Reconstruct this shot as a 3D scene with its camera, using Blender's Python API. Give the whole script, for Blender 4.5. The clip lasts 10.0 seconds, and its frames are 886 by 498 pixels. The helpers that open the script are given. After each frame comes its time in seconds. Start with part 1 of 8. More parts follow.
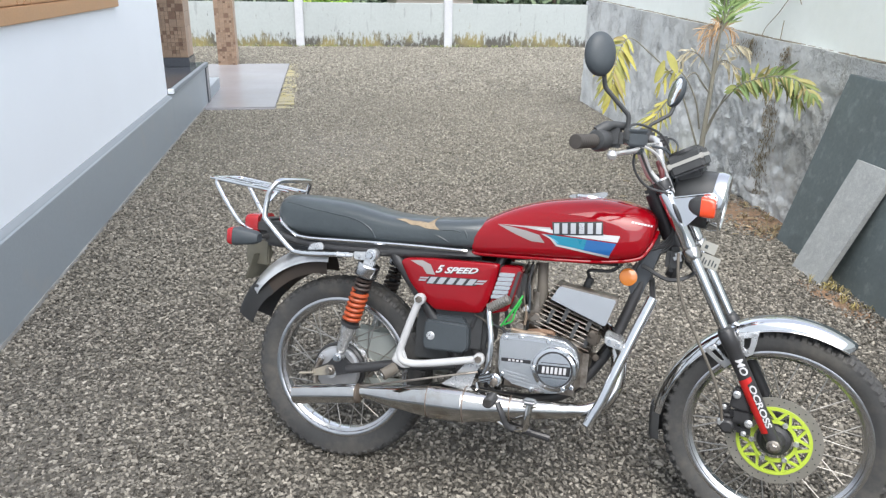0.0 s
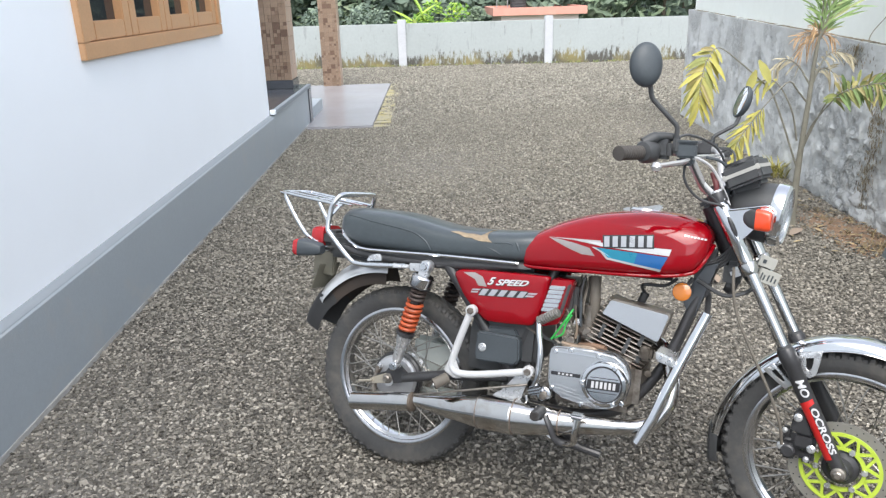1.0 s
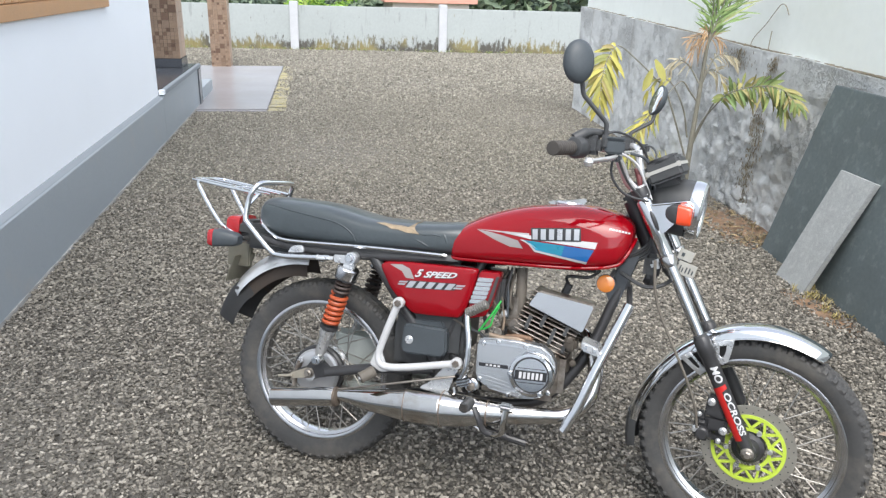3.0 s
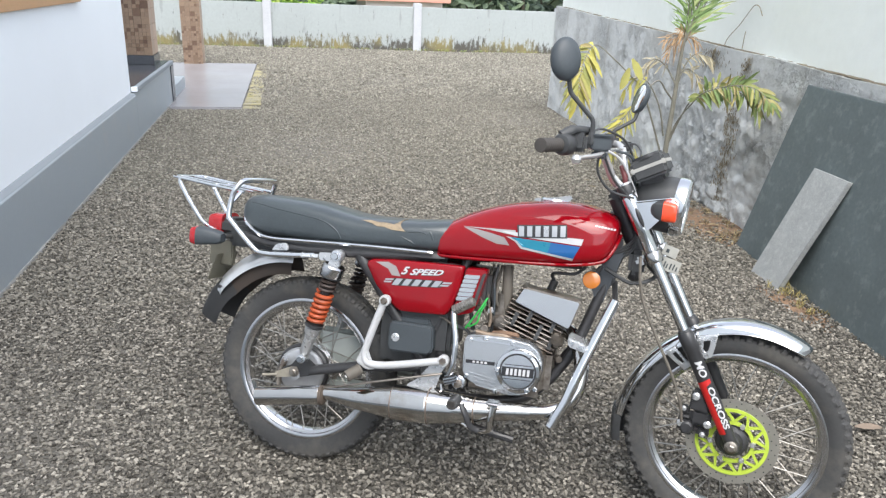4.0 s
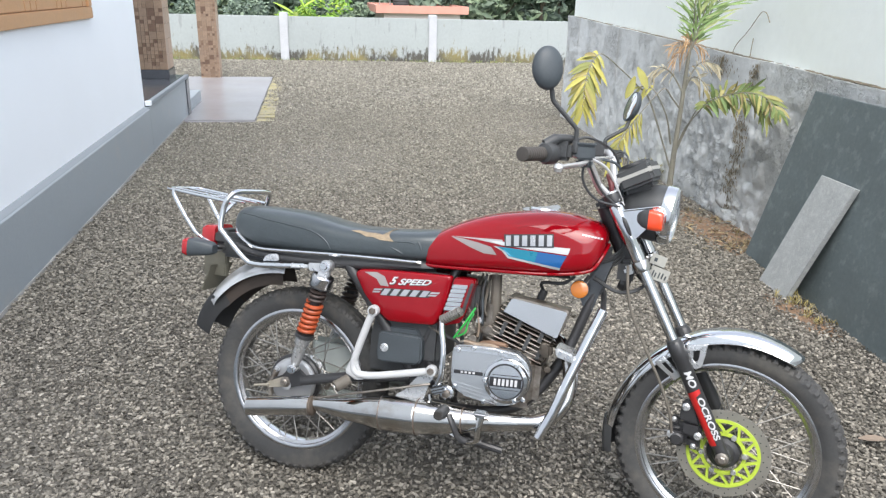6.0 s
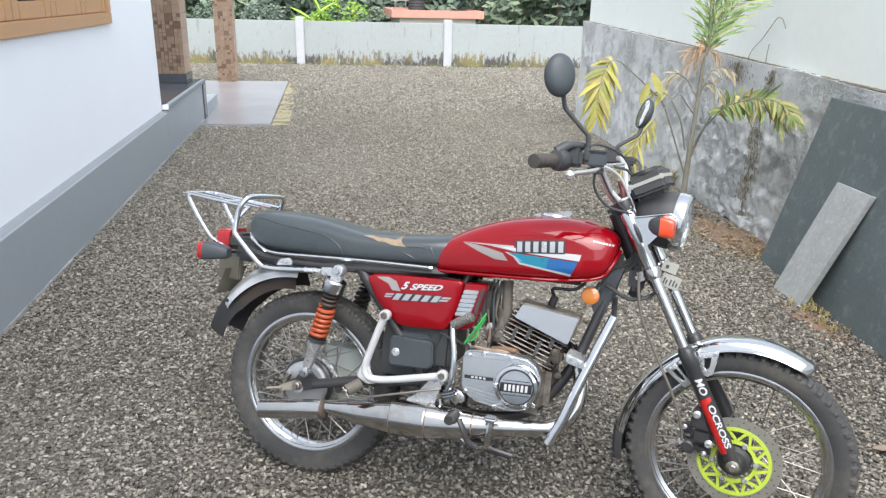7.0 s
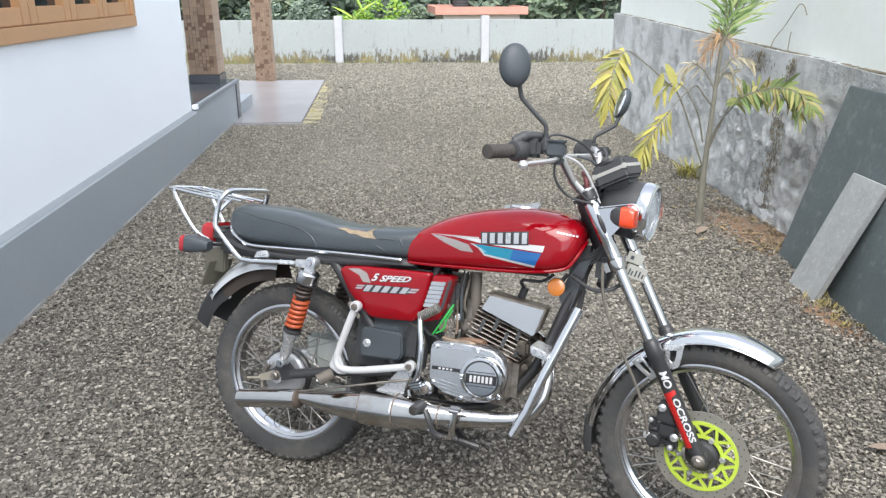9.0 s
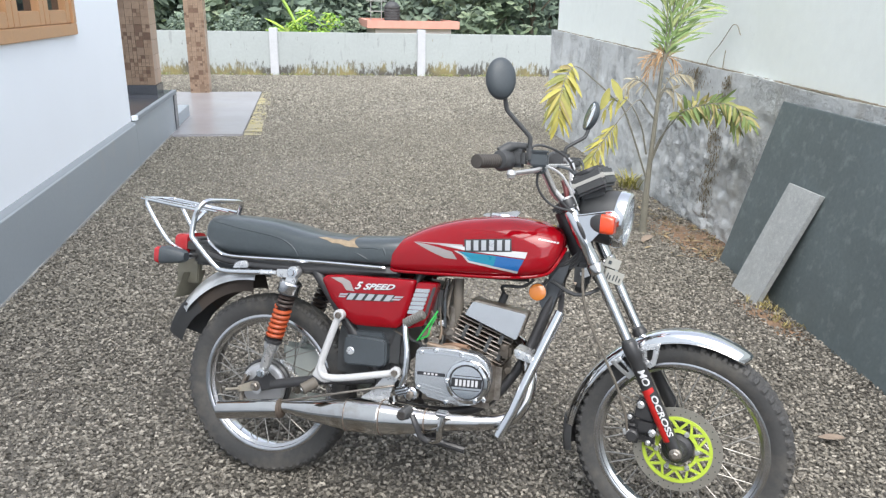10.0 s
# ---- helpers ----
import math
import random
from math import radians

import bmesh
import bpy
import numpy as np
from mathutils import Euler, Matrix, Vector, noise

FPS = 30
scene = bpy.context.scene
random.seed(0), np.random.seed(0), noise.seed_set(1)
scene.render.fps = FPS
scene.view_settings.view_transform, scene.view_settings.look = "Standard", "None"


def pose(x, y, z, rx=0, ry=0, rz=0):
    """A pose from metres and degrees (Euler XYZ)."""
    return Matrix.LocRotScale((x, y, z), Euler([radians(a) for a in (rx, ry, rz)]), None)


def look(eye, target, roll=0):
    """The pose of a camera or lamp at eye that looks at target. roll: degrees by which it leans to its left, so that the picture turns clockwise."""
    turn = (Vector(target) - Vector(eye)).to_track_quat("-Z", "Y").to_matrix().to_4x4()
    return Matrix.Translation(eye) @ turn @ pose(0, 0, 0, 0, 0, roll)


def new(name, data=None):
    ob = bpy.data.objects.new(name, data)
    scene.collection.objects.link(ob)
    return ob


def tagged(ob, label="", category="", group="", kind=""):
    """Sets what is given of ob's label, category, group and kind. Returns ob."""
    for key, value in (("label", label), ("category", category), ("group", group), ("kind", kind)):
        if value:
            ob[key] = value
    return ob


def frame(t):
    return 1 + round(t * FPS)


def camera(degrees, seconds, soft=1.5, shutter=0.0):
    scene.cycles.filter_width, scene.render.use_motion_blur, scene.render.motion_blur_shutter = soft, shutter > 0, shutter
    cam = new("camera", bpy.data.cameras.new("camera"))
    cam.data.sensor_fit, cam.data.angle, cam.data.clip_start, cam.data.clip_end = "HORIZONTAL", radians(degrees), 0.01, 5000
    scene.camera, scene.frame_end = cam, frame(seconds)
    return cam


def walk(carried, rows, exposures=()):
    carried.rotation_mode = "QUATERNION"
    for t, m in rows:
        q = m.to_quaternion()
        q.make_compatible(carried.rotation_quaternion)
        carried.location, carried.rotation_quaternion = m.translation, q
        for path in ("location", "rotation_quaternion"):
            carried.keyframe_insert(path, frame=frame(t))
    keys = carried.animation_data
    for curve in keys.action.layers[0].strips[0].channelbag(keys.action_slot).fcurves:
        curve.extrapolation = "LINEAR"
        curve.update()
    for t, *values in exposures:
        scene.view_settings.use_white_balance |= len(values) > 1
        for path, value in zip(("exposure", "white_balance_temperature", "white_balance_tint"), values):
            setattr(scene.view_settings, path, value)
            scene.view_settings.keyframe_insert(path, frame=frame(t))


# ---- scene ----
cam = camera(62.7, 10.0, soft=1.3)
PATH = [
    (0, (0.023, 0.024, 1.475), (0.323, 1.87, 0.765), 0.8),
    (0.5, (0.122, 0.003, 1.47), (0.265, 1.87, 0.768), -0.6),
    (1, (0.175, -0.024, 1.473), (0.188, 1.862, 0.808), -1.7),
    (1.5, (0.165, -0.014, 1.475), (0.303, 1.859, 0.787), -0.4),
    (2, (0.133, -0.012, 1.48), (0.34, 1.852, 0.785), -0.2),
    (2.5, (0.101, 0.0, 1.479), (0.343, 1.859, 0.783), 0.6),
    (3.8, (0.026, 0.02, 1.473), (0.434, 1.849, 0.775), 2.7),
    (4, (0.027, 0.018, 1.471), (0.416, 1.852, 0.773), 2.3),
    (4.5, (0.072, 0.03, 1.467), (0.427, 1.874, 0.779), 1.7),
    (5, (0.12, 0.02, 1.468), (0.451, 1.866, 0.773), 2.2),
    (5.5, (0.136, 0.005, 1.472), (0.453, 1.865, 0.81), 1.4),
    (6.8, (0.088, -0.001, 1.471), (0.447, 1.84, 0.778), 1.7),
    (7, (0.125, -0.009, 1.48), (0.421, 1.854, 0.817), 1.4),
    (7.5, (0.264, -0.005, 1.467), (0.404, 1.859, 0.756), 1.5),
    (8, (0.345, -0.009, 1.467), (0.402, 1.872, 0.789), -0.3),
    (8.5, (0.361, -0.029, 1.471), (0.479, 1.853, 0.806), 0.4),
    (9, (0.354, -0.051, 1.471), (0.517, 1.826, 0.799), -0.1),
    (9.5, (0.267, -0.062, 1.474), (0.514, 1.805, 0.8), 1.1),
    (10, (0.199, -0.085, 1.473), (0.549, 1.778, 0.836), 1.1),
]
walk(cam, [(t, look(eye, target, roll)) for t, eye, target, roll in PATH])

# ---- world and light ----
world = bpy.data.worlds.new("overcast_sky")
scene.world = world
world.use_nodes = True
wn = world.node_tree
sky = wn.nodes.new("ShaderNodeTexSky")
sky.sky_type, sky.sun_disc = "NISHITA", False
sky.sun_elevation, sky.sun_rotation = radians(60), radians(188)
sky.air_density, sky.dust_density, sky.ozone_density = 1.0, 2.0, 1.0
cloud = wn.nodes.new("ShaderNodeHueSaturation")        # thin cloud greys the blue
cloud.inputs["Saturation"].default_value = 0.42
wn.links.new(sky.outputs[0], cloud.inputs["Color"])
wn.links.new(cloud.outputs[0], wn.nodes["Background"].inputs[0])
wn.nodes["Background"].inputs[1].default_value = 0.15
scene.view_settings.exposure = 1.48
sun = new("sun", bpy.data.lights.new("sun", "SUN"))
sun.data.energy, sun.data.angle, sun.data.color = 1.2, radians(58), (1.0, 0.99, 0.955)
sun.matrix_world = look((0, 0, 30), (1.43, 10.3, 12.0))


# ---- materials ----
def mat(name, color, rough=0.5, metal=0.0, var=0.12, scale=12.0, fine=0.0, bump=0.0, bump_scale=150.0, coat=0.0, spots=None, spot_scale=3.0,
        spot_at=0.6, per="", per_range=(0.6, 1.4), ramp=None, spec=0.5, spot_soft=0.12):
    """A procedural surface: base colour varied by noise at two scales, optional stains of a second colour, relief, and variation per piece."""
    m = bpy.data.materials.new(name)
    m.use_nodes = True
    nt = m.node_tree
    bsdf = nt.nodes["Principled BSDF"]

    def node(kind, **values):
        n = nt.nodes.new(kind)
        for k, v in values.items():
            n.inputs[k].default_value = v
        return n
    coord = nt.nodes.new("ShaderNodeTexCoord").outputs["Object"]
    noise1 = node("ShaderNodeTexNoise", Scale=scale, Detail=5.0, Roughness=0.6)
    nt.links.new(coord, noise1.inputs["Vector"])
    val = nt.nodes.new("ShaderNodeMapRange")
    val.inputs["To Min"].default_value, val.inputs["To Max"].default_value = 1 - var * 1.6, 1 + var * 1.6
    nt.links.new(noise1.outputs["Fac"], val.inputs["Value"])
    mix = nt.nodes.new("ShaderNodeMix")
    mix.data_type, mix.blend_type = "RGBA", "MULTIPLY"
    mix.inputs["Factor"].default_value = 1.0
    if ramp:
        rampn = nt.nodes.new("ShaderNodeValToRGB")
        el = rampn.color_ramp.elements
        while len(el) < len(ramp):
            el.new(0.5)
        for e, (p, c) in zip(el, ramp):
            e.position, e.color = p, (*c, 1)
        src = nt.nodes.new("ShaderNodeNewGeometry").outputs["Random Per Island"] if per == "island" else nt.nodes.new("ShaderNodeObjectInfo").outputs["Random"]
        nt.links.new(src, rampn.inputs["Fac"])
        nt.links.new(rampn.outputs["Color"], mix.inputs["A"])
    else:
        mix.inputs["A"].default_value = (*color, 1)
    nt.links.new(val.outputs["Result"], mix.inputs["B"])
    out = mix.outputs["Result"]
    if fine:
        n2 = node("ShaderNodeTexNoise", Scale=scale * 14, Detail=3.0)
        nt.links.new(coord, n2.inputs["Vector"])
        v2 = nt.nodes.new("ShaderNodeMapRange")
        v2.inputs["To Min"].default_value, v2.inputs["To Max"].default_value = 1 - fine * 2, 1 + fine * 2
        nt.links.new(n2.outputs["Fac"], v2.inputs["Value"])
        mf = nt.nodes.new("ShaderNodeMix")
        mf.data_type, mf.blend_type = "RGBA", "MULTIPLY"
        mf.inputs["Factor"].default_value = 1.0
        nt.links.new(out, mf.inputs["A"])
        nt.links.new(v2.outputs["Result"], mf.inputs["B"])
        out = mf.outputs["Result"]
    if per and not ramp:
        src = nt.nodes.new("ShaderNodeNewGeometry").outputs["Random Per Island"] if per == "island" else nt.nodes.new("ShaderNodeObjectInfo").outputs["Random"]
        v3 = nt.nodes.new("ShaderNodeMapRange")
        v3.inputs["To Min"].default_value, v3.inputs["To Max"].default_value = per_range
        nt.links.new(src, v3.inputs["Value"])
        mp = nt.nodes.new("ShaderNodeMix")
        mp.data_type, mp.blend_type = "RGBA", "MULTIPLY"
        mp.inputs["Factor"].default_value = 1.0
        nt.links.new(out, mp.inputs["A"])
        nt.links.new(v3.outputs["Result"], mp.inputs["B"])
        out = mp.outputs["Result"]
    if spots:
        n3 = node("ShaderNodeTexNoise", Scale=spot_scale, Detail=7.0, Roughness=0.65)
        nt.links.new(coord, n3.inputs["Vector"])
        v4 = nt.nodes.new("ShaderNodeMapRange")
        v4.inputs["From Min"].default_value, v4.inputs["From Max"].default_value = spot_at - spot_soft, spot_at + spot_soft
        nt.links.new(n3.outputs["Fac"], v4.inputs["Value"])
        ms = nt.nodes.new("ShaderNodeMix")
        ms.data_type = "RGBA"
        nt.links.new(v4.outputs["Result"], ms.inputs["Factor"])
        nt.links.new(out, ms.inputs["A"])
        ms.inputs["B"].default_value = (*spots, 1)
        out = ms.outputs["Result"]
    nt.links.new(out, bsdf.inputs["Base Color"])
    bsdf.inputs["Metallic"].default_value = metal
    bsdf.inputs["Specular IOR Level"].default_value = spec
    bsdf.inputs["Coat Weight"].default_value = coat
    bsdf.inputs["Coat Roughness"].default_value = 0.03
    rr = nt.nodes.new("ShaderNodeMapRange")
    rr.inputs["To Min"].default_value, rr.inputs["To Max"].default_value = rough * 0.7, min(1.0, rough * 1.3)
    nt.links.new(noise1.outputs["Fac"], rr.inputs["Value"])
    nt.links.new(rr.outputs["Result"], bsdf.inputs["Roughness"])
    if bump:
        nb = node("ShaderNodeTexNoise", Scale=bump_scale, Detail=6.0, Roughness=0.65)
        nt.links.new(coord, nb.inputs["Vector"])
        b = nt.nodes.new("ShaderNodeBump")
        b.inputs["Strength"].default_value, b.inputs["Distance"].default_value = 1.0, bump
        nt.links.new(nb.outputs["Fac"], b.inputs["Height"])
        nt.links.new(b.outputs["Normal"], bsdf.inputs["Normal"])
    return m


def stained_wall(name, base, low, dirt, band, streak, rough=0.85, bump=0.004, bump_scale=30.0, amount=0.55):
    """Painted or plastered wall: damp growth with a ragged edge near the ground and run-down streaks from above."""
    m = mat(name, base, rough=rough, var=0.06, scale=1.4, fine=0.04, bump=bump, bump_scale=bump_scale)
    nt = m.node_tree
    bsdf = nt.nodes["Principled BSDF"]
    prev = bsdf.inputs["Base Color"].links[0].from_socket
    coord = nt.nodes.new("ShaderNodeTexCoord").outputs["Object"]
    sep = nt.nodes.new("ShaderNodeSeparateXYZ")
    nt.links.new(coord, sep.inputs[0])
    n = nt.nodes.new("ShaderNodeTexNoise")
    n.inputs["Scale"].default_value, n.inputs["Detail"].default_value, n.inputs["Roughness"].default_value = 15.0, 8.0, 0.74
    up_ = nt.nodes.new("ShaderNodeMapping")
    up_.inputs["Scale"].default_value = (1.0, 1.0, 0.34)
    nt.links.new(coord, up_.inputs["Vector"])
    nt.links.new(up_.outputs["Vector"], n.inputs["Vector"])
    # growth: noise against height
    h = nt.nodes.new("ShaderNodeMapRange")
    h.inputs["From Min"].default_value, h.inputs["From Max"].default_value = 0.0, band
    h.inputs["To Min"].default_value, h.inputs["To Max"].default_value = 0.33, 0.64
    nt.links.new(sep.outputs["Z"], h.inputs["Value"])
    sub = nt.nodes.new("ShaderNodeMath")
    sub.operation = "SUBTRACT"
    nt.links.new(n.outputs["Fac"], sub.inputs[0])
    nt.links.new(h.outputs["Result"], sub.inputs[1])
    g = nt.nodes.new("ShaderNodeMapRange")
    g.inputs["From Min"].default_value, g.inputs["From Max"].default_value = -0.02, 0.10
    nt.links.new(sub.outputs[0], g.inputs["Value"])
    n2 = nt.nodes.new("ShaderNodeTexNoise")
    n2.inputs["Scale"].default_value, n2.inputs["Detail"].default_value = 1.3, 3.0
    nt.links.new(coord, n2.inputs["Vector"])
    lowmix = nt.nodes.new("ShaderNodeMix")
    lowmix.data_type = "RGBA"
    pick = nt.nodes.new("ShaderNodeMapRange")
    pick.inputs["From Min"].default_value, pick.inputs["From Max"].default_value = 0.42, 0.56
    nt.links.new(n2.outputs["Fac"], pick.inputs["Value"])
    nt.links.new(pick.outputs["Result"], lowmix.inputs["Factor"])
    lowmix.inputs["A"].default_value, lowmix.inputs["B"].default_value = (*low, 1), (*dirt, 1)
    m1 = nt.nodes.new("ShaderNodeMix")
    m1.data_type = "RGBA"
    amt = nt.nodes.new("ShaderNodeMath")
    amt.operation = "MULTIPLY"
    amt.inputs[1].default_value = amount
    nt.links.new(g.outputs["Result"], amt.inputs[0])
    nt.links.new(amt.outputs[0], m1.inputs["Factor"])
    nt.links.new(prev, m1.inputs["A"])
    nt.links.new(lowmix.outputs["Result"], m1.inputs["B"])
    # streaks: noise drawn out along z
    mp = nt.nodes.new("ShaderNodeMapping")
    mp.inputs["Scale"].default_value = (9.0, 9.0, 1.8)
    nt.links.new(coord, mp.inputs["Vector"])
    n3 = nt.nodes.new("ShaderNodeTexNoise")
    n3.inputs["Scale"].default_value, n3.inputs["Detail"].default_value = 1.0, 6.0
    nt.links.new(mp.outputs["Vector"], n3.inputs["Vector"])
    s = nt.nodes.new("ShaderNodeMapRange")
    s.inputs["From Min"].default_value, s.inputs["From Max"].default_value = 0.62, 0.74
    s.inputs["To Max"].default_value = streak
    nt.links.new(n3.outputs["Fac"], s.inputs["Value"])
    m2 = nt.nodes.new("ShaderNodeMix")
    m2.data_type = "RGBA"
    nt.links.new(s.outputs["Result"], m2.inputs["Factor"])
    nt.links.new(m1.outputs["Result"], m2.inputs["A"])
    m2.inputs["B"].default_value = (*dirt, 1)
    nt.links.new(m2.outputs["Result"], bsdf.inputs["Base Color"])
    return m


WALL_WHITE = mat("white_wall_paint", (0.885, 0.92, 0.955), rough=0.7, var=0.02, scale=1.5, bump=0.0006, bump_scale=90)
PLINTH_GREY = mat("grey_plinth_paint", (0.325, 0.362, 0.388), rough=0.45, var=0.06, scale=4, fine=0.03, bump=0.0008, bump_scale=120, spots=(0.36, 0.37, 0.37), spot_scale=5.0, spot_at=0.66)
# ledge colour set below the plinth's to offset sky light on its top
LEDGE_GREY = mat("grey_ledge_paint", (0.25, 0.275, 0.295), rough=0.75, var=0.06, scale=5, bump=0.0005)
GRANITE = mat("polished_dark_granite", (0.07, 0.075, 0.085), rough=0.18, var=0.25, scale=60, fine=0.12, spec=0.6)
BLACK_STONE = mat("black_stone_sheet", (0.112, 0.138, 0.142), rough=0.55, var=0.22, scale=3.5, fine=0.10, bump=0.0006, bump_scale=200, spots=(0.20, 0.235, 0.23), spot_scale=15, spot_at=0.65, spot_soft=0.12)
GREY_STONE = mat("grey_stone_strip", (0.345, 0.36, 0.355), rough=0.75, var=0.14, scale=14, fine=0.16, bump=0.0012, bump_scale=160, spots=(0.45, 0.46, 0.45), spot_scale=40, spot_at=0.62)
SLAB = mat("pale_polished_slab", (0.275, 0.27, 0.285), rough=0.24, var=0.05, scale=1.2, fine=0.03, spots=(0.25, 0.24, 0.235), spot_scale=1.1, spot_at=0.66, spot_soft=0.2)
MOSS_CONCRETE = mat("mossy_concrete", (0.27, 0.25, 0.18), rough=0.9, var=0.2, scale=9, fine=0.1, bump=0.003, bump_scale=60, spots=(0.32, 0.28, 0.12), spot_scale=7, spot_at=0.52)
CONCRETE = mat("pale_concrete", (0.50, 0.51, 0.53), rough=0.85, var=0.10, scale=4, fine=0.06, bump=0.0015, bump_scale=80)
GROUT = mat("brown_grout", (0.21, 0.155, 0.115), rough=0.9, var=0.1)
TILE = mat("brown_mosaic_tile", (0.3, 0.2, 0.13), rough=0.45, var=0.14, scale=40, fine=0.08, per="object", bump=0.0006,
           ramp=[(0.0, (0.115, 0.068, 0.045)), (0.15, (0.165, 0.102, 0.068)), (0.24, (0.22, 0.150, 0.103)), (0.6, (0.285, 0.200, 0.138)), (1.0, (0.235, 0.166, 0.118))])
TILE_PALE = mat("peach_stone_tile", (0.42, 0.30, 0.225), rough=0.4, var=0.08, scale=20, per="object", per_range=(0.9, 1.1))
WOOD = mat("tan_window_wood", (0.52, 0.30, 0.155), rough=0.4, var=0.08, scale=6, fine=0.05, bump=0.0005, bump_scale=60)
BACK_WALL = stained_wall("whitewashed_wall", (0.365, 0.395, 0.39), (0.22, 0.18, 0.06), (0.060, 0.052, 0.040), 0.40, 0.30, amount=0.92)
PLASTER = mat("grey_cement_plaster", (0.5, 0.5, 0.5), rough=0.9, var=0.06, scale=2.0, fine=0.10, bump=0.010, bump_scale=42)
pt = PLASTER.node_tree
pcoord = pt.nodes.new("ShaderNodeTexCoord").outputs["Object"]
pn = pt.nodes.new("ShaderNodeTexNoise")                    # patchy cement, pale where it is worn
pn.inputs["Scale"].default_value, pn.inputs["Detail"].default_value, pn.inputs["Roughness"].default_value = 24.0, 12.0, 0.80
pmap = pt.nodes.new("ShaderNodeMapping")
pmap.inputs["Scale"].default_value = (0.8, 0.5, 0.85)
pt.links.new(pcoord, pmap.inputs["Vector"])
pt.links.new(pmap.outputs["Vector"], pn.inputs["Vector"])
pr = pt.nodes.new("ShaderNodeValToRGB")
while len(pr.color_ramp.elements) < 5:
    pr.color_ramp.elements.new(0.5)
for e, (p_, c_) in zip(pr.color_ramp.elements, ((0.25, (0.25, 0.25, 0.235)), (0.33, (0.47, 0.48, 0.465)), (0.41, (0.57, 0.588, 0.578)), (0.56, (0.63, 0.648, 0.645)), (0.70, (0.72, 0.735, 0.725)))):
    e.position, e.color = p_, (*c_, 1)
pt.links.new(pn.outputs["Fac"], pr.inputs["Fac"])
pm_ = pt.nodes.new("ShaderNodeMapping")                    # rain streaks drawn out downwards
pm_.inputs["Scale"].default_value = (2.2, 0.8, 1.6)
pt.links.new(pcoord, pm_.inputs["Vector"])
pn2 = pt.nodes.new("ShaderNodeTexNoise")
pn2.inputs["Scale"].default_value, pn2.inputs["Detail"].default_value = 1.0, 9.0
pt.links.new(pm_.outputs["Vector"], pn2.inputs["Vector"])
pv = pt.nodes.new("ShaderNodeMapRange")
pv.inputs["From Min"].default_value, pv.inputs["From Max"].default_value = 0.54, 0.66
pv.inputs["To Max"].default_value = 0.30
pt.links.new(pn2.outputs["Fac"], pv.inputs["Value"])
px_ = pt.nodes.new("ShaderNodeMix")
px_.data_type = "RGBA"
px_.inputs["B"].default_value = (0.23, 0.215, 0.165, 1)
pt.links.new(pv.outputs["Result"], px_.inputs["Factor"])
pt.links.new(pr.outputs["Color"], px_.inputs["A"])
pv2 = pt.nodes.new("ShaderNodeTexVoronoi")                 # broken patches: dark pits between the lumps
pv2.feature = "DISTANCE_TO_EDGE"
pv2.inputs["Scale"].default_value = 26.0
pwarp = pt.nodes.new("ShaderNodeTexNoise")
pwarp.inputs["Scale"].default_value, pwarp.inputs["Detail"].default_value = 17.0, 6.0
pt.links.new(pcoord, pwarp.inputs["Vector"])
pwm = pt.nodes.new("ShaderNodeMix")
pwm.data_type, pwm.blend_type = "RGBA", "LINEAR_LIGHT"
pwm.inputs["Factor"].default_value = 0.13
pt.links.new(pcoord, pwm.inputs["A"])
pt.links.new(pwarp.outputs["Color"], pwm.inputs["B"])
pt.links.new(pwm.outputs["Result"], pv2.inputs["Vector"])
pit = pt.nodes.new("ShaderNodeMapRange")
pit.inputs["From Min"].default_value, pit.inputs["From Max"].default_value = 0.10, 0.015
pt.links.new(pv2.outputs["Distance"], pit.inputs["Value"])
pmask = pt.nodes.new("ShaderNodeTexNoise")
pmask.inputs["Scale"].default_value, pmask.inputs["Detail"].default_value, pmask.inputs["Roughness"].default_value = 2.6, 9.0, 0.7
pt.links.new(pcoord, pmask.inputs["Vector"])
pmr = pt.nodes.new("ShaderNodeMapRange")
pmr.inputs["From Min"].default_value, pmr.inputs["From Max"].default_value, pmr.inputs["To Max"].default_value = 0.46, 0.62, 0.50
pt.links.new(pmask.outputs["Fac"], pmr.inputs["Value"])
pmul = pt.nodes.new("ShaderNodeMath")
pmul.operation = "MULTIPLY"
pt.links.new(pit.outputs["Result"], pmul.inputs[0])
pt.links.new(pmr.outputs["Result"], pmul.inputs[1])
pdark = pt.nodes.new("ShaderNodeMix")
pdark.data_type = "RGBA"
pdark.inputs["B"].default_value = (0.17, 0.165, 0.15, 1)
pt.links.new(pmul.outputs[0], pdark.inputs["Factor"])
pt.links.new(px_.outputs["Result"], pdark.inputs["A"])
prun = pt.nodes.new("ShaderNodeMapping")                   # brown runs, long and narrow
prun.inputs["Scale"].default_value = (7.0, 7.0, 0.9)
pt.links.new(pcoord, prun.inputs["Vector"])
prn = pt.nodes.new("ShaderNodeTexNoise")
prn.inputs["Scale"].default_value, prn.inputs["Detail"].default_value = 1.0, 7.0
pt.links.new(prun.outputs["Vector"], prn.inputs["Vector"])
prr = pt.nodes.new("ShaderNodeMapRange")
prr.inputs["From Min"].default_value, prr.inputs["From Max"].default_value, prr.inputs["To Max"].default_value = 0.60, 0.74, 0.35
pt.links.new(prn.outputs["Fac"], prr.inputs["Value"])
pbrown = pt.nodes.new("ShaderNodeMix")
pbrown.data_type = "RGBA"
pbrown.inputs["B"].default_value = (0.22, 0.185, 0.12, 1)
pt.links.new(prr.outputs["Result"], pbrown.inputs["Factor"])
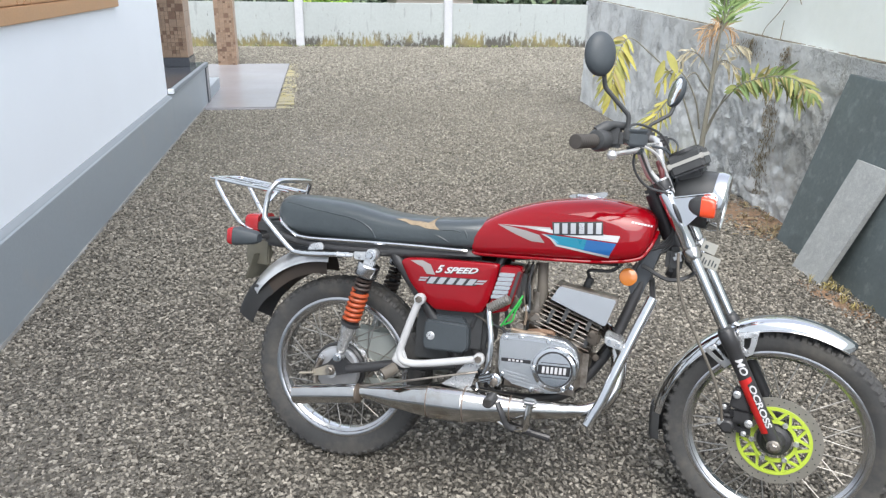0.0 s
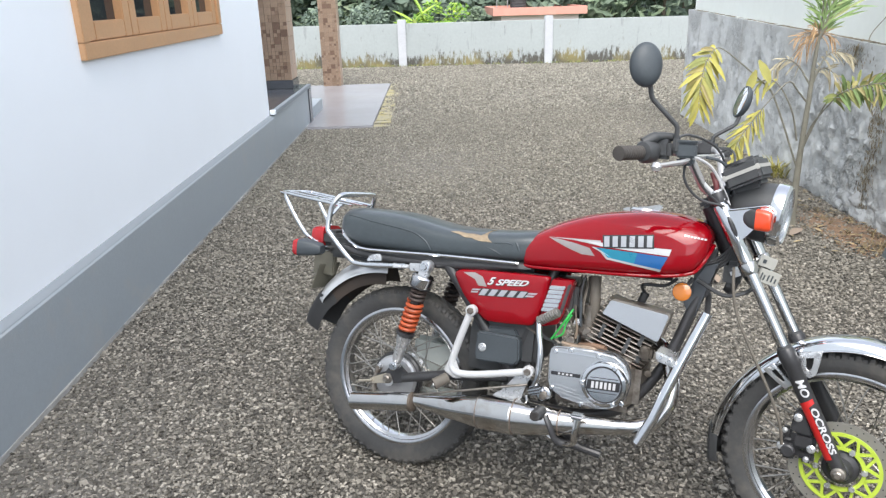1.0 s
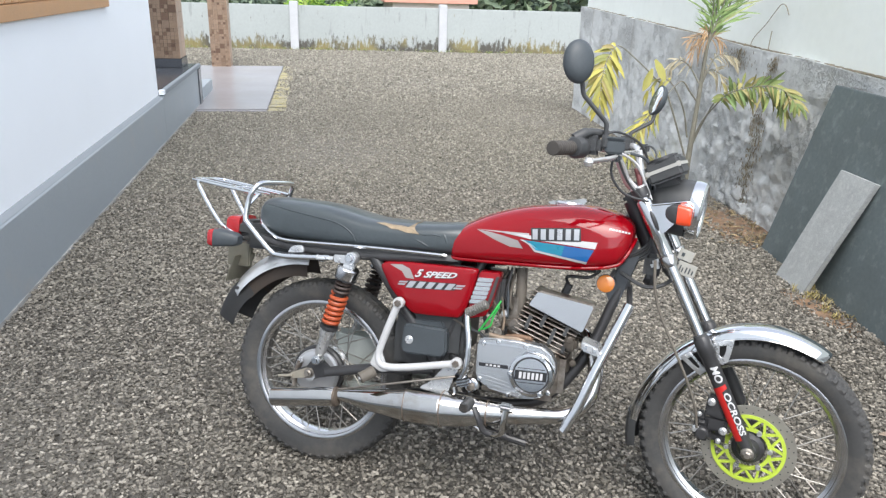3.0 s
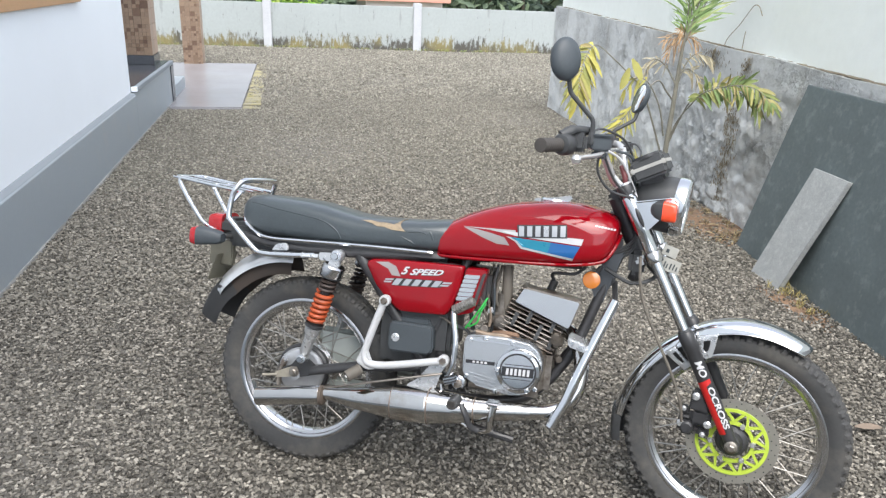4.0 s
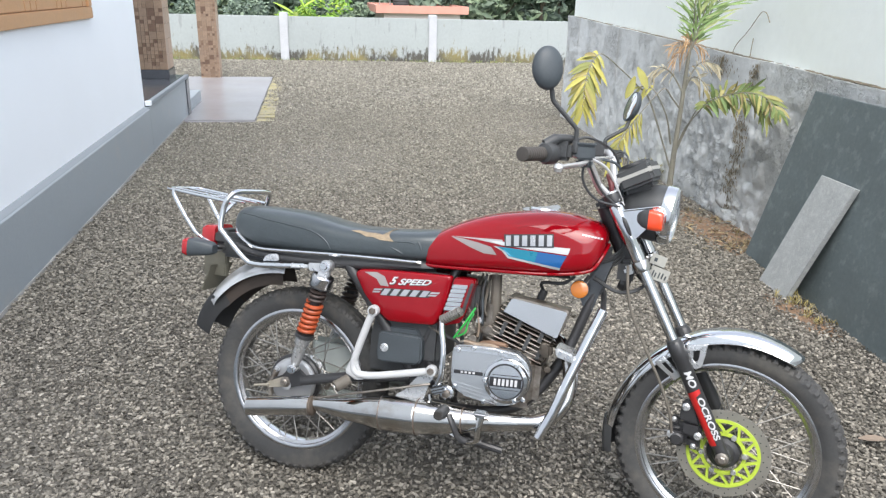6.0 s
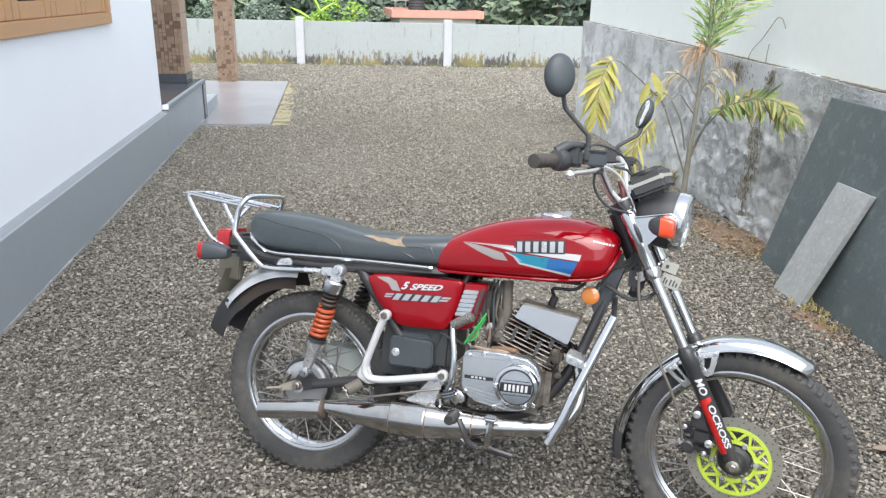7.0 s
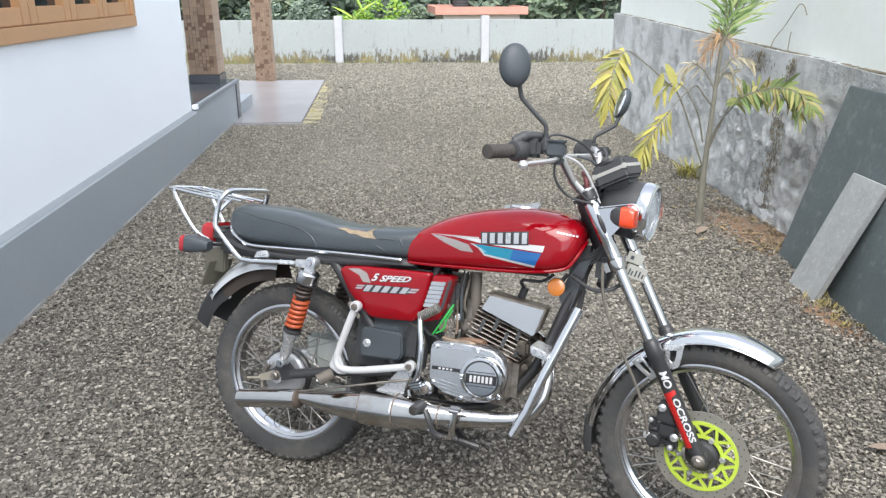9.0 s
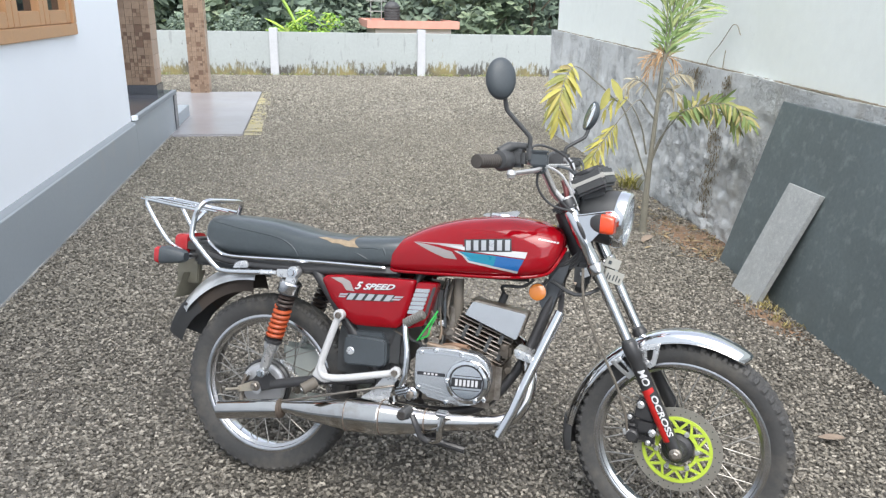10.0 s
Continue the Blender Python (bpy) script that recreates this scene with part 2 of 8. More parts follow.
pt.links.new(pdark.outputs["Result"], pbrown.inputs["A"])
pt.links.new(pbrown.outputs["Result"], pt.nodes["Principled BSDF"].inputs["Base Color"])
pold = pt.nodes["Principled BSDF"].inputs["Normal"].links[0].from_socket
pbump = pt.nodes.new("ShaderNodeBump")                     # the pits lie deeper
pbump.invert = True
pbump.inputs["Strength"].default_value, pbump.inputs["Distance"].default_value = 1.0, 0.014
pt.links.new(pmul.outputs[0], pbump.inputs["Height"])
pt.links.new(pold, pbump.inputs["Normal"])
pt.links.new(pbump.outputs["Normal"], pt.nodes["Principled BSDF"].inputs["Normal"])
CREAM = mat("pale_cream_paint", (0.80, 0.84, 0.80), rough=0.8, var=0.035, scale=1.1, fine=0.02, bump=0.001, bump_scale=60, spots=(0.60, 0.64, 0.60), spot_scale=2.2, spot_at=0.74)
SOIL = mat("damp_soil", (0.25, 0.155, 0.092), rough=0.95, var=0.35, scale=14, fine=0.2, bump=0.012, bump_scale=40, spots=(0.17, 0.12, 0.085), spot_scale=22, spot_at=0.56)
GRAVEL_BED = mat("gravel_fines", (0.13, 0.12, 0.105), rough=0.95, var=0.2, scale=40, fine=0.3, bump=0.006, bump_scale=70)
RIM_STEEL = mat("satin_chromed_rim", (0.64, 0.64, 0.65), rough=0.20, metal=1.0, var=0.06, scale=20, spots=(0.45, 0.40, 0.35), spot_scale=16, spot_at=0.72)
FIELD = mat("grass_field", (0.06, 0.09, 0.03), rough=0.95, var=0.3, scale=0.5, fine=0.2)
STONES = mat("crushed_gravel", (0.3, 0.28, 0.25), rough=0.85, var=0.14, scale=70, per="island",
             ramp=[(0.0, (0.060, 0.054, 0.045)), (0.22, (0.120, 0.110, 0.092)), (0.55, (0.200, 0.184, 0.155)), (0.85, (0.295, 0.271, 0.229)), (1.0, (0.44, 0.405, 0.345))])
STONES_FAR = mat("crushed_gravel_fine", (0.3, 0.28, 0.25), rough=0.85, var=0.06, scale=9.0, per="island",
                 ramp=[(0.0, (0.115, 0.107, 0.088)), (0.3, (0.184, 0.171, 0.140)), (0.7, (0.242, 0.225, 0.184)), (1.0, (0.36, 0.336, 0.278))])
STONES_MID = mat("crushed_gravel_mid", (0.3, 0.28, 0.25), rough=0.85, var=0.10, scale=40, per="island",
                 ramp=[(0.0, (0.085, 0.078, 0.065)), (0.25, (0.153, 0.141, 0.117)), (0.6, (0.218, 0.201, 0.168)), (0.88, (0.282, 0.260, 0.217)), (1.0, (0.39, 0.36, 0.305))])
CHROME = mat("chrome", (0.74, 0.75, 0.765), rough=0.10, metal=1.0, var=0.03, scale=25)
CHROME_WORN = mat("worn_chrome", (0.58, 0.57, 0.555), rough=0.09, metal=1.0, var=0.10, scale=14, spots=(0.33, 0.25, 0.19), spot_scale=9, spot_at=0.64)
ALLOY = mat("cast_aluminium", (0.62, 0.63, 0.64), rough=0.28, metal=0.7, var=0.08, scale=30, bump=0.0002, bump_scale=300)
BRIGHT_BAR = mat("bright_handlebar_alloy", (0.64, 0.64, 0.635), rough=0.24, metal=0.6, var=0.06, scale=20)
MORTAR = mat("grey_mortar", (0.29, 0.285, 0.27), rough=0.95, var=0.2, scale=20, fine=0.15)
POLISHED = mat("polished_aluminium", (0.66, 0.67, 0.68), rough=0.18, metal=0.9, var=0.07, scale=9, fine=0.03, spots=(0.50, 0.48, 0.45), spot_scale=12, spot_at=0.70)
DULL_ALLOY = mat("dirty_aluminium", (0.30, 0.275, 0.245), rough=0.45, metal=0.8, var=0.25, scale=25, spots=(0.10, 0.07, 0.05), spot_scale=18, spot_at=0.58)
SILVER_PAINT = mat("silver_paint", (0.56, 0.57, 0.59), rough=0.30, metal=0.55, var=0.04, scale=20)
WHITE_PAINT = mat("worn_white_enamel", (0.50, 0.505, 0.51), rough=0.35, var=0.06, scale=14, spots=(0.45, 0.40, 0.33), spot_scale=16, spot_at=0.72)
RED_PAINT = mat("candy_red_paint", (0.245, 0.002, 0.007), rough=0.45, var=0.06, scale=8, coat=1.0, spec=0.0)
BLACK_PAINT = mat("black_enamel", (0.038, 0.038, 0.040), rough=0.35, var=0.2, scale=20, fine=0.1)
BLACK_GLOSS = mat("glossy_black_enamel", (0.045, 0.050, 0.056), rough=0.22, var=0.15, scale=15, coat=0.5)
BLACK_PLASTIC = mat("black_plastic", (0.052, 0.054, 0.056), rough=0.5, var=0.15, scale=20, fine=0.08, bump=0.0002, bump_scale=400)
GRIP = mat("dusty_grip_rubber", (0.060, 0.053, 0.047), rough=0.7, var=0.2, scale=30, fine=0.1)
GREY_PLASTIC = mat("grey_black_plastic", (0.052, 0.062, 0.070), rough=0.5, var=0.12, scale=12, fine=0.06)
RUBBER = mat("tyre_rubber", (0.054, 0.054, 0.054), rough=0.75, var=0.2, scale=9, fine=0.1, spots=(0.108, 0.100, 0.088), spot_scale=10, spot_at=0.60)
VINYL = mat("black_seat_vinyl", (0.050, 0.061, 0.067), rough=0.33, var=0.18, scale=8, fine=0.05, bump=0.0026, bump_scale=12, coat=0.25)
FOAM = mat("torn_tan_foam", (0.29, 0.225, 0.15), rough=0.9, var=0.45, scale=45, fine=0.15, bump=0.002, bump_scale=120)
ORANGE_COIL = mat("orange_spring_paint", (0.43, 0.082, 0.028), rough=0.4, var=0.12, scale=40, spots=(0.16, 0.08, 0.05), spot_scale=30, spot_at=0.66)
RUST_COIL = mat("rusty_black_spring", (0.055, 0.038, 0.032), rough=0.55, var=0.2, scale=40)
NEON = mat("neon_yellow_paint", (0.455, 0.585, 0.065), rough=0.4, var=0.04, scale=25)
DISC_STEEL = mat("brake_disc_steel", (0.35, 0.335, 0.295), rough=0.42, metal=0.6, var=0.08, scale=30)
SPOKE_STEEL = mat("spoke_steel", (0.40, 0.385, 0.355), rough=0.42, metal=1.0, var=0.12, scale=40)
AMBER = mat("amber_lens", (0.52, 0.17, 0.03), rough=0.2, var=0.04, scale=60, coat=0.6)
ORANGE_LENS = mat("orange_red_lens", (0.75, 0.07, 0.02), rough=0.2, var=0.06, scale=60, coat=0.7)
RED_LENS = mat("red_lens", (0.40, 0.010, 0.014), rough=0.2, var=0.06, scale=50, coat=0.7)
DECAL_WHITE = mat("white_decal", (0.55, 0.55, 0.56), rough=0.3, var=0.03, coat=0.6)
DECAL_SILVER = mat("silver_decal", (0.40, 0.385, 0.39), rough=0.3, var=0.06, coat=0.6)
DECAL_GREY = mat("grey_decal", (0.27, 0.25, 0.245), rough=0.35, var=0.06, coat=0.5)
DECAL_TEAL = mat("teal_decal", (0.004, 0.19, 0.29), rough=0.3, var=0.05, coat=0.6)
DECAL_BLUE = mat("blue_decal", (0.008, 0.10, 0.30), rough=0.3, var=0.05, coat=0.6)
DECAL_BLACK = mat("black_decal", (0.02, 0.02, 0.022), rough=0.35, var=0.05, coat=0.4)
DECAL_RED = mat("red_decal", (0.50, 0.018, 0.016), rough=0.35, var=0.05)
BADGE_SILVER = mat("silver_badge", (0.47, 0.48, 0.50), rough=0.3, metal=0.5, var=0.04)
GREEN_WIRE = mat("green_wire", (0.03, 0.40, 0.07), rough=0.4, var=0.05)
BROWN_HOSE = mat("dusty_hose", (0.13, 0.115, 0.095), rough=0.7, var=0.2, scale=30)
BARK = mat("grey_green_stem", (0.215, 0.205, 0.165), rough=0.85, var=0.25, scale=14, fine=0.12, bump=0.003, bump_scale=50)
TRUNK_FAR = mat("forest_bark", (0.07, 0.055, 0.04), rough=0.9, var=0.2)
LEAF = mat("palm_leaflets", (0.1, 0.16, 0.03), rough=0.7, var=0.15, scale=30, per="island",
           ramp=[(0.0, (0.15, 0.24, 0.08)), (0.5, (0.25, 0.36, 0.13)), (0.8, (0.36, 0.44, 0.18)), (1.0, (0.45, 0.45, 0.22))])
LEAF_YELLOW = mat("yellowing_leaflets", (0.4, 0.36, 0.05), rough=0.75, var=0.15, scale=30, per="island",
                  ramp=[(0.0, (0.24, 0.26, 0.09)), (0.35, (0.36, 0.34, 0.10)), (0.75, (0.45, 0.40, 0.08)), (1.0, (0.33, 0.27, 0.13))])
LEAF_MIXED = mat("half_yellow_leaflets", (0.3, 0.33, 0.08), rough=0.75, var=0.15, scale=30, per="island",
                 ramp=[(0.0, (0.13, 0.20, 0.07)), (0.45, (0.21, 0.265, 0.09)), (0.75, (0.33, 0.31, 0.11)), (1.0, (0.38, 0.315, 0.15))])
LEAF_TAN = mat("faded_tan_leaflets", (0.44, 0.39, 0.27), rough=0.8, var=0.2, scale=30, per="island", per_range=(0.6, 1.2))
WEED_DRY = mat("dry_weeds", (0.30, 0.235, 0.13), rough=0.85, var=0.2, scale=30, per="island", per_range=(0.5, 1.3))
LEAF_DRY = mat("dry_leaflets", (0.36, 0.23, 0.12), rough=0.8, var=0.2, scale=30, per="island", per_range=(0.6, 1.3))
# distance haze put into the leaf colours: greens lifted and greyed
FOREST = mat("forest_leaves", (0.04, 0.07, 0.03), rough=0.6, var=0.2, scale=0.25, per="island",
             ramp=[(0.0, (0.060, 0.088, 0.066)), (0.5, (0.110, 0.155, 0.112)), (0.85, (0.160, 0.212, 0.148)), (1.0, (0.22, 0.275, 0.19))])
BUSH = mat("bright_bush_leaves", (0.2, 0.34, 0.03), rough=0.5, var=0.15, scale=2, per="island",
           ramp=[(0.0, (0.07, 0.17, 0.02)), (0.5, (0.20, 0.36, 0.04)), (1.0, (0.36, 0.48, 0.06))])
ROOF_RED = mat("faded_red_parapet", (0.58, 0.29, 0.23), rough=0.85, var=0.12, scale=2)
GLASS_DARK = mat("window_glass", (0.02, 0.024, 0.03), rough=0.04, var=0.0, spec=0.6)
MIRROR = mat("mirror_glass", (0.9, 0.9, 0.9), rough=0.02, metal=1.0, var=0.0)
GLASS = bpy.data.materials.new("clear_lamp_glass")
GLASS.use_nodes = True
gb = GLASS.node_tree.nodes["Principled BSDF"]
gb.inputs["Transmission Weight"].default_value, gb.inputs["Roughness"].default_value, gb.inputs["IOR"].default_value = 0.75, 0.12, 1.45
gb.inputs["Base Color"].default_value = (0.80, 0.84, 0.86, 1)


# ---- mesh helpers ----
def merge(bm, other):
    me = bpy.data.meshes.new("tmp")
    other.to_mesh(me)
    other.free()
    bm.from_mesh(me)
    bpy.data.meshes.remove(me)
    return bm


def finish(name, bm, material, sharp=35):
    me = bpy.data.meshes.new(name)
    bmesh.ops.recalc_face_normals(bm, faces=bm.faces)
    bm.to_mesh(me)
    bm.free()
    me.materials.append(material)
    for p in me.polygons:
        p.use_smooth = True
    me.set_sharp_from_angle(angle=radians(sharp))
    return me


def part(name, bm, material, parent, label="", sharp=35):
    ob = new(name, finish(name, bm, material, sharp))
    ob.parent = parent
    if label:
        tagged(ob, label)
    return ob


def thing(name, bm, material, label, category="", group="", kind="", sharp=35):
    return tagged(new(name, finish(name, bm, material, sharp)), label, category, group, kind)


def root(name, m, label, category, group="", kind=""):
    ob = new(name)
    ob.empty_display_size = 0.1
    ob.matrix_world = m
    return tagged(ob, label, category, group, kind)


def box(bm, lo, hi, bevel=0.0, m=None, seg=2):
    t = bmesh.new()
    bmesh.ops.create_cube(t, size=1.0)
    for v in t.verts:
        v.co = Vector([(a + b) / 2 + c * (b - a) for a, b, c in zip(lo, hi, v.co)])
    if bevel:
        bmesh.ops.bevel(t, geom=t.edges[:], offset=bevel, segments=seg, affect="EDGES", clamp_overlap=True)
    if m is not None:
        bmesh.ops.transform(t, matrix=m, verts=t.verts)
    return merge(bm, t)


def curve_through(pts, n=8):
    """Points of a smooth line through the given ones."""
    pts = [Vector(p) for p in pts]
    p = [2 * pts[0] - pts[1], *pts, 2 * pts[-1] - pts[-2]]
    out = []
    for i in range(1, len(p) - 2):
        for k in range(n):
            t = k / n
            out.append(0.5 * (2 * p[i] + (p[i + 1] - p[i - 1]) * t + (2 * p[i - 1] - 5 * p[i] + 4 * p[i + 1] - p[i + 2]) * t * t
                              + (3 * p[i] - p[i - 1] - 3 * p[i + 1] + p[i + 2]) * t ** 3))
    return out + [pts[-1]]


def tube(bm, pts, r, seg=10, closed=False, flat=1.0):
    """A round rod along pts; r one radius or one for each point."""
    pts = [Vector(p) for p in pts]
    n = len(pts)
    rs = r if isinstance(r, (list, tuple)) else [r] * n
    t = bmesh.new()
    up, rings = None, []
    for i, p in enumerate(pts):
        a = pts[i - 1] if i or closed else p
        b = pts[(i + 1) % n] if i < n - 1 or closed else p
        d = (b - a).normalized()
        if up is None:
            up = d.orthogonal().normalized()
        up = (up - d * up.dot(d)).normalized()
        side = d.cross(up)
        rings.append([t.verts.new(p + rs[i] * (math.cos(k * math.tau / seg) * up + flat * math.sin(k * math.tau / seg) * side)) for k in range(seg)])
    for i in range(n if closed else n - 1):
        q, w = rings[i], rings[(i + 1) % n]
        for k in range(seg):
            t.faces.new((q[k], q[(k + 1) % seg], w[(k + 1) % seg], w[k]))
    if not closed:
        t.faces.new(rings[0][::-1])
        t.faces.new(rings[-1])
    return merge(bm, t)


def lathe(bm, profile, centre=(0, 0, 0), axis=(0, 1, 0), seg=48, closed=False):
    """Profile rows (radius, along the axis) turned round the axis through centre."""
    axis = Vector(axis).normalized()
    u = axis.orthogonal().normalized()
    v = axis.cross(u)
    t = bmesh.new()
    rings = []
    for r, h in profile:
        if r < 1e-6:
            rings.append([t.verts.new(Vector(centre) + axis * h)])
        else:
            rings.append([t.verts.new(Vector(centre) + axis * h + r * (math.cos(k * math.tau / seg) * u + math.sin(k * math.tau / seg) * v)) for k in range(seg)])
    pairs = list(zip(rings, rings[1:])) + ([(rings[-1], rings[0])] if closed else [])
    for a, b in pairs:
        if len(a) == len(b) == 1:
            continue
        for k in range(seg):
            j = (k + 1) % seg
            f = [a[k], a[j], b[j], b[k]] if len(a) > 1 and len(b) > 1 else [a[0], b[j], b[k]] if len(a) == 1 else [a[k], a[j], b[0]]
            t.faces.new(f)
    if not closed:
        for ring, flip in ((rings[0], False), (rings[-1], True)):
            if len(ring) > 1:
                t.faces.new(ring[::-1] if flip else ring)
    return merge(bm, t)


def prism(bm, poly, y0, y1, bevel=0.0, seg=2):
    """A plate of outline poly, rows (x, z), between two widths y."""
    t = bmesh.new()
    a = [t.verts.new((x, y0, z)) for x, z in poly]
    b = [t.verts.new((x, y1, z)) for x, z in poly]
    n = len(poly)
    t.faces.new(a)
    t.faces.new(b[::-1])
    for i in range(n):
        t.faces.new((a[i], b[i], b[(i + 1) % n], a[(i + 1) % n]))
    bmesh.ops.recalc_face_normals(t, faces=t.faces)
    if bevel:
        bmesh.ops.bevel(t, geom=t.edges[:], offset=bevel, segments=seg, affect="EDGES", clamp_overlap=True)
    return merge(bm, t)


def loft(bm, rings):
    t = bmesh.new()
    vs = [[t.verts.new(p) for p in ring] for ring in rings]
    for a, b in zip(vs, vs[1:]):
        n = len(a)
        for k in range(n):
            t.faces.new((a[k], a[(k + 1) % n], b[(k + 1) % n], b[k]))
    t.faces.new(vs[0][::-1])
    t.faces.new(vs[-1])
    return merge(bm, t)


def smooth_rows(rows, n):
    """Rows of numbers, in order of the first, eased to n steps."""
    pts = np.array(rows, float)
    s = np.linspace(0, len(rows) - 1, n)
    out = []
    for q in s:
        i = min(int(q), len(rows) - 2)
        t = q - i
        p0, p1, p2, p3 = (pts[max(0, min(len(rows) - 1, j))] for j in (i - 1, i, i + 1, i + 2))
        out.append(0.5 * (2 * p1 + (p2 - p0) * t + (2 * p0 - 5 * p1 + 4 * p2 - p3) * t * t + (3 * p1 - p0 - 3 * p2 + p3) * t ** 3))
    return out


def blank():
    return bmesh.new()

# ---- ground ----
WALL_X, PLINTH_X = -1.387, -1.347           # house wall and plinth faces
END_Y = 6.95                                # end of the house wall
RW_A, RW_DIR = Vector((2.835, 3.07, 0)), Vector((0.0599, 0.9982, 0))   # foot line of the compound wall


def right_wall_x(y):
    return RW_A.x + (y - RW_A.y) * RW_DIR.x / RW_DIR.y


def back_wall_y(x):
    return 15.98 - 0.05 * x


def land(x, y):
    """Height of the ground: level yard, falling away behind the back wall and rising to a wooded hill."""
    far = max(0.0, y - 17.5)
    return -0.006 - 0.16 * min(far, 20.0) + 0.22 * max(0.0, far - 42.0) * (1 if far < 130 else 130 / far)


bm = blank()
xs = sorted({*np.linspace(-1500, -60, 8), *np.linspace(-60, 60, 25), *np.linspace(60, 1500, 8)})
ys = sorted({*np.linspace(-1500, -40, 6), *np.linspace(-40, 16, 12), 17.5, *np.linspace(18.5, 38, 9), *np.linspace(40, 140, 14), *np.linspace(160, 1500, 6)})
grid = [[bm.verts.new((x, y, min(land(x, y), 24.0))) for x in xs] for y in ys]
for j in range(len(ys) - 1):
    for i in range(len(xs) - 1):
        bm.faces.new((grid[j][i], grid[j][i + 1], grid[j + 1][i + 1], grid[j + 1][i]))
ground = thing("ground", bm, GRAVEL_BED, "grey stone grit under the gravel yard and grassy land beyond", "ground", kind="structure")
ground.data.materials.append(FIELD)
for p in ground.data.polygons:
    if p.center.y > 17.5:
        p.material_index = 1


def scatter_stones(name, spots, sizes, label, rough_shape, seed, material=STONES):
    """Loose crushed stones, one mesh; rough_shape 0: eight-sided, 1: broken blocks."""
    rng = np.random.default_rng(seed)
    n = len(spots)
    if rough_shape:
        base = np.array([(x, y, z) for z in (-1, 1) for y in (-1, 1) for x in (-1, 1)], float) * 0.66
        tri = "0 2 3 0 3 1 4 5 7 4 7 6 0 1 5 0 5 4 2 6 7 2 7 3 0 4 6 0 6 2 1 3 7 1 7 5"
    else:
        base = np.array([(1, 0, 0), (-1, 0, 0), (0, 1, 0), (0, -1, 0), (0, 0, 1), (0, 0, -1)], float)
        tri = "0 2 4 2 1 4 1 3 4 3 0 4 2 0 5 1 2 5 3 1 5 0 3 5"
    faces = np.array([int(k) for k in tri.split()]).reshape(-1, 3)
    nv, nf = len(base), len(faces)
    v = base[None] * rng.uniform(0.62, 1.25, (n, nv, 1)) * rng.uniform(0.7, 1.3, (n, nv, 3))
    v = v * (np.stack([rng.uniform(0.82, 1.38, n), rng.uniform(0.55, 0.92, n), rng.uniform(0.40, 0.75, n)], 1) * sizes[:, None])[:, None, :]
    a, b = rng.uniform(0, math.tau, n), rng.normal(0, 0.75, n)
    ca, sa, cb, sb = np.cos(a)[:, None], np.sin(a)[:, None], np.cos(b)[:, None], np.sin(b)[:, None]
    x, y, z = v[..., 0], v[..., 1] * cb - v[..., 2] * sb, v[..., 1] * sb + v[..., 2] * cb
    v = np.stack([x * ca - y * sa, x * sa + y * ca, z], -1) + spots[:, None, :]
    me = bpy.data.meshes.new(name)
    me.vertices.add(n * nv)
    me.vertices.foreach_set("co", v.reshape(-1).astype(np.float32))
    f = (faces[None] + (np.arange(n) * nv)[:, None, None]).reshape(-1)
    me.loops.add(len(f))
    me.loops.foreach_set("vertex_index", f.astype(np.int32))
    me.polygons.add(n * nf)
    me.polygons.foreach_set("loop_start", (np.arange(n * nf) * 3).astype(np.int32))
    me.update(calc_edges=True)
    me.shade_flat()                              # broken faces, not worn round
    me.materials.append(material)
    return tagged(new(name, me), label, "gravel", kind="stuff")


def stone_field(x0, x1, y0, y1, step, seed, rise=0.62):
    rng = np.random.default_rng(seed)
    gx, gy = np.meshgrid(np.arange(x0, x1, step), np.arange(y0, y1, step))
    x = gx.ravel() + rng.uniform(-0.6, 0.6, gx.size) * step
    y = gy.ravel() + rng.uniform(-0.6, 0.6, gx.size) * step
    swell = 0.004 * np.sin(x * 2.1 + 0.7 * y) + 0.004 * np.sin(y * 1.7 - x) + 0.014 * np.exp(-((x - 1.22) ** 2 + (y - 1.42) ** 2) / 0.09)
    keep = ((x > PLINTH_X + 0.012) | (y > 9.8)) & ((x < RW_A.x + (y - RW_A.y) * RW_DIR.x / RW_DIR.y - 0.02) | (y > 8.86)) & (y < 15.98 - 0.05 * x - 0.05)
    edge_ = -0.49 + 0.06 * np.sin(y * 2.3) + 0.05 * np.sin(y * 6.1) + rng.normal(0, 0.05, x.size)
    keep &= ~((x < edge_) & (y > 8.56) & (y < 12.86)) & ~((x < -0.56) & (y > 8.5) & (y < 12.88))
    soil = ((x - 2.74) / 0.20) ** 2 + ((y - 4.22) / 0.48) ** 2 < rng.uniform(0.1, 1.6, x.size)
    foot = ((x - 2.45) / 0.07) ** 2 + ((y - 2.92) / 0.22) ** 2 < rng.uniform(0.2, 1.6, x.size)
    keep &= ~((soil | foot) & (rng.uniform(0, 1, x.size) < 0.66))
    x, y, swell = x[keep], y[keep], swell[keep]
    return np.stack([x, y, swell + step * rise * rng.uniform(-0.2, 0.47, x.size)], 1), step * rng.uniform(0.42, 0.80, x.size) * (1 + 0.35 * (rng.uniform(0, 1, x.size) > 0.96))


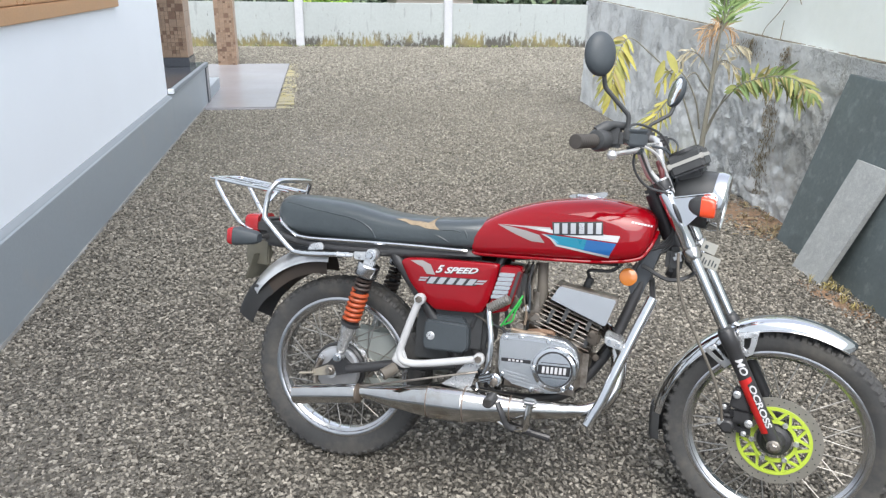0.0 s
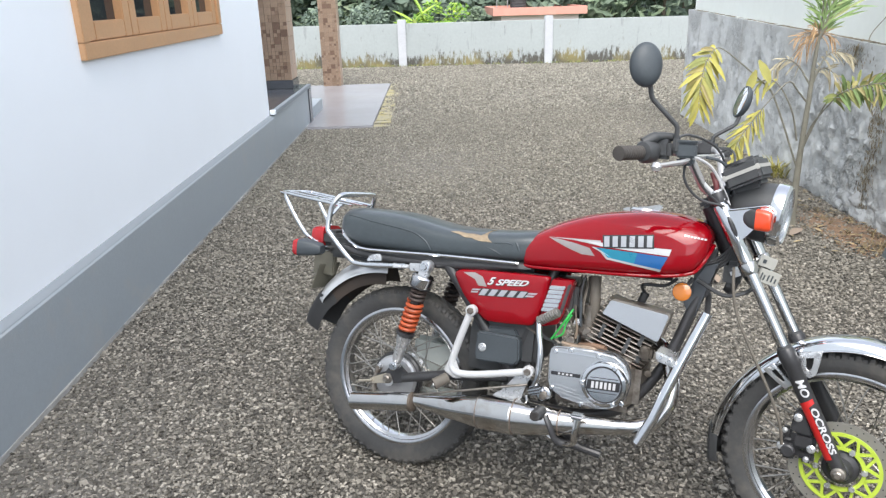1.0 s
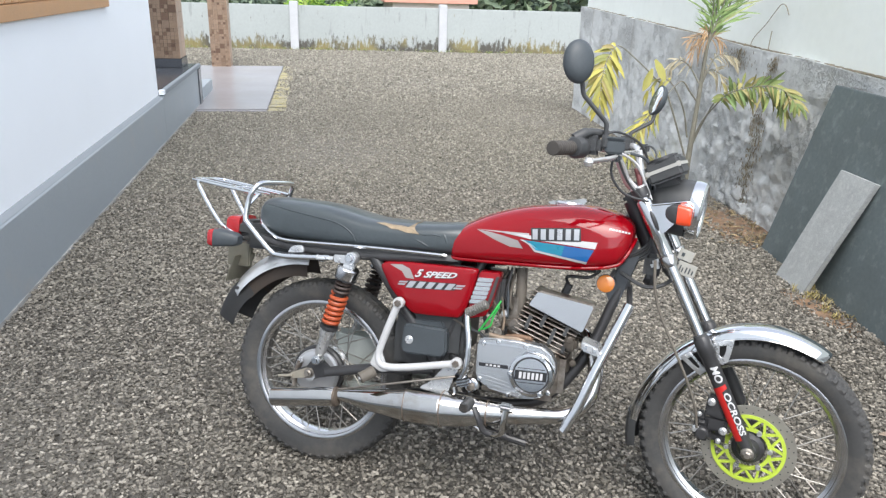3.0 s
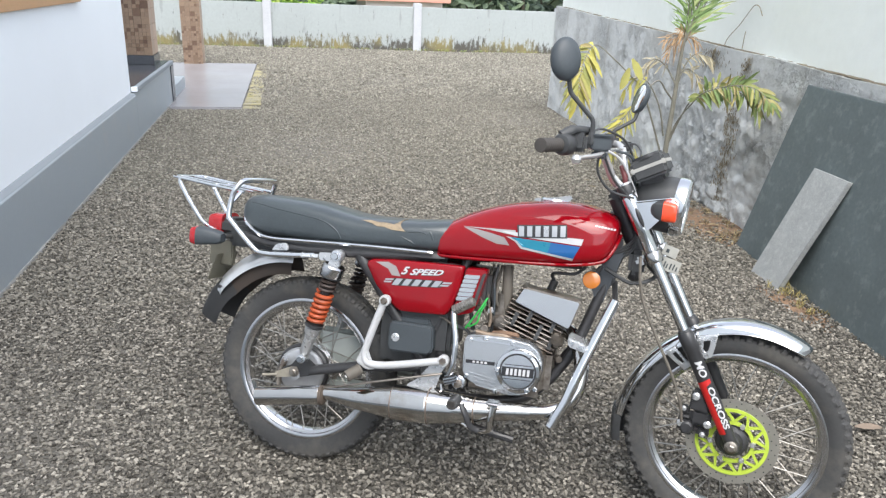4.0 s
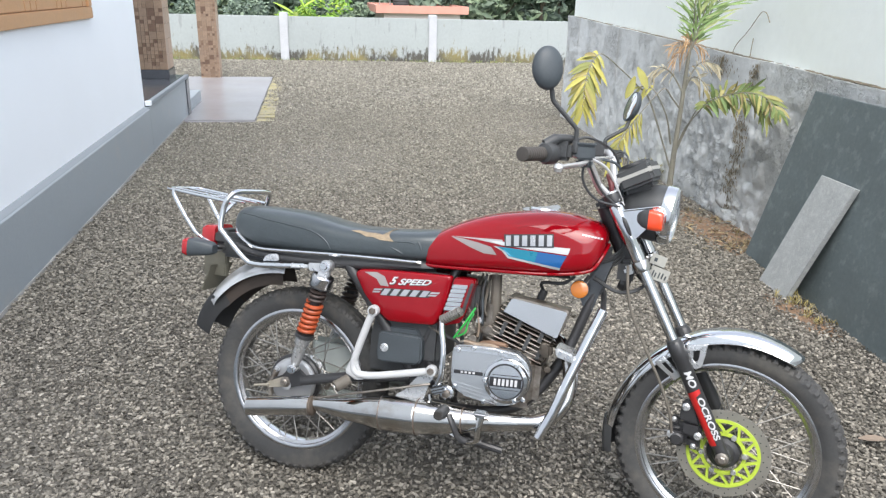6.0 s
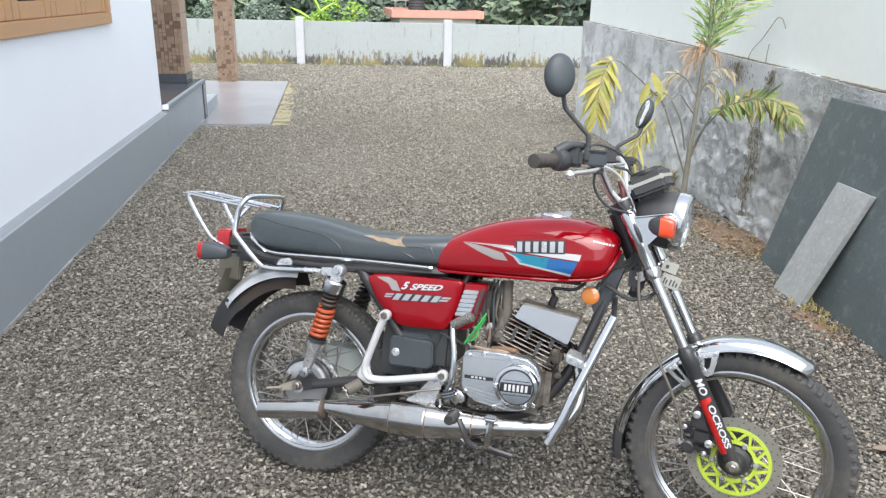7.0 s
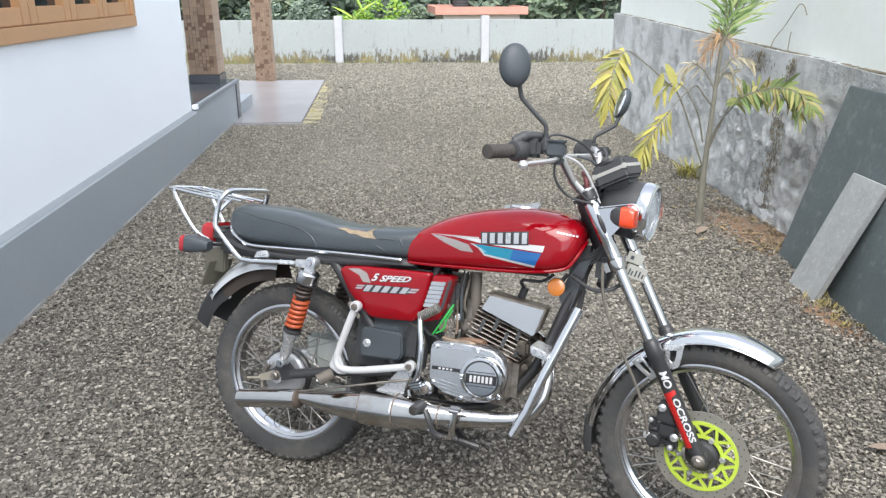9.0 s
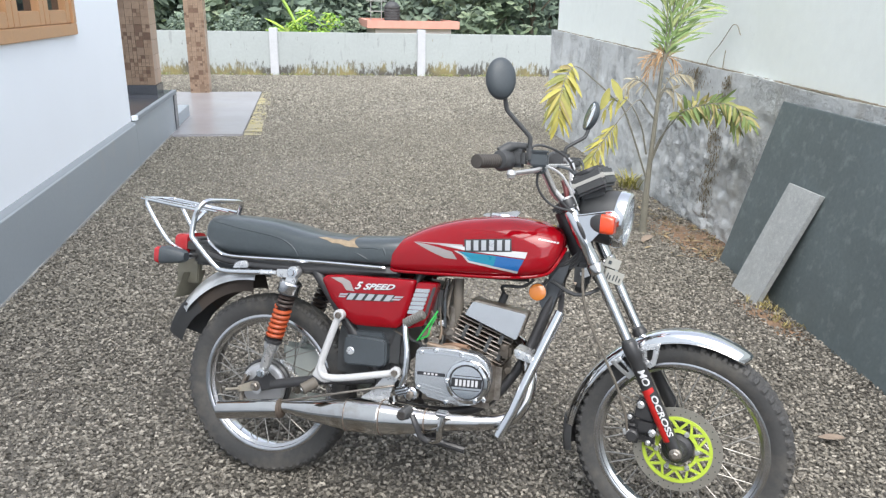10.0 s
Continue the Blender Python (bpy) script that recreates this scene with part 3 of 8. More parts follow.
NEAR_Y = 1.25                                # finer stones from here on
spots, sizes = stone_field(PLINTH_X, 3.0, NEAR_Y, 3.3, 0.0120, 3, 1.15)
scatter_stones("gravel", spots, sizes, "loose grey and tan crushed stone covering the yard", 1, 5)
spots, sizes = stone_field(PLINTH_X, 3.2, 3.3, 5.2, 0.0150, 4, 0.8)
scatter_stones("gravel", spots, sizes, "loose grey and tan crushed stone covering the yard", 1, 6, STONES_MID)
spots, sizes = stone_field(PLINTH_X, 4.5, 5.2, 9.5, 0.0180, 7)
scatter_stones("gravel", spots, sizes, "loose grey and tan crushed stone covering the yard", 0, 8, STONES_FAR)
spots, sizes = stone_field(-4.5, 5.8, 9.5, 16.2, 0.028, 11)
scatter_stones("gravel", spots, sizes, "loose grey and tan crushed stone covering the yard", 0, 12, STONES_FAR)
spots, sizes = stone_field(PLINTH_X, 2.8, -4.15, NEAR_Y, 0.022, 13, 1.0)
scatter_stones("gravel", spots, sizes, "loose grey and tan crushed stone covering the yard", 0, 14)


def soil_mound(cx, cy, rx, ry, high, label, seed):
    """A low uneven heap of earth."""
    bm = blank()
    rings = []
    for f in (1.0, 0.82, 0.62, 0.4, 0.18):
        row = []
        for k in range(48):
            a = k * math.tau / 48
            q = f * (1 + 0.25 * noise.noise((math.cos(a) * 2, math.sin(a) * 2, seed)))
            x, y = cx + rx * q * math.cos(a), cy + ry * q * math.sin(a)
            row.append(bm.verts.new((x, y, -0.006 + high * (1 - f * f) + (0.010 * noise.noise((x * 22, y * 22, seed)) if f < 1 else 0))))
        rings.append(row)
    for a, b in zip(rings, rings[1:]):
        for k in range(48):
            bm.faces.new((a[k], a[(k + 1) % 48], b[(k + 1) % 48], b[k]))
    bm.faces.new(rings[-1])
    return thing("soil_patch", bm, SOIL, label, "soil", kind="structure")


soil_mound(2.73, 4.22, 0.24, 0.52, 0.010, "low mound of orange-brown soil at the wall's foot", 5)
soil_mound(2.45, 2.92, 0.09, 0.27, 0.012, "thin orange-brown soil under the leaning stones", 8)

# ---- house ----
VER_Y0 = 2.10                                # how far the verandah's side runs past the wall
WIN = (3.335, 5.585, 1.23, 2.50)             # window opening: y from, y to, z from, z to
# unseen upper walls added to 5.9 m, to keep sky light off the gravel
bm = blank()
box(bm, (WALL_X - 0.22, -9, 0.30), (WALL_X, WIN[0], 5.9))
box(bm, (WALL_X - 0.22, WIN[1], 0.30), (WALL_X, END_Y, 5.9))
box(bm, (WALL_X - 0.22, WIN[0], 0.30), (WALL_X, WIN[1], WIN[2]))
box(bm, (WALL_X - 0.22, WIN[0], WIN[3]), (WALL_X, WIN[1], 5.9))
thing("wall_east", bm, WALL_WHITE, "smooth white painted outer wall of the house, raised out of view to dim the yard", "wall", kind="structure")
bm = blank()
box(bm, (-6.0, END_Y - 0.22, 0.30), (WALL_X - 0.222, END_Y, 5.9))
thing("wall_north", bm, WALL_WHITE, "white painted house wall facing the verandah", "wall", kind="structure")
bm = blank()
box(bm, (-6.2, -9, 0.30), (-6.0, END_Y, 5.9))
thing("wall_west", bm, WALL_WHITE, "plain inner wall closing the room behind the window", "wall", kind="structure")
bm = blank()
box(bm, (-6.0, -9.2, 0.30), (WALL_X, -9.0, 5.9))
thing("wall_south", bm, WALL_WHITE, "plain white end wall of the house", "wall", kind="structure")
bm = blank()
box(bm, (-6.2, -9.2, 5.9), (WALL_X, END_Y, 6.02))
thing("ceiling", bm, CONCRETE, "flat concrete roof slab of the house", "ceiling", kind="structure")
bm = blank()
box(bm, (-6.0, -9.0, 0.30), (WALL_X - 0.222, END_Y - 0.222, 0.46))
thing("floor", bm, CONCRETE, "plain floor inside the house", "floor", kind="structure")
bm = blank()
tall = [(-1.75, -0.1), (PLINTH_X, -0.1), (PLINTH_X, 0.388), (PLINTH_X - 0.006, 0.396), (-1.75, 0.396)]
prism(bm, tall, -9.0, END_Y)
plinth = thing("plinth", bm, PLINTH_GREY, "grey painted plinth along the foot of the house wall", "plinth", kind="structure")
bm = blank()
prism(bm, [(WALL_X - 0.05, 0.3965), (PLINTH_X - 0.004, 0.3965), (PLINTH_X - 0.010, 0.402), (WALL_X + 0.0015, 0.418), (WALL_X - 0.05, 0.418)], -9.0, END_Y - 0.03, 0.002)
part("ledge", bm, LEDGE_GREY, plinth, "sloping grey ledge, coloured darker to offset sky light")

bm = blank()
t = bmesh.new()
rows_ = []
for i in range(221):
    y_ = -4.0 + i * (END_Y + VER_Y0 + 4.0) / 220
    w_ = 0.004 + 0.010 * noise.noise((y_ * 2.1, 0, 2)) + 0.006 * noise.noise((y_ * 11, 0, 5))
    rows_.append([t.verts.new((PLINTH_X - 0.004, y_, 0.014 + 0.008 * noise.noise((y_ * 5, 1, 0)))), t.verts.new((PLINTH_X + w_, y_, 0.012)), t.verts.new((PLINTH_X + w_ + 0.004, y_, -0.01))])
for a, b in zip(rows_, rows_[1:]):
    for k in range(2):
        t.faces.new((a[k], a[k + 1], b[k + 1], b[k]))
merge(bm, t)
thing("trim", bm, MORTAR, "thin ragged line of pale mortar along the plinth foot", "trim", kind="structure")

# window
window = root("window_1", pose(WALL_X, 0, 0), "tan painted wooden window with four casements and dark panes", "window", kind="structure")
Y0, Y1, Z0, Z1 = WIN
bm = blank()
box(bm, (-0.10, Y0, Z0), (0.028, Y1, Z0 + 0.075), 0.004)
box(bm, (-0.10, Y0, Z1 - 0.075), (0.028, Y1, Z1), 0.004)
box(bm, (-0.10, Y0, Z0 + 0.076), (0.028, Y0 + 0.075, Z1 - 0.076), 0.004)
box(bm, (-0.10, Y1 - 0.075, Z0 + 0.076), (0.028, Y1, Z1 - 0.076), 0.004)
part("window_frame", bm, WOOD, window)
step = (Y1 - Y0 - 0.154) / 4
for k in range(4):
    a = Y0 + 0.077 + k * step
    b = a + step - 0.004
    zb, zt = Z0 + 0.078, Z1 - 0.078
    bm = blank()
    box(bm, (-0.07, a, zb), (0.014, a + 0.085, zt), 0.005)
    box(bm, (-0.07, b - 0.085, zb), (0.014, b, zt), 0.005)
    box(bm, (-0.07, a + 0.086, zb), (0.014, b - 0.086, zb + 0.085), 0.005)
    box(bm, (-0.07, a + 0.086, zt - 0.085), (0.014, b - 0.086, zt), 0.005)
    sash = part("casement", bm, WOOD, window)
    bm = blank()
    box(bm, (-0.035, a + 0.08, zb + 0.08), (-0.029, b - 0.08, zt - 0.08))
    part("pane", bm, GLASS_DARK, sash, "dark reflecting glass")

# verandah: raised platform past the end of the wall
VER_Y, VER_Z = 9.12, 0.455
verandah = root("verandah", pose(0, 0, 0), "raised verandah with grey sides and dark polished granite floor", "verandah", kind="structure")
bm = blank()
box(bm, (-6.0, END_Y + 0.002, -0.1), (PLINTH_X, VER_Y, VER_Z - 0.045))
part("platform", bm, PLINTH_GREY, verandah)
bm = blank()
box(bm, (-6.0, END_Y + 0.002, VER_Z - 0.043), (PLINTH_X - 0.034, VER_Y + 0.02, VER_Z), 0.003)
part("granite_floor", bm, GRANITE, verandah, "dark polished granite")
bm = blank()
box(bm, (PLINTH_X - 0.032, END_Y + 0.06, VER_Z - 0.040), (PLINTH_X + 0.014, VER_Y + 0.022, VER_Z + 0.002), 0.004)
part("edging", bm, LEDGE_GREY, verandah, "grey nosing in the darkened ledge colour")
bm = blank()
box(bm, (PLINTH_X - 0.038, END_Y + 0.002, VER_Z - 0.035), (PLINTH_X + 0.012, END_Y + 0.058, VER_Z + 0.006), 0.003)
part("end_block", bm, WALL_WHITE, verandah, "small white painted end block")
bm = blank()
box(bm, (PLINTH_X + 0.002, VER_Y - 0.17, 0.0), (PLINTH_X + 0.013, VER_Y + 0.012, VER_Z - 0.042), 0.003)
part("corner_strip", bm, GRANITE, verandah, "dark vertical corner strip")
bm = blank()
box(bm, (-3.6, VER_Y + 0.004, -0.1), (-1.355, VER_Y + 1.0, 0.150), 0.004)
thing("step", bm, PLINTH_GREY, "grey painted step beside the verandah", "step", kind="structure")
bm = blank()
box(bm, (-6.0, 8.60, -0.1), (-0.56, 12.86, 0.012), 0.004)
thing("porch_floor", bm, SLAB, "pale polished porch floor, damp and slightly shiny", "floor", kind="structure")
edging = root("porch_edging", pose(0, 0, 0), "broken mossy edging stones half buried along the porch", "edging", kind="structure")
rng = random.Random(15)
y_at = 8.56
while y_at < 12.75:
    wide, long_ = rng.uniform(0.13, 0.22), rng.uniform(0.22, 0.46)
    bm = blank()
    box(bm, (-0.556, y_at, -0.08), (-0.556 + wide, y_at + long_ - rng.uniform(0.012, 0.05), rng.uniform(-0.001, 0.012)), 0.012)
    for v in bm.verts:
        v.co += Vector((noise.noise(v.co * 9) * 0.018 if v.co.x > -0.5 else 0, noise.noise(v.co * 7) * 0.014, 0))
    part("edging_stone", bm, MOSS_CONCRETE, edging)
    y_at += long_
bm = blank()
box(bm, (-1.33, 8.535, -0.1), (-0.56, 8.598, 0.004), 0.006)
thing("porch_edging", bm, SLAB, "pale concrete front edging of the porch", "edging", kind="structure")


def tile_mesh(w, h, t):
    bm = blank()
    box(bm, (-w / 2, -t, -h / 2), (w / 2, 0, h / 2), 0.0015, seg=1)
    return finish("tile", bm, TILE)


def pillar(x0, x1, y0, y1, z0, top, cols, depth_cols, dark_base):
    p = root("pillar", pose(0, 0, 0), "square pillar faced with mottled brown mosaic tiles", "pillar", kind="structure")
    bm = blank()
    box(bm, (x0 + 0.003, y0 + 0.003, z0), (x1 - 0.003, y1 - 0.003, top))
    part("core", bm, GROUT, p)
    foot = z0
    if dark_base:
        bm = blank()
        box(bm, (x0 - 0.012, y0 - 0.014, z0), (x1 + 0.012, y1 + 0.012, z0 + 0.10), 0.006)
        part("base", bm, GRANITE, p, "dark granite base")
        foot = z0 + 0.102
    w = (x1 - x0) / cols
    me = tile_mesh(w - 0.002, w - 0.002, 0.008)
    small = tile_mesh(w / 2 - 0.002, w / 2 - 0.002, 0.008)
    tiles_rng = random.Random(cols + int(y0))
    rows = int((2.05 - foot) / w)
    for r in range(rows):
        for c in range(cols):
            split = tiles_rng.random() < 0.45
            for ox, oz in ((-0.25, -0.25), (0.25, -0.25), (-0.25, 0.25), (0.25, 0.25)) if split else ((0, 0),):
                o = new("tile", small if split else me)
                o.parent = p
                o.matrix_basis = pose(x0 + (c + 0.5 + ox) * w, y0 + 0.004 - tiles_rng.uniform(0, 0.002), foot + (r + 0.5 + oz) * w)
    d = (y1 - y0) / depth_cols
    me = tile_mesh(d - 0.004, 2 * w - 0.004, 0.008)
    me.materials.clear()
    me.materials.append(TILE_PALE)
    for r in range(rows // 2):
        for c in range(depth_cols):
            o = new("tile", me)
            o.parent = p
            o.matrix_basis = pose(x1 - 0.006, y0 + (c + 0.5) * d, foot + (2 * r + 1) * w, 0, 0, 90)
    return p


pillar(-1.80, -1.475, 8.70, 9.06, VER_Z, 3.3, 4, 2, True)
pillar(-1.70, -1.40, 12.72, 13.02, 0.0, 3.3, 4, 2, False)

# ---- boundary walls ----
bm = blank()
d = Vector((1, -0.05, 0)).normalized()
n = Vector((0.05, 1, 0)).normalized()
m = Matrix(((d.x, n.x, 0, 0), (d.y, n.y, 0, 15.98), (0, 0, 1, 0), (0, 0, 0, 1)))
box(bm, (-9.0, 0, -4.0), (9.0, 0.14, 0.875), 0.008, m)
back = thing("wall_back", bm, BACK_WALL, "low whitewashed boundary wall with mossy black stains along its foot", "wall", kind="structure")
for k, px in enumerate((-6.62, -3.54, -0.45, 2.64, 5.73)):
    bm = blank()
    box(bm, (px - 0.085, -0.05, -0.1), (px + 0.085, 0.16, 0.955), 0.012, m)
    part("wall_post", bm, CONCRETE, back, "pale concrete post")

RM = Matrix(((RW_DIR.x, RW_DIR.y, 0, RW_A.x), (RW_DIR.y, -RW_DIR.x, 0, RW_A.y), (0, 0, 1, 0), (0, 0, 0, 1)))   # along the wall, outward, up
bm = blank()
rng = random.Random(4)
t = bmesh.new()
NX, NZ = 900, 46
LEN0, LEN1 = -9.0, 5.78


def wall_top(s):
    return 1.058 + 0.0262 * s


vv = []
for j in range(NZ + 1):
    row = []
    for i in range(NX + 1):
        s = LEN0 + (LEN1 - LEN0) * i / NX
        z = -0.1 + (wall_top(s) + 0.1) * j / NZ
        rubble = 0.8 + 1.1 * max(0.0, min(1.0, (2.9 - s) / 0.9)) * max(0.0, min(1.0, (0.94 - z) / 0.2))
        bulge = 0.018 * noise.noise((s * 2.2, z * 3.0, 1.0)) + rubble * (0.012 * noise.noise((s * 7.0, z * 8.0, 3.0)) + 0.010 * noise.noise((s * 15.0, z * 17.0, 6.0)) + 0.011 * noise.noise((s * 29.0, z * 33.0, 2.0)))
        row.append(t.verts.new((s, -bulge * (1.0 if z < 0.86 else 0.35), z + (0.008 * noise.noise((s * 1.5, 0, 9.0)) if j == NZ else 0))))
    vv.append(row)
for j in range(NZ):
    for i in range(NX):
        t.faces.new((vv[j][i], vv[j][i + 1], vv[j + 1][i + 1], vv[j + 1][i]))
back_row = [t.verts.new((LEN0 + (LEN1 - LEN0) * i / NX, 0.22, wall_top(LEN0 + (LEN1 - LEN0) * i / NX))) for i in range(NX + 1)]
for i in range(NX):
    t.faces.new((vv[NZ][i], vv[NZ][i + 1], back_row[i + 1], back_row[i]))
bmesh.ops.transform(t, matrix=RM, verts=t.verts)
merge(bm, t)
box(bm, (LEN0, 0.04, -0.1), (LEN1 - 0.002, 0.218, 0.81), 0.0, RM)
box(bm, (LEN1 - 0.05, 0.012, 0.80), (LEN1 - 0.004, 0.215, 1.195), 0.0, RM)
wall_r = thing("wall_right", bm, PLASTER, "rough grey cement plastered compound wall, stained and patchy", "wall", kind="structure", sharp=60)
# fieldstones bulging out of the plaster near the ground
for k, (s_, z_, rs, rz) in enumerate(((2.03, 0.085, 0.11, 0.095), (1.44, 0.130, 0.12, 0.060), (1.36, 0.030, 0.13, 0.055), (1.70, 0.02, 0.10, 0.05))):
    t = bmesh.new()
    bmesh.ops.create_icosphere(t, subdivisions=3, radius=1.0)
    for v in t.verts:
        q = 1 + 0.40 * noise.noise(v.co * 1.7 + Vector((3 * k, 0, 0))) + 0.16 * noise.noise(v.co * 5 + Vector((k, 7, 0)))
        v.co = Vector((s_ + v.co.x * rs * q, v.co.y * 0.024 * q, z_ + v.co.z * rz * q))
    bmesh.ops.transform(t, matrix=RM, verts=t.verts)
    part("fieldstone", t, PLASTER, wall_r, sharp=60)
bm = blank()
box(bm, (LEN0, 0.055, 0.80), (LEN1 - 0.07, 0.24, 2.05), 0.0, RM)
thing("wall_upper", bm, CREAM, "pale cream painted wall rising behind the grey wall", "wall", kind="structure")
# unseen wall added behind the camera: closes the yard, cuts light on near gravel
bm = blank()
box(bm, (-1.38, -4.4, -0.1), (2.37, -4.2, 1.7), 0.0)
thing("wall_rear", bm, PLASTER, "plain grey plastered wall added out of view to close the yard and dim the near gravel", "wall", kind="structure")
# mossy dirt along the top of the grey wall
bm = blank()
rng = random.Random(12)
for k in range(170):
    s = rng.uniform(-1.5, 5.6)
    w = rng.uniform(0.015, 0.09)
    h = rng.uniform(0.002, 0.006)
    t = bmesh.new()
    bmesh.ops.create_icosphere(t, subdivisions=2, radius=1.0)
    for v in t.verts:
        q = 1 + 0.5 * noise.noise(v.co * 2.3 + Vector((k, 0, 0)))
        v.co = Vector((s + v.co.x * w * q, 0.034 + v.co.y * 0.022 * q, wall_top(s) + v.co.z * h * q))
    bmesh.ops.transform(t, matrix=RM, verts=t.verts)
    merge(bm, t)
thing("moss", bm, mat("brown_moss", (0.16, 0.135, 0.095), rough=0.95, var=0.3, scale=20, fine=0.2, bump=0.004, bump_scale=60), "dry brown moss and dirt lying on the wall ledge", "moss", kind="stuff")


# ---- stone sheets leaning on the wall ----
def solid_quad(bm, a, b, c, d, thick, bevel=0.003):
    """A flat sheet with corners a b c d and a thickness behind it."""
    a, b, c, d = map(Vector, (a, b, c, d))
    nrm = (b - a).cross(d - a).normalized() * thick
    t = bmesh.new()
    f = [t.verts.new(p) for p in (a, b, c, d)]
    g = [t.verts.new(p + nrm) for p in (a, b, c, d)]
    t.faces.new(f)
    t.faces.new(g[::-1])
    for i in range(4):
        t.faces.new((f[i], g[i], g[(i + 1) % 4], f[(i + 1) % 4]))
    bmesh.ops.recalc_face_normals(t, faces=t.faces)
    bmesh.ops.bevel(t, geom=t.edges[:], offset=bevel, segments=1, affect="EDGES")
    return merge(bm, t)


bm = blank()
solid_quad(bm, (2.36, 1.40, 0.0), (2.660, 3.775, 0.0), (2.826, 3.64, 0.994), (2.447, 1.24, 1.022), 0.022)
thing("stone_sheet", bm, BLACK_STONE, "large dark slate-black stone sheet leaning against the grey wall", "stone sheet")
bm = blank()
solid_quad(bm, (2.472, 3.095, 0.0), (2.500, 3.370, 0.0), (2.664, 3.252, 0.622), (2.645, 2.975, 0.622), 0.028)
thing("stone_strip", bm, GREY_STONE, "narrow pale grey stone strip leaning against the dark sheet", "stone strip")


# ---- young palm by the wall ----
def leaflet(bm, base, tip, width, droop, fold=0.25, face=Vector((0, 0, 1))):
    base, tip = Vector(base), Vector(tip)
    ax = tip - base
    side = ax.cross(face)
    side = side.normalized() if side.length > 1e-6 else Vector((1, 0, 0))
    up = side.cross(ax).normalized()
    prev = None
    for k, (f, w) in enumerate(((0.0, 0.25), (0.3, 0.9), (0.6, 1.0), (0.85, 0.6), (1.0, 0.04))):
        c = base + ax * f - Vector((0, 0, droop * f * f))
        row = [bm.verts.new(c - side * width * w / 2 + up * fold * width * w / 2), bm.verts.new(c), bm.verts.new(c + side * width * w / 2 + up * fold * width * w / 2)]
        if prev:
            bm.faces.new((prev[0], prev[1], row[1], row[0]))
            bm.faces.new((prev[1], prev[2], row[2], row[1]))
        prev = row


def frond(parent, pts, n, length, width, material, label, seed, rib_r=0.006, droop=0.05, spread=70, start=0.3):
    rng = random.Random(seed)
    path = curve_through(pts, 8)
    bm = blank()
    tube(bm, path, [rib_r * (1 - 0.75 * i / (len(path) - 1)) for i in range(len(path))], 6)
    rib = part("frond_rib", bm, BARK, parent)
    bm = blank()
    for k in range(n):
        f = start + (1 - start) * k / (n - 1)
        i = min(int(f * (len(path) - 1)), len(path) - 2)
        p = path[i].lerp(path[i + 1], f * (len(path) - 1) - i)
        d = (path[i + 1] - path[i]).normalized()
        facing = Vector((rng.uniform(-0.3, 0.4), -1, rng.uniform(0.2, 0.7)))      # blades open away from the wall
        lat = d.cross(facing).normalized()
        for sgn in (-1, 1):
            a = radians(spread * (1.0 - 0.55 * (f - start) / (1 - start)) * rng.uniform(0.8, 1.15))
            L = length * (0.55 + 0.9 * math.sin(math.pi * (0.15 + 0.75 * (f - start) / (1 - start)))) * rng.uniform(0.58, 1.15) * 0.75
            way = d * math.cos(a) + lat * sgn * math.sin(a) + Vector((rng.uniform(-0.26, 0.26), rng.uniform(-0.3, 0.3), rng.uniform(-0.42, 0.22)))
            if rng.random() < 0.95:
                leaflet(bm, p, p + way.normalized() * L, width * rng.uniform(0.75, 1.2), droop * rng.uniform(0.4, 1.3), face=facing)
    part("frond_leaves", bm, material, rib, label, sharp=180)


palm = root("palm_sapling", pose(2.43, 4.40, 0), "young palm with yellowing lower fronds beside the grey wall", "palm")
bm = blank()
stem = curve_through([(0.016, 0, -0.03), (0.012, 0, 0.2), (0.012, 0, 0.45), (0.020, 0, 0.78), (0.024, 0, 1.05), (0.036, 0, 1.25)], 8)
tube(bm, stem, [0.030 - 0.021 * (i / (len(stem) - 1)) ** 0.6 for i in range(len(stem))], 12)
part("stem", bm, BARK, palm)
frond(palm, [(0.0, 0, 0.384), (-0.21, -0.03, 0.827), (-0.317, -0.05, 0.931), (-0.443, -0.06, 1.033), (-0.59, -0.08, 1.125), (-0.66, -0.10, 1.05), (-0.69, -0.12, 0.94), (-0.70, -0.14, 0.80)], 26, 0.15, 0.027, LEAF_YELLOW, "yellow drooping leaflets", 1, start=0.60, droop=0.06, spread=82)
frond(palm, [(0.027, 0, 0.765), (-0.056, -0.02, 0.846), (-0.132, -0.04, 0.913), (-0.227, -0.06, 0.834), (-0.326, -0.08, 0.718), (-0.42, -0.09, 0.58), (-0.45, -0.10, 0.48)], 30, 0.12, 0.016, LEAF_YELLOW, "yellow-green hanging leaflets", 2, start=0.60, droop=0.05, spread=56)
frond(palm, [(-0.02, 0, 0.55), (-0.09, -0.03, 0.74), (-0.20, -0.05, 0.90), (-0.30, -0.07, 0.93), (-0.37, -0.09, 0.86)], 5, 0.08, 0.020, LEAF_YELLOW, "sparse pale yellow leaflets", 9, start=0.55, droop=0.05, spread=60)
frond(palm, [(0.02, 0.0, 0.5), (0.04, -0.039, 0.647), (0.077, -0.121, 0.776), (0.097, -0.223, 0.868), (0.207, -0.36, 0.931), (0.283, -0.48, 0.922), (0.318, -0.60, 0.845)], 36, 0.120, 0.023, LEAF_MIXED, "green and yellow leaflets", 3, start=0.40, droop=0.04, spread=74)
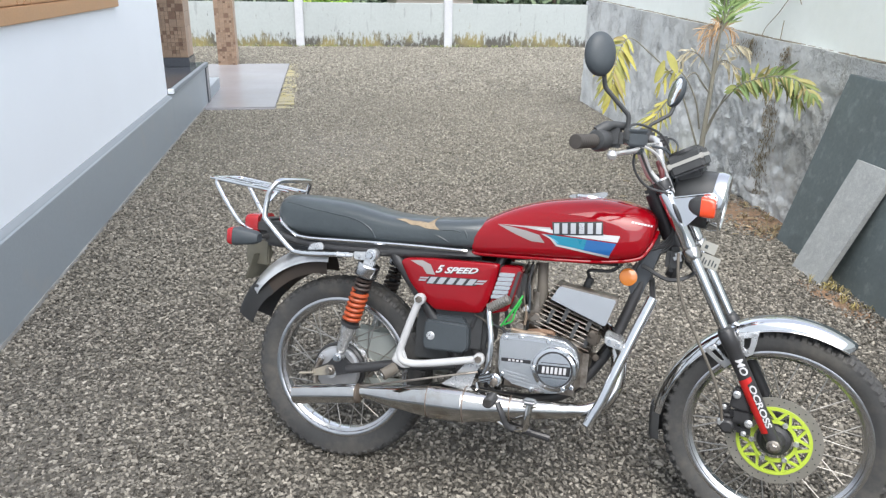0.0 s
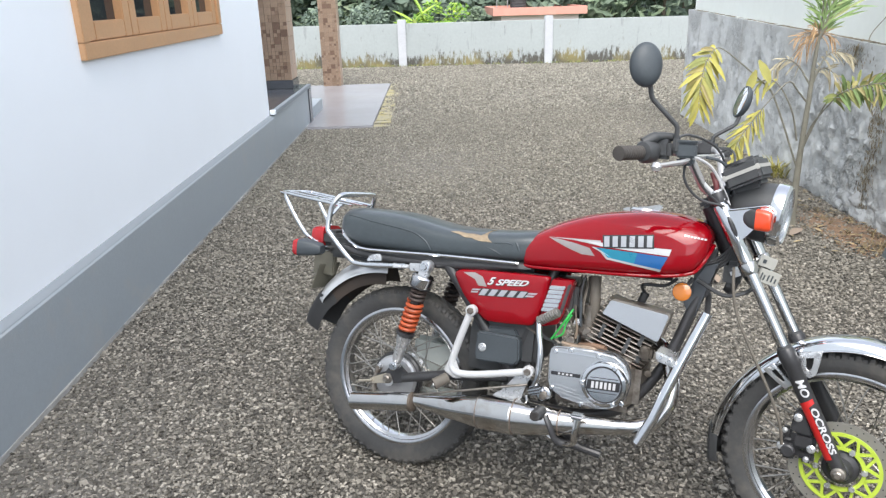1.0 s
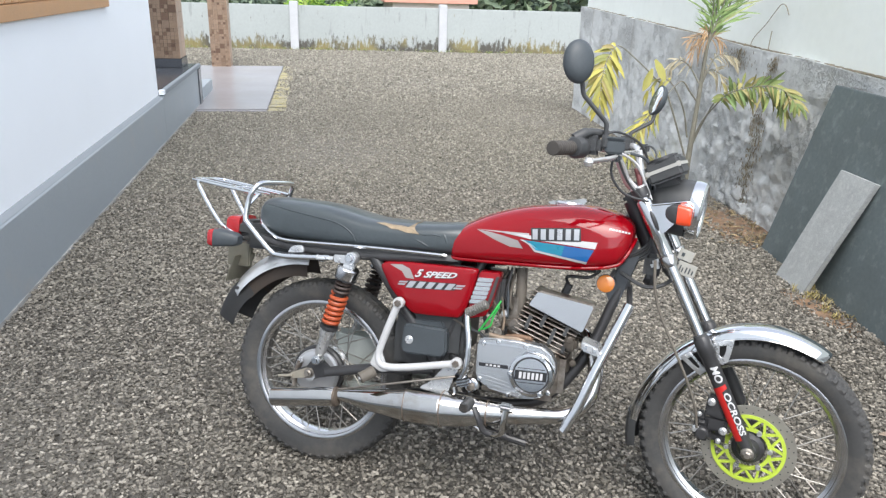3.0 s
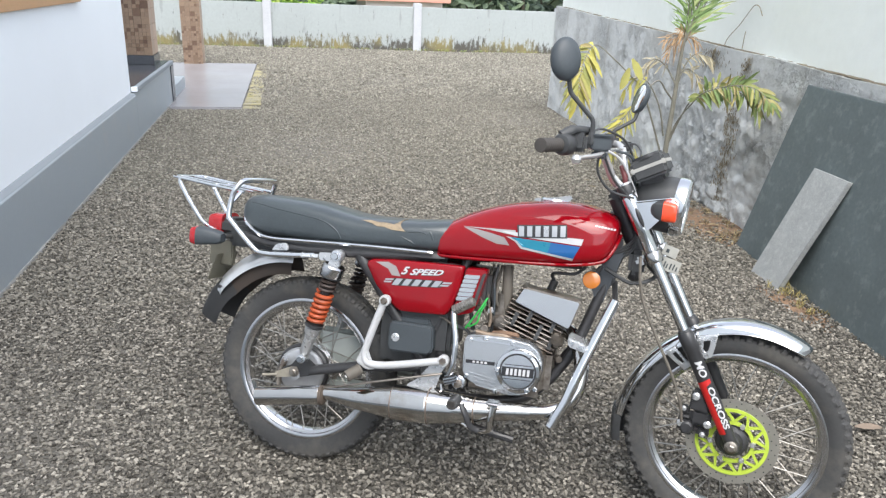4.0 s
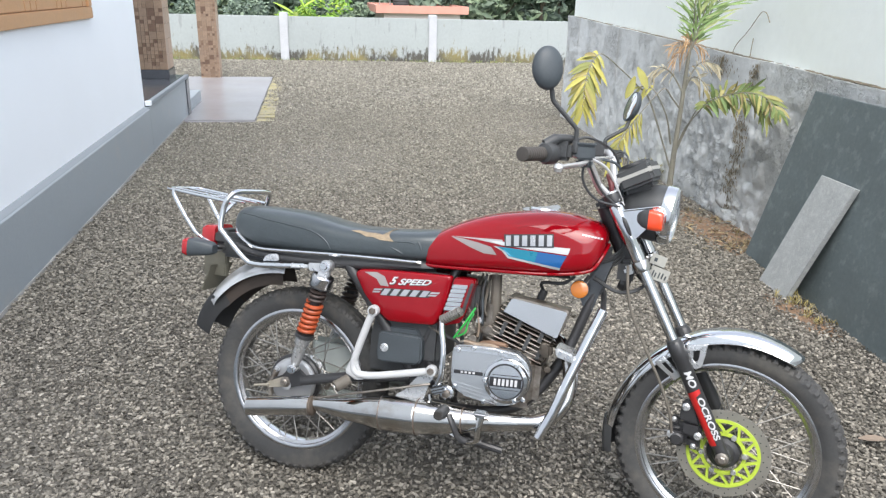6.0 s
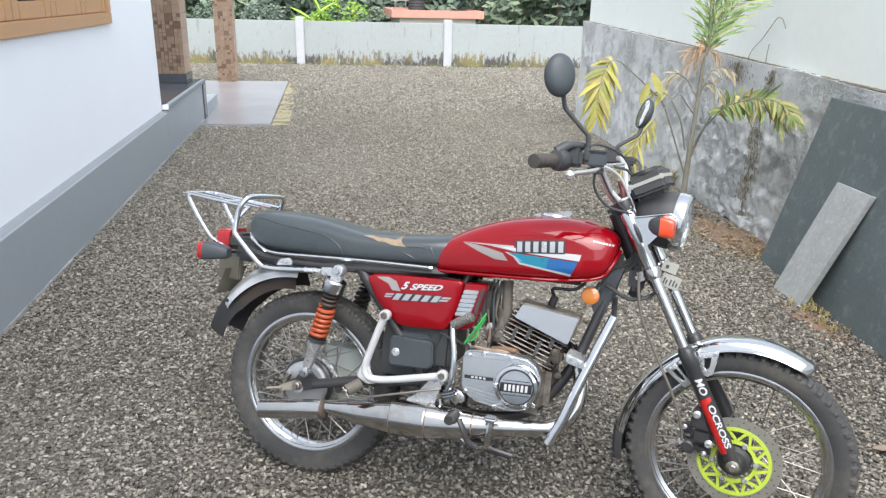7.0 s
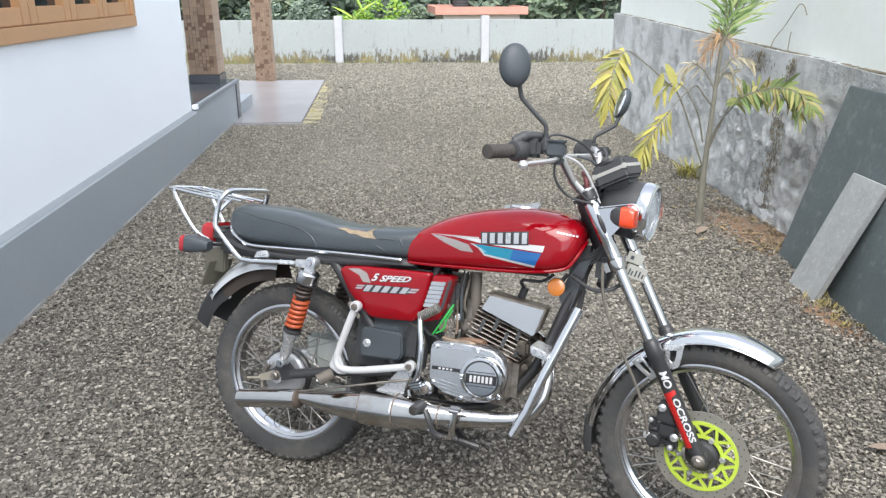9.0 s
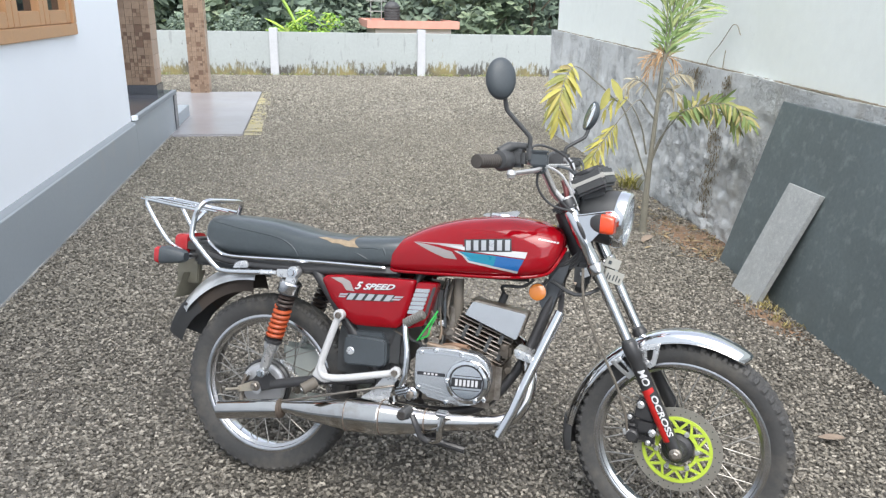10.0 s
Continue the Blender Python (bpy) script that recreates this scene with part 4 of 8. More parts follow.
frond(palm, [(0.01, 0.0, 0.46), (0.064, -0.032, 0.669), (0.093, -0.117, 0.822), (0.178, -0.23, 0.906), (0.251, -0.376, 0.883), (0.281, -0.52, 0.82)], 24, 0.12, 0.018, LEAF_MIXED, "faded green leaflets", 8, start=0.50, droop=0.05, spread=66)
frond(palm, [(0.03, 0, 0.93), (0.10, 0.03, 1.04), (0.164, 0.04, 1.075), (0.25, 0.04, 1.05)], 10, 0.10, 0.013, LEAF_TAN, "withered tan leaflets", 4, start=0.30, droop=0.05, spread=60)
frond(palm, [(0.03, 0, 0.90), (0.09, 0.05, 0.97), (0.16, 0.06, 0.96), (0.24, 0.06, 0.88)], 9, 0.10, 0.012, LEAF_TAN, "withered tan leaflets", 14, start=0.25, droop=0.05, spread=60)
frond(palm, [(0.02, 0, 0.88), (-0.06, 0.03, 1.00), (-0.143, 0.04, 1.035), (-0.21, 0.04, 0.97)], 10, 0.10, 0.011, LEAF_TAN, "withered tan leaflets", 15, start=0.30, droop=0.05, spread=60)
for k, (dx, dz) in enumerate(((-0.16, 0.0), (-0.13, -0.07), (-0.07, 0.06), (0.06, -0.01))):
    frond(palm, [(0.035, 0, 1.17), (0.035 + dx * 0.5, -0.03, 1.19 + dz * 0.4), (0.035 + dx, -0.05, 1.165 + dz)], 11, 0.085, 0.0065, LEAF_DRY, "shrivelled orange-brown leaflets", 40 + k, start=0.08, droop=0.04, spread=50, rib_r=0.003)
for k, (dx, dy, up) in enumerate(((0.02, -0.05, 0.62), (-0.07, -0.05, 0.56), (0.11, -0.04, 0.50), (0.05, 0.03, 0.60), (0.16, -0.02, 0.36))):
    frond(palm, [(0.04, 0, 1.15), (0.04 + dx * 0.35, dy * 0.4, 1.16 + up * 0.4), (0.04 + dx * 0.8, dy * 0.8, 1.16 + up * 0.78), (0.04 + dx * 1.35, dy * 1.2, 1.16 + up)], 26, 0.23, 0.0125, LEAF, "fresh green leaflets", 20 + k, start=0.07, droop=0.025, spread=44, rib_r=0.005)
for k, (x, z, dx) in enumerate(((-0.355, 1.05, 0.075), (-0.365, 0.995, -0.055))):
    bm = blank()
    leaflet(bm, (x, -0.10, z), (x + dx, -0.12, z - 0.135), 0.058, 0.0, face=Vector((0.2, -1, 0.2)))
    part("leaf", bm, LEAF_YELLOW, palm, "single yellow leaf", sharp=180)
# bare twigs rising from the wall ledge
def twig(points, radius, label):
    at = RM @ Vector(points[0])
    o = root("dry_twig", pose(*at), label, "twig")
    bm = blank()
    tube(bm, curve_through([RM @ Vector(p) - at for p in points], 6), radius, 6)
    part("stalk", bm, mat("dry_stalk", (0.27, 0.23, 0.15), rough=0.85, var=0.2, scale=30), o)


twig([(1.679, 0.02, 1.034), (1.67, 0.03, 1.146), (1.543, 0.035, 1.253), (1.447, 0.035, 1.343), (1.386, 0.03, 1.383), (1.33, 0.03, 1.375), (1.279, 0.03, 1.323)], 0.0027, "long thin dry twig arching over the wall ledge")
twig([(1.452, 0.03, 1.09), (1.449, 0.03, 1.175), (1.444, 0.03, 1.218)], 0.0028, "short bare dry twig on the wall ledge")
twig([(1.77, -0.004, 1.004), (1.754, -0.008, 1.038), (1.739, -0.008, 1.072), (1.733, 0.02, 1.114)], 0.005, "pale dry twig leaning on the wall")

# stained creeper strip and weeds at the foot of the wall
TUFT = Vector((2.90, 5.62, 0))


def weeds(name, spots, label, material, height, seed, blades=7, blade=0.0):
    rng = random.Random(seed)
    bm = blank()
    for x, y in spots:
        for k in range(blades):
            a = rng.uniform(0, math.tau)
            L = height * rng.uniform(0.5, 1.2)
            leaflet(bm, (x + rng.uniform(-0.02, 0.02), y + rng.uniform(-0.02, 0.02), -0.005), (x + math.cos(a) * L * 0.6, y + math.sin(a) * L * 0.6, L), blade or 0.003 + height * 0.022, L * 0.4)
    return thing(name, bm, material, label, "weeds", kind="stuff", sharp=180)


bm = blank()                                  # dead creeper clinging to the wall below the ledge
rng = random.Random(44)
for s0, z0, z1, wide, count in ((1.36, 0.10, 0.74, 0.050, 560), (1.42, 0.55, 0.92, 0.016, 90), (1.275, 0.89, 1.08, 0.03, 150), (1.74, 0.96, 1.085, 0.09, 150)):
    for k in range(count):
        z = rng.uniform(z0, z1)
        p = RM @ Vector((s0 + 0.03 * math.sin(z * 9) + rng.gauss(0, wide), -0.016, z))
        a = rng.uniform(-0.9, 0.9)
        L = rng.uniform(0.012, 0.035)
        leaflet(bm, p, p + Vector((0.3 * math.sin(a) * L, math.sin(a) * L, -math.cos(a) * L)), rng.uniform(0.004, 0.011), 0.0, 0.5, face=Vector((-1, 0.2, 0.1)))
thing("dead_creeper", bm, mat("dead_creeper_brown", (0.26, 0.215, 0.14), rough=0.9, var=0.25, scale=25, per="island", per_range=(0.5, 1.4)), "withered brown creeper clinging to the grey wall", "creeper", kind="stuff", sharp=180)
rng = random.Random(31)
weeds("weeds", [(right_wall_x(y) - rng.uniform(0.03, 0.25), y) for y in [rng.uniform(3.8, 4.7) for k in range(22)]], "dry brown weeds and grass at the foot of the wall", WEED_DRY, 0.06, 1, 9)
weeds("weeds", [(2.50 + rng.uniform(-0.06, 0.08), rng.uniform(2.75, 3.15)) for k in range(26)], "thin yellow-green grass under the leaning stones", mat("straw_grass", (0.36, 0.30, 0.12), rough=0.8, var=0.2, scale=30, per="island", per_range=(0.5, 1.3)), 0.055, 2, 8)
weeds("weeds", [(x, back_wall_y(x) - rng.uniform(0.03, 0.22)) for x in [rng.uniform(-4.5, 5.4) for k in range(260)]], "low weeds along the back wall", LEAF_MIXED, 0.09, 3, 6)
weeds("weeds", [(TUFT.x + rng.uniform(-0.07, 0.07), TUFT.y + rng.uniform(-0.08, 0.08)) for k in range(9)], "small yellow-green grass tuft behind the palm", LEAF_YELLOW, 0.22, 4, 10, 0.008)


bm = blank()
rng = random.Random(9)
for k in range(150):
    a = rng.uniform(0, math.tau)
    L = rng.uniform(0.02, 0.07)
    y = rng.uniform(3.8, 5.3)
    x = right_wall_x(y) - abs(rng.gauss(0.0, 0.30)) - 0.04
    z = rng.uniform(0.012, 0.024)
    leaflet(bm, (x, y, z), (x + math.cos(a) * L, y + math.sin(a) * L, z + rng.uniform(-0.004, 0.008)), L * rng.uniform(0.12, 0.35), 0.0, 0.3)
thing("leaf_litter", bm, WEED_DRY, "scattered dry brown leaflets on the ground under the palm", "leaf litter", kind="stuff", sharp=180)


def fallen_leaf(x, y, size, turn, label):
    bm = blank()
    leaflet(bm, (0, 0, 0), (size, 0, 0.01), size * 0.5, -0.01, 0.35)
    o = thing("fallen_leaf", bm, mat("fallen_leaf_tan", (0.25, 0.195, 0.15), rough=0.8, var=0.15, scale=30), label, "leaf", sharp=180)
    o.matrix_world = pose(x, y, 0.016, 0, 0, turn)


fallen_leaf(2.33, 4.16, 0.12, 35, "curled pale dry leaf lying on gravel")
fallen_leaf(1.965, 1.905, 0.085, -34, "curled pale dry leaf lying on gravel")
fallen_leaf(1.62, 3.45, 0.07, 80, "curled pale dry leaf lying on gravel")


# ---- beyond the back wall ----
def leaf_cloud(bm, centre, radius, n, size, rng, squash=0.8):
    cx, cy, cz = centre
    for k in range(n):
        a, h = rng.uniform(0, math.tau), rng.uniform(-0.75, 1)
        q = (1 - h * h) ** 0.5
        r = radius * rng.uniform(0.72, 1.05)
        p = Vector((cx + r * q * math.cos(a), cy + r * q * math.sin(a), cz + r * h * squash))
        u = Vector((rng.uniform(-1, 1), rng.uniform(-1, 1), rng.uniform(-0.6, 0.6))).normalized()
        w = u.orthogonal().normalized() * size * rng.uniform(0.3, 0.55)
        u = u * size * rng.uniform(0.6, 1.2)
        v = [bm.verts.new(p - u), bm.verts.new(p + w), bm.verts.new(p + u), bm.verts.new(p - w)]
        bm.faces.new(v)


def tree(x, y, height, spread, seed, material, label, name="tree", leaf=0.28, n=90, clumps=16, low=0.25):
    rng = random.Random(seed)
    z0 = land(x, y)
    o = root(name, pose(x, y, z0), label, name, "trees on the hillside" if name == "tree" else "")
    bm = blank()
    top = Vector((rng.uniform(-0.4, 0.4), rng.uniform(-0.4, 0.4), height * 0.72))
    tube(bm, curve_through([(0, 0, -0.3), (top.x * 0.3, top.y * 0.2, height * 0.35), tuple(top)], 4), [0.035 * height * 0.5 * (1 - 0.075 * i) for i in range(9)], 7)
    for k in range(5):
        a = rng.uniform(0, math.tau)
        b = Vector((top.x * 0.4, top.y * 0.4, height * rng.uniform(0.3, 0.6)))
        tube(bm, [b, b + Vector((math.cos(a) * spread * 0.6, math.sin(a) * spread * 0.6, height * 0.2))], [0.009 * height, 0.003 * height], 5)
    part("trunk", bm, TRUNK_FAR, o)
    bm = blank()
    for k in range(clumps):
        a, f = rng.uniform(0, math.tau), rng.random() ** 0.5
        h = height * rng.uniform(low, 1.0)
        wide = spread * (1.0 - 0.55 * max(0, h / height - 0.45))
        leaf_cloud(bm, (math.cos(a) * wide * f * 0.75, math.sin(a) * wide * f * 0.75, h), spread * rng.uniform(0.28, 0.5), n, leaf, rng)
    part("crown", bm, material, o, sharp=180)


rng = random.Random(77)
SHADES = [FOREST, mat("forest_leaves_pale", (0.06, 0.1, 0.05), rough=0.6, var=0.2, scale=0.25, per="island",
          ramp=[(0.0, (0.065, 0.095, 0.060)), (0.5, (0.125, 0.175, 0.105)), (1.0, (0.22, 0.27, 0.165))])]
k = 0
for row, (y, count, hgt) in enumerate(((47, 15, 7.0), (58, 16, 9.5), (72, 15, 13.0), (90, 13, 17.0))):
    for i in range(count):
        x = -0.42 * y + (0.92 * y) * (i + rng.uniform(0.15, 0.85)) / count
        tree(x, y + rng.uniform(-4, 4), hgt * rng.uniform(0.8, 1.25), hgt * rng.uniform(0.32, 0.48), 100 + k, SHADES[k % 5 == 0], "dark green leafy tree on the wooded hillside", leaf=0.22 + 0.0035 * y, n=70, clumps=17)
        k += 1
for i, (x, y, h, s) in enumerate(((0.6, 27.5, 2.55, 1.1), (-0.35, 27.0, 2.2, 0.9), (1.9, 30.5, 2.9, 1.1), (-2.2, 29, 2.6, 1.0), (-3.9, 30, 2.9, 1.2))):
    tree(x, y, h, s, 300 + i, BUSH if i in (0, 1) else SHADES[1] if i == 2 else FOREST, "bright yellow-green bushy shrub behind the boundary wall" if i < 2 else "green leafy shrub behind the boundary wall", "shrub", leaf=0.10, n=110, clumps=16, low=0.15)
banana = root("banana_plant", pose(-0.45, 26.0, land(0, 26)), "banana plant with one broad bright leaf behind the wall", "plant")
bm = blank()
tube(bm, curve_through([(0.25, 0, 0), (0.2, 0, 1.2), (0.05, 0, 2.0)], 5), 0.07, 8)
part("stem", bm, mat("banana_stem", (0.28, 0.36, 0.08), rough=0.5), banana)
bm = blank()
for a, b, w in (((0.42, 0, 1.95), (-0.28, 0.1, 3.25), 0.50), ((0.1, 0, 2.0), (0.9, 0.3, 2.5), 0.3), ((0.05, 0, 1.9), (-0.7, 0.4, 2.3), 0.28)):
    leaflet(bm, a, b, w, 0.0, 0.3)
part("leaves", bm, mat("banana_leaf", (0.34, 0.50, 0.06), rough=0.45, var=0.1), banana, sharp=180)

# neighbouring flat-roofed house lower down the slope
nh = root("neighbour_house", pose(0, 40, 0), "distant flat-roofed house with a faded red parapet", "house")
bm = blank()
box(bm, (3.9, 0.3, -4.0), (8.0, 6.0, 0.22))
part("wall", bm, mat("pinkish_plaster", (0.60, 0.52, 0.50), rough=0.85, var=0.06), nh)
bm = blank()
box(bm, (3.45, 0, 0.22), (8.4, 0.16, 0.62), 0.01)
box(bm, (3.45, 6.2, 0.22), (8.4, 6.36, 0.62), 0.01)
box(bm, (3.45, 0.162, 0.22), (3.61, 6.198, 0.62), 0.01)
box(bm, (8.24, 0.162, 0.22), (8.4, 6.198, 0.62), 0.01)
part("parapet", bm, ROOF_RED, nh, "faded red painted parapet")
bm = blank()
box(bm, (3.612, 0.162, 0.222), (8.238, 6.198, 0.30))
part("roof", bm, mat("weathered_roof", (0.42, 0.25, 0.20), rough=0.9, var=0.15, scale=1.5), nh)
tank_o = root("water_tank", pose(5.1, 43.0, 0.30), "black ribbed plastic water tank standing on the roof", "water tank")
bm = blank()
prof = [(0.0, 0.0), (0.44, 0.0)]
for i in range(7):
    prof += [(0.46, 0.03 + 0.15 * i), (0.46, 0.10 + 0.15 * i), (0.43, 0.12 + 0.15 * i), (0.43, 0.16 + 0.15 * i)]
lathe(bm, prof + [(0.30, 1.22), (0.16, 1.28), (0.16, 1.34), (0.0, 1.35)], axis=(0, 0, 1), seg=32)
part("body", bm, BLACK_PLASTIC, tank_o)
frame_o = root("pipe_frame", pose(4.25, 43.0, 0.30), "thin metal pipe frame on the roof beside the tank", "pipe frame")
bm = blank()
for x in (-0.35, 0.25):
    tube(bm, [(x, 0, 0), (x, 0, 1.9)], 0.025, 6)
for z in (0.75, 1.3):
    tube(bm, [(-0.6, 0, z), (0.55, 0, z)], 0.022, 6)
part("pipes", bm, mat("grey_pipe", (0.35, 0.36, 0.36), rough=0.5, metal=0.6), frame_o)

# ---- motorcycle ----
# Own axes: x ahead, y to its left, z up from the rear tyre's foot; it leans to its left on the side stand, steering turned right.
BIKE = pose(-0.0098, 2.0657, -0.0078, 0, 0, -26.0) @ pose(0, 0, 0, -15.0, 0, 0)
bike = root("motorcycle", BIKE, "red and chrome motorcycle with torn black seat on its side stand", "motorcycle")
RAKE = radians(27.5)
PIVOT = Vector((0.93, 0, 0.93))
STEER = Matrix.Translation(PIVOT) @ Matrix.Rotation(radians(-10), 4, Vector((-math.sin(RAKE), 0, math.cos(RAKE)))) @ Matrix.Translation(-PIVOT)
FRONT, REAR = Vector((1.316, 0, 0.318)), Vector((0.025, 0, 0.296))
FORK_T, FORK_B = Vector((0.966, 0, 0.954)), Vector((1.316, 0, 0.322))      # line of the fork legs
FORK_D = (FORK_T - FORK_B).normalized()
from mathutils.bvhtree import BVHTree


def fpart(name, bm, material, parent, label="", sharp=35):
    """A part of the steered front end."""
    bmesh.ops.transform(bm, matrix=STEER, verts=bm.verts)
    return part(name, bm, material, parent, label, sharp)


def V(x, w, z):
    """A place on the bike, w metres to its right."""
    return Vector((x, -w, z))


def helix(bm, a, b, radius, wire, turns, seg=6, per=14):
    a, b = Vector(a), Vector(b)
    d = (b - a).normalized()
    u = d.orthogonal().normalized()
    v = d.cross(u)
    n = int(turns * per)
    return tube(bm, [a.lerp(b, i / n) + radius * (math.cos(i * math.tau / per) * u + math.sin(i * math.tau / per) * v) for i in range(n + 1)], wire, seg)


def bent(pts, r=0.009, n=4):
    """A line of straight runs with short rounded bends."""
    out = [pts[0]]
    for a, b, c in zip(pts, pts[1:], pts[2:]):
        p0 = b + (a - b).normalized() * min(r, (a - b).length * 0.45)
        p1 = b + (c - b).normalized() * min(r, (c - b).length * 0.45)
        out += [p0 * (1 - k / n) ** 2 + b * 2 * (k / n) * (1 - k / n) + p1 * (k / n) ** 2 for k in range(n + 1)]
    return out + [pts[-1]]


def cyl(bm, a, b, r, seg=20, bevel=0.0015):
    a, b = Vector(a), Vector(b)
    L = (b - a).length
    e = min(bevel, r * 0.4)
    return lathe(bm, [(r - e, 0), (r, e), (r, L - e), (r - e, L)], a, b - a, seg)


def bolt(bm, p, axis, r=0.007, h=0.006):
    return lathe(bm, [(r, -0.002), (r, h * 0.7), (r * 0.85, h), (0, h)], p, axis, 6)


def flat_on(tree_, poly, off=0.0012, cuts=2):
    """An outline (x, z) laid onto a surface seen from the bike's right."""
    t = bmesh.new()
    t.faces.new([t.verts.new((x, 0, z)) for x, z in poly])
    bmesh.ops.triangulate(t, faces=t.faces[:])
    for k in range(cuts):
        bmesh.ops.subdivide_edges(t, edges=t.edges[:], cuts=1, use_grid_fill=True)
    lay(t, tree_, off)
    return t


def lay(t, tree_, off):
    for v in t.verts:
        hit, nrm, _, _ = tree_.ray_cast(Vector((v.co.x, -0.5, v.co.z)), Vector((0, 1, 0)))
        if hit is None:
            near, nrm, _, _ = tree_.find_nearest(Vector((v.co.x, -0.2, v.co.z)))
            hit = near
        v.co = hit + nrm * (off if nrm.y < 0 else -off)


def word(body, quad, tree_, off, bold=0.020, lean=0.12):
    """Letters filling the quad (x, z): top left, top right, bottom right, bottom left."""
    cu = bpy.data.curves.new("word", "FONT")
    cu.body = body
    cu.offset = bold
    cu.shear = lean
    ob = bpy.data.objects.new("word", cu)
    scene.collection.objects.link(ob)
    me = bpy.data.meshes.new_from_object(ob.evaluated_get(bpy.context.evaluated_depsgraph_get()))
    t = bmesh.new()
    t.from_mesh(me)
    bpy.data.objects.remove(ob)
    bpy.data.curves.remove(cu)
    bpy.data.meshes.remove(me)
    bmesh.ops.triangulate(t, faces=t.faces[:])
    for k in range(3):
        long_ = [e for e in t.edges if e.calc_length() > 0.16]
        if long_:
            bmesh.ops.subdivide_edges(t, edges=long_, cuts=1)
    bmesh.ops.triangulate(t, faces=t.faces[:])
    xs_, ys_ = [v.co.x for v in t.verts], [v.co.y for v in t.verts]
    x0, x1, y0, y1 = min(xs_), max(xs_), min(ys_), max(ys_)
    tl, tr, br, bl = (Vector((q[0], 0, q[1])) for q in quad)
    for v in t.verts:
        a, b = (v.co.x - x0) / (x1 - x0), (v.co.y - y0) / (y1 - y0)
        v.co = bl.lerp(br, a).lerp(tl.lerp(tr, a), b)
    if tree_ is not None:
        lay(t, tree_, off)
    return t


def bars(quad, n, tree_, off, fill=0.62, slant=0.15, mid=False, only=None):
    """Plain slanted blocks in place of a maker's name."""
    t = bmesh.new()
    tl, tr, br, bl = (Vector((q[0], 0, q[1])) for q in quad)
    for k in range(n) if only is None else (only,):
        a0, a1 = (k + 0.5 - fill / 2) / n, (k + 0.5 + fill / 2) / n
        for b0, b1 in (((0.1, 0.42), (0.58, 0.9)) if mid else ((0.1, 0.9),)):
            q = []
            for a, b in ((a0, b0), (a1, b0), (a1, b1), (a0, b1)):
                a += slant * (b - 0.5) / n
                q.append(t.verts.new(bl.lerp(br, a).lerp(tl.lerp(tr, a), b)))
            t.faces.new(q)
    bmesh.ops.subdivide_edges(t, edges=t.edges[:], cuts=1, use_grid_fill=True)
    if tree_ is not None:
        lay(t, tree_, off)
    return t


def blocks(name, material, parent, label, flat_y, quad, n, tree_, off, fill=0.62, slant=0.15):
    """A row of plain blocks, each a part of its own."""
    for k in range(n):
        t = bars(quad, n, tree_, off, fill, slant, False, k)
        if tree_ is None:
            for v in t.verts:
                v.co.y = flat_y
        part(name, t, material, parent, label, sharp=180)


# -- wheels --
def tyre_mesh(rim_r, outer, half, knobs, block):
    """One closed skin: smooth sidewalls and four staggered rows of raised tread blocks."""
    bm = blank()
    h = outer - rim_r
    side = [(rim_r - 0.006, 0.62), (rim_r + 0.10 * h, 0.82), (rim_r + 0.40 * h, 1.0), (rim_r + 0.66 * h, 0.97)]
    tread = [(outer - 0.026, 0.96, 0), (outer - 0.0215, 0.93, 1), (outer - 0.0135, 0.82, 1), (outer - 0.0085, 0.56, 1), (outer - 0.0070, 0.48, 0), (outer - 0.0055, 0.40, 2), (outer - 0.0045, 0.10, 2)]
    prof = [(r, -w, 0) for r, w in side] + [(r, -w, k) for r, w, k in tread] + [(outer - 0.0050, 0, 0)] + [(r, w, k and k + 2) for r, w, k in tread[::-1]] + [(r, w, 0) for r, w in side[::-1]]
    seg = knobs * 6
    rings = []
    for r, w, k in prof:
        ring = []
        for i in range(seg):
            phase = (i + (3 if k in (2, 3) else 0)) % 6
            lift = (block if k else 0.0) if phase < 3 else 0.0
            a = i * math.tau / seg
            ring.append(bm.verts.new((math.sin(a) * (r + lift), w * half * (1.09 if lift and k in (1, 3) else 1.0), math.cos(a) * (r + lift))))
        rings.append(ring)
    n = len(rings)
    for q in range(n):
        a, b = rings[q], rings[(q + 1) % n]
        for i in range(seg):
            bm.faces.new((a[i], a[(i + 1) % seg], b[(i + 1) % seg], b[i]))
    return bm


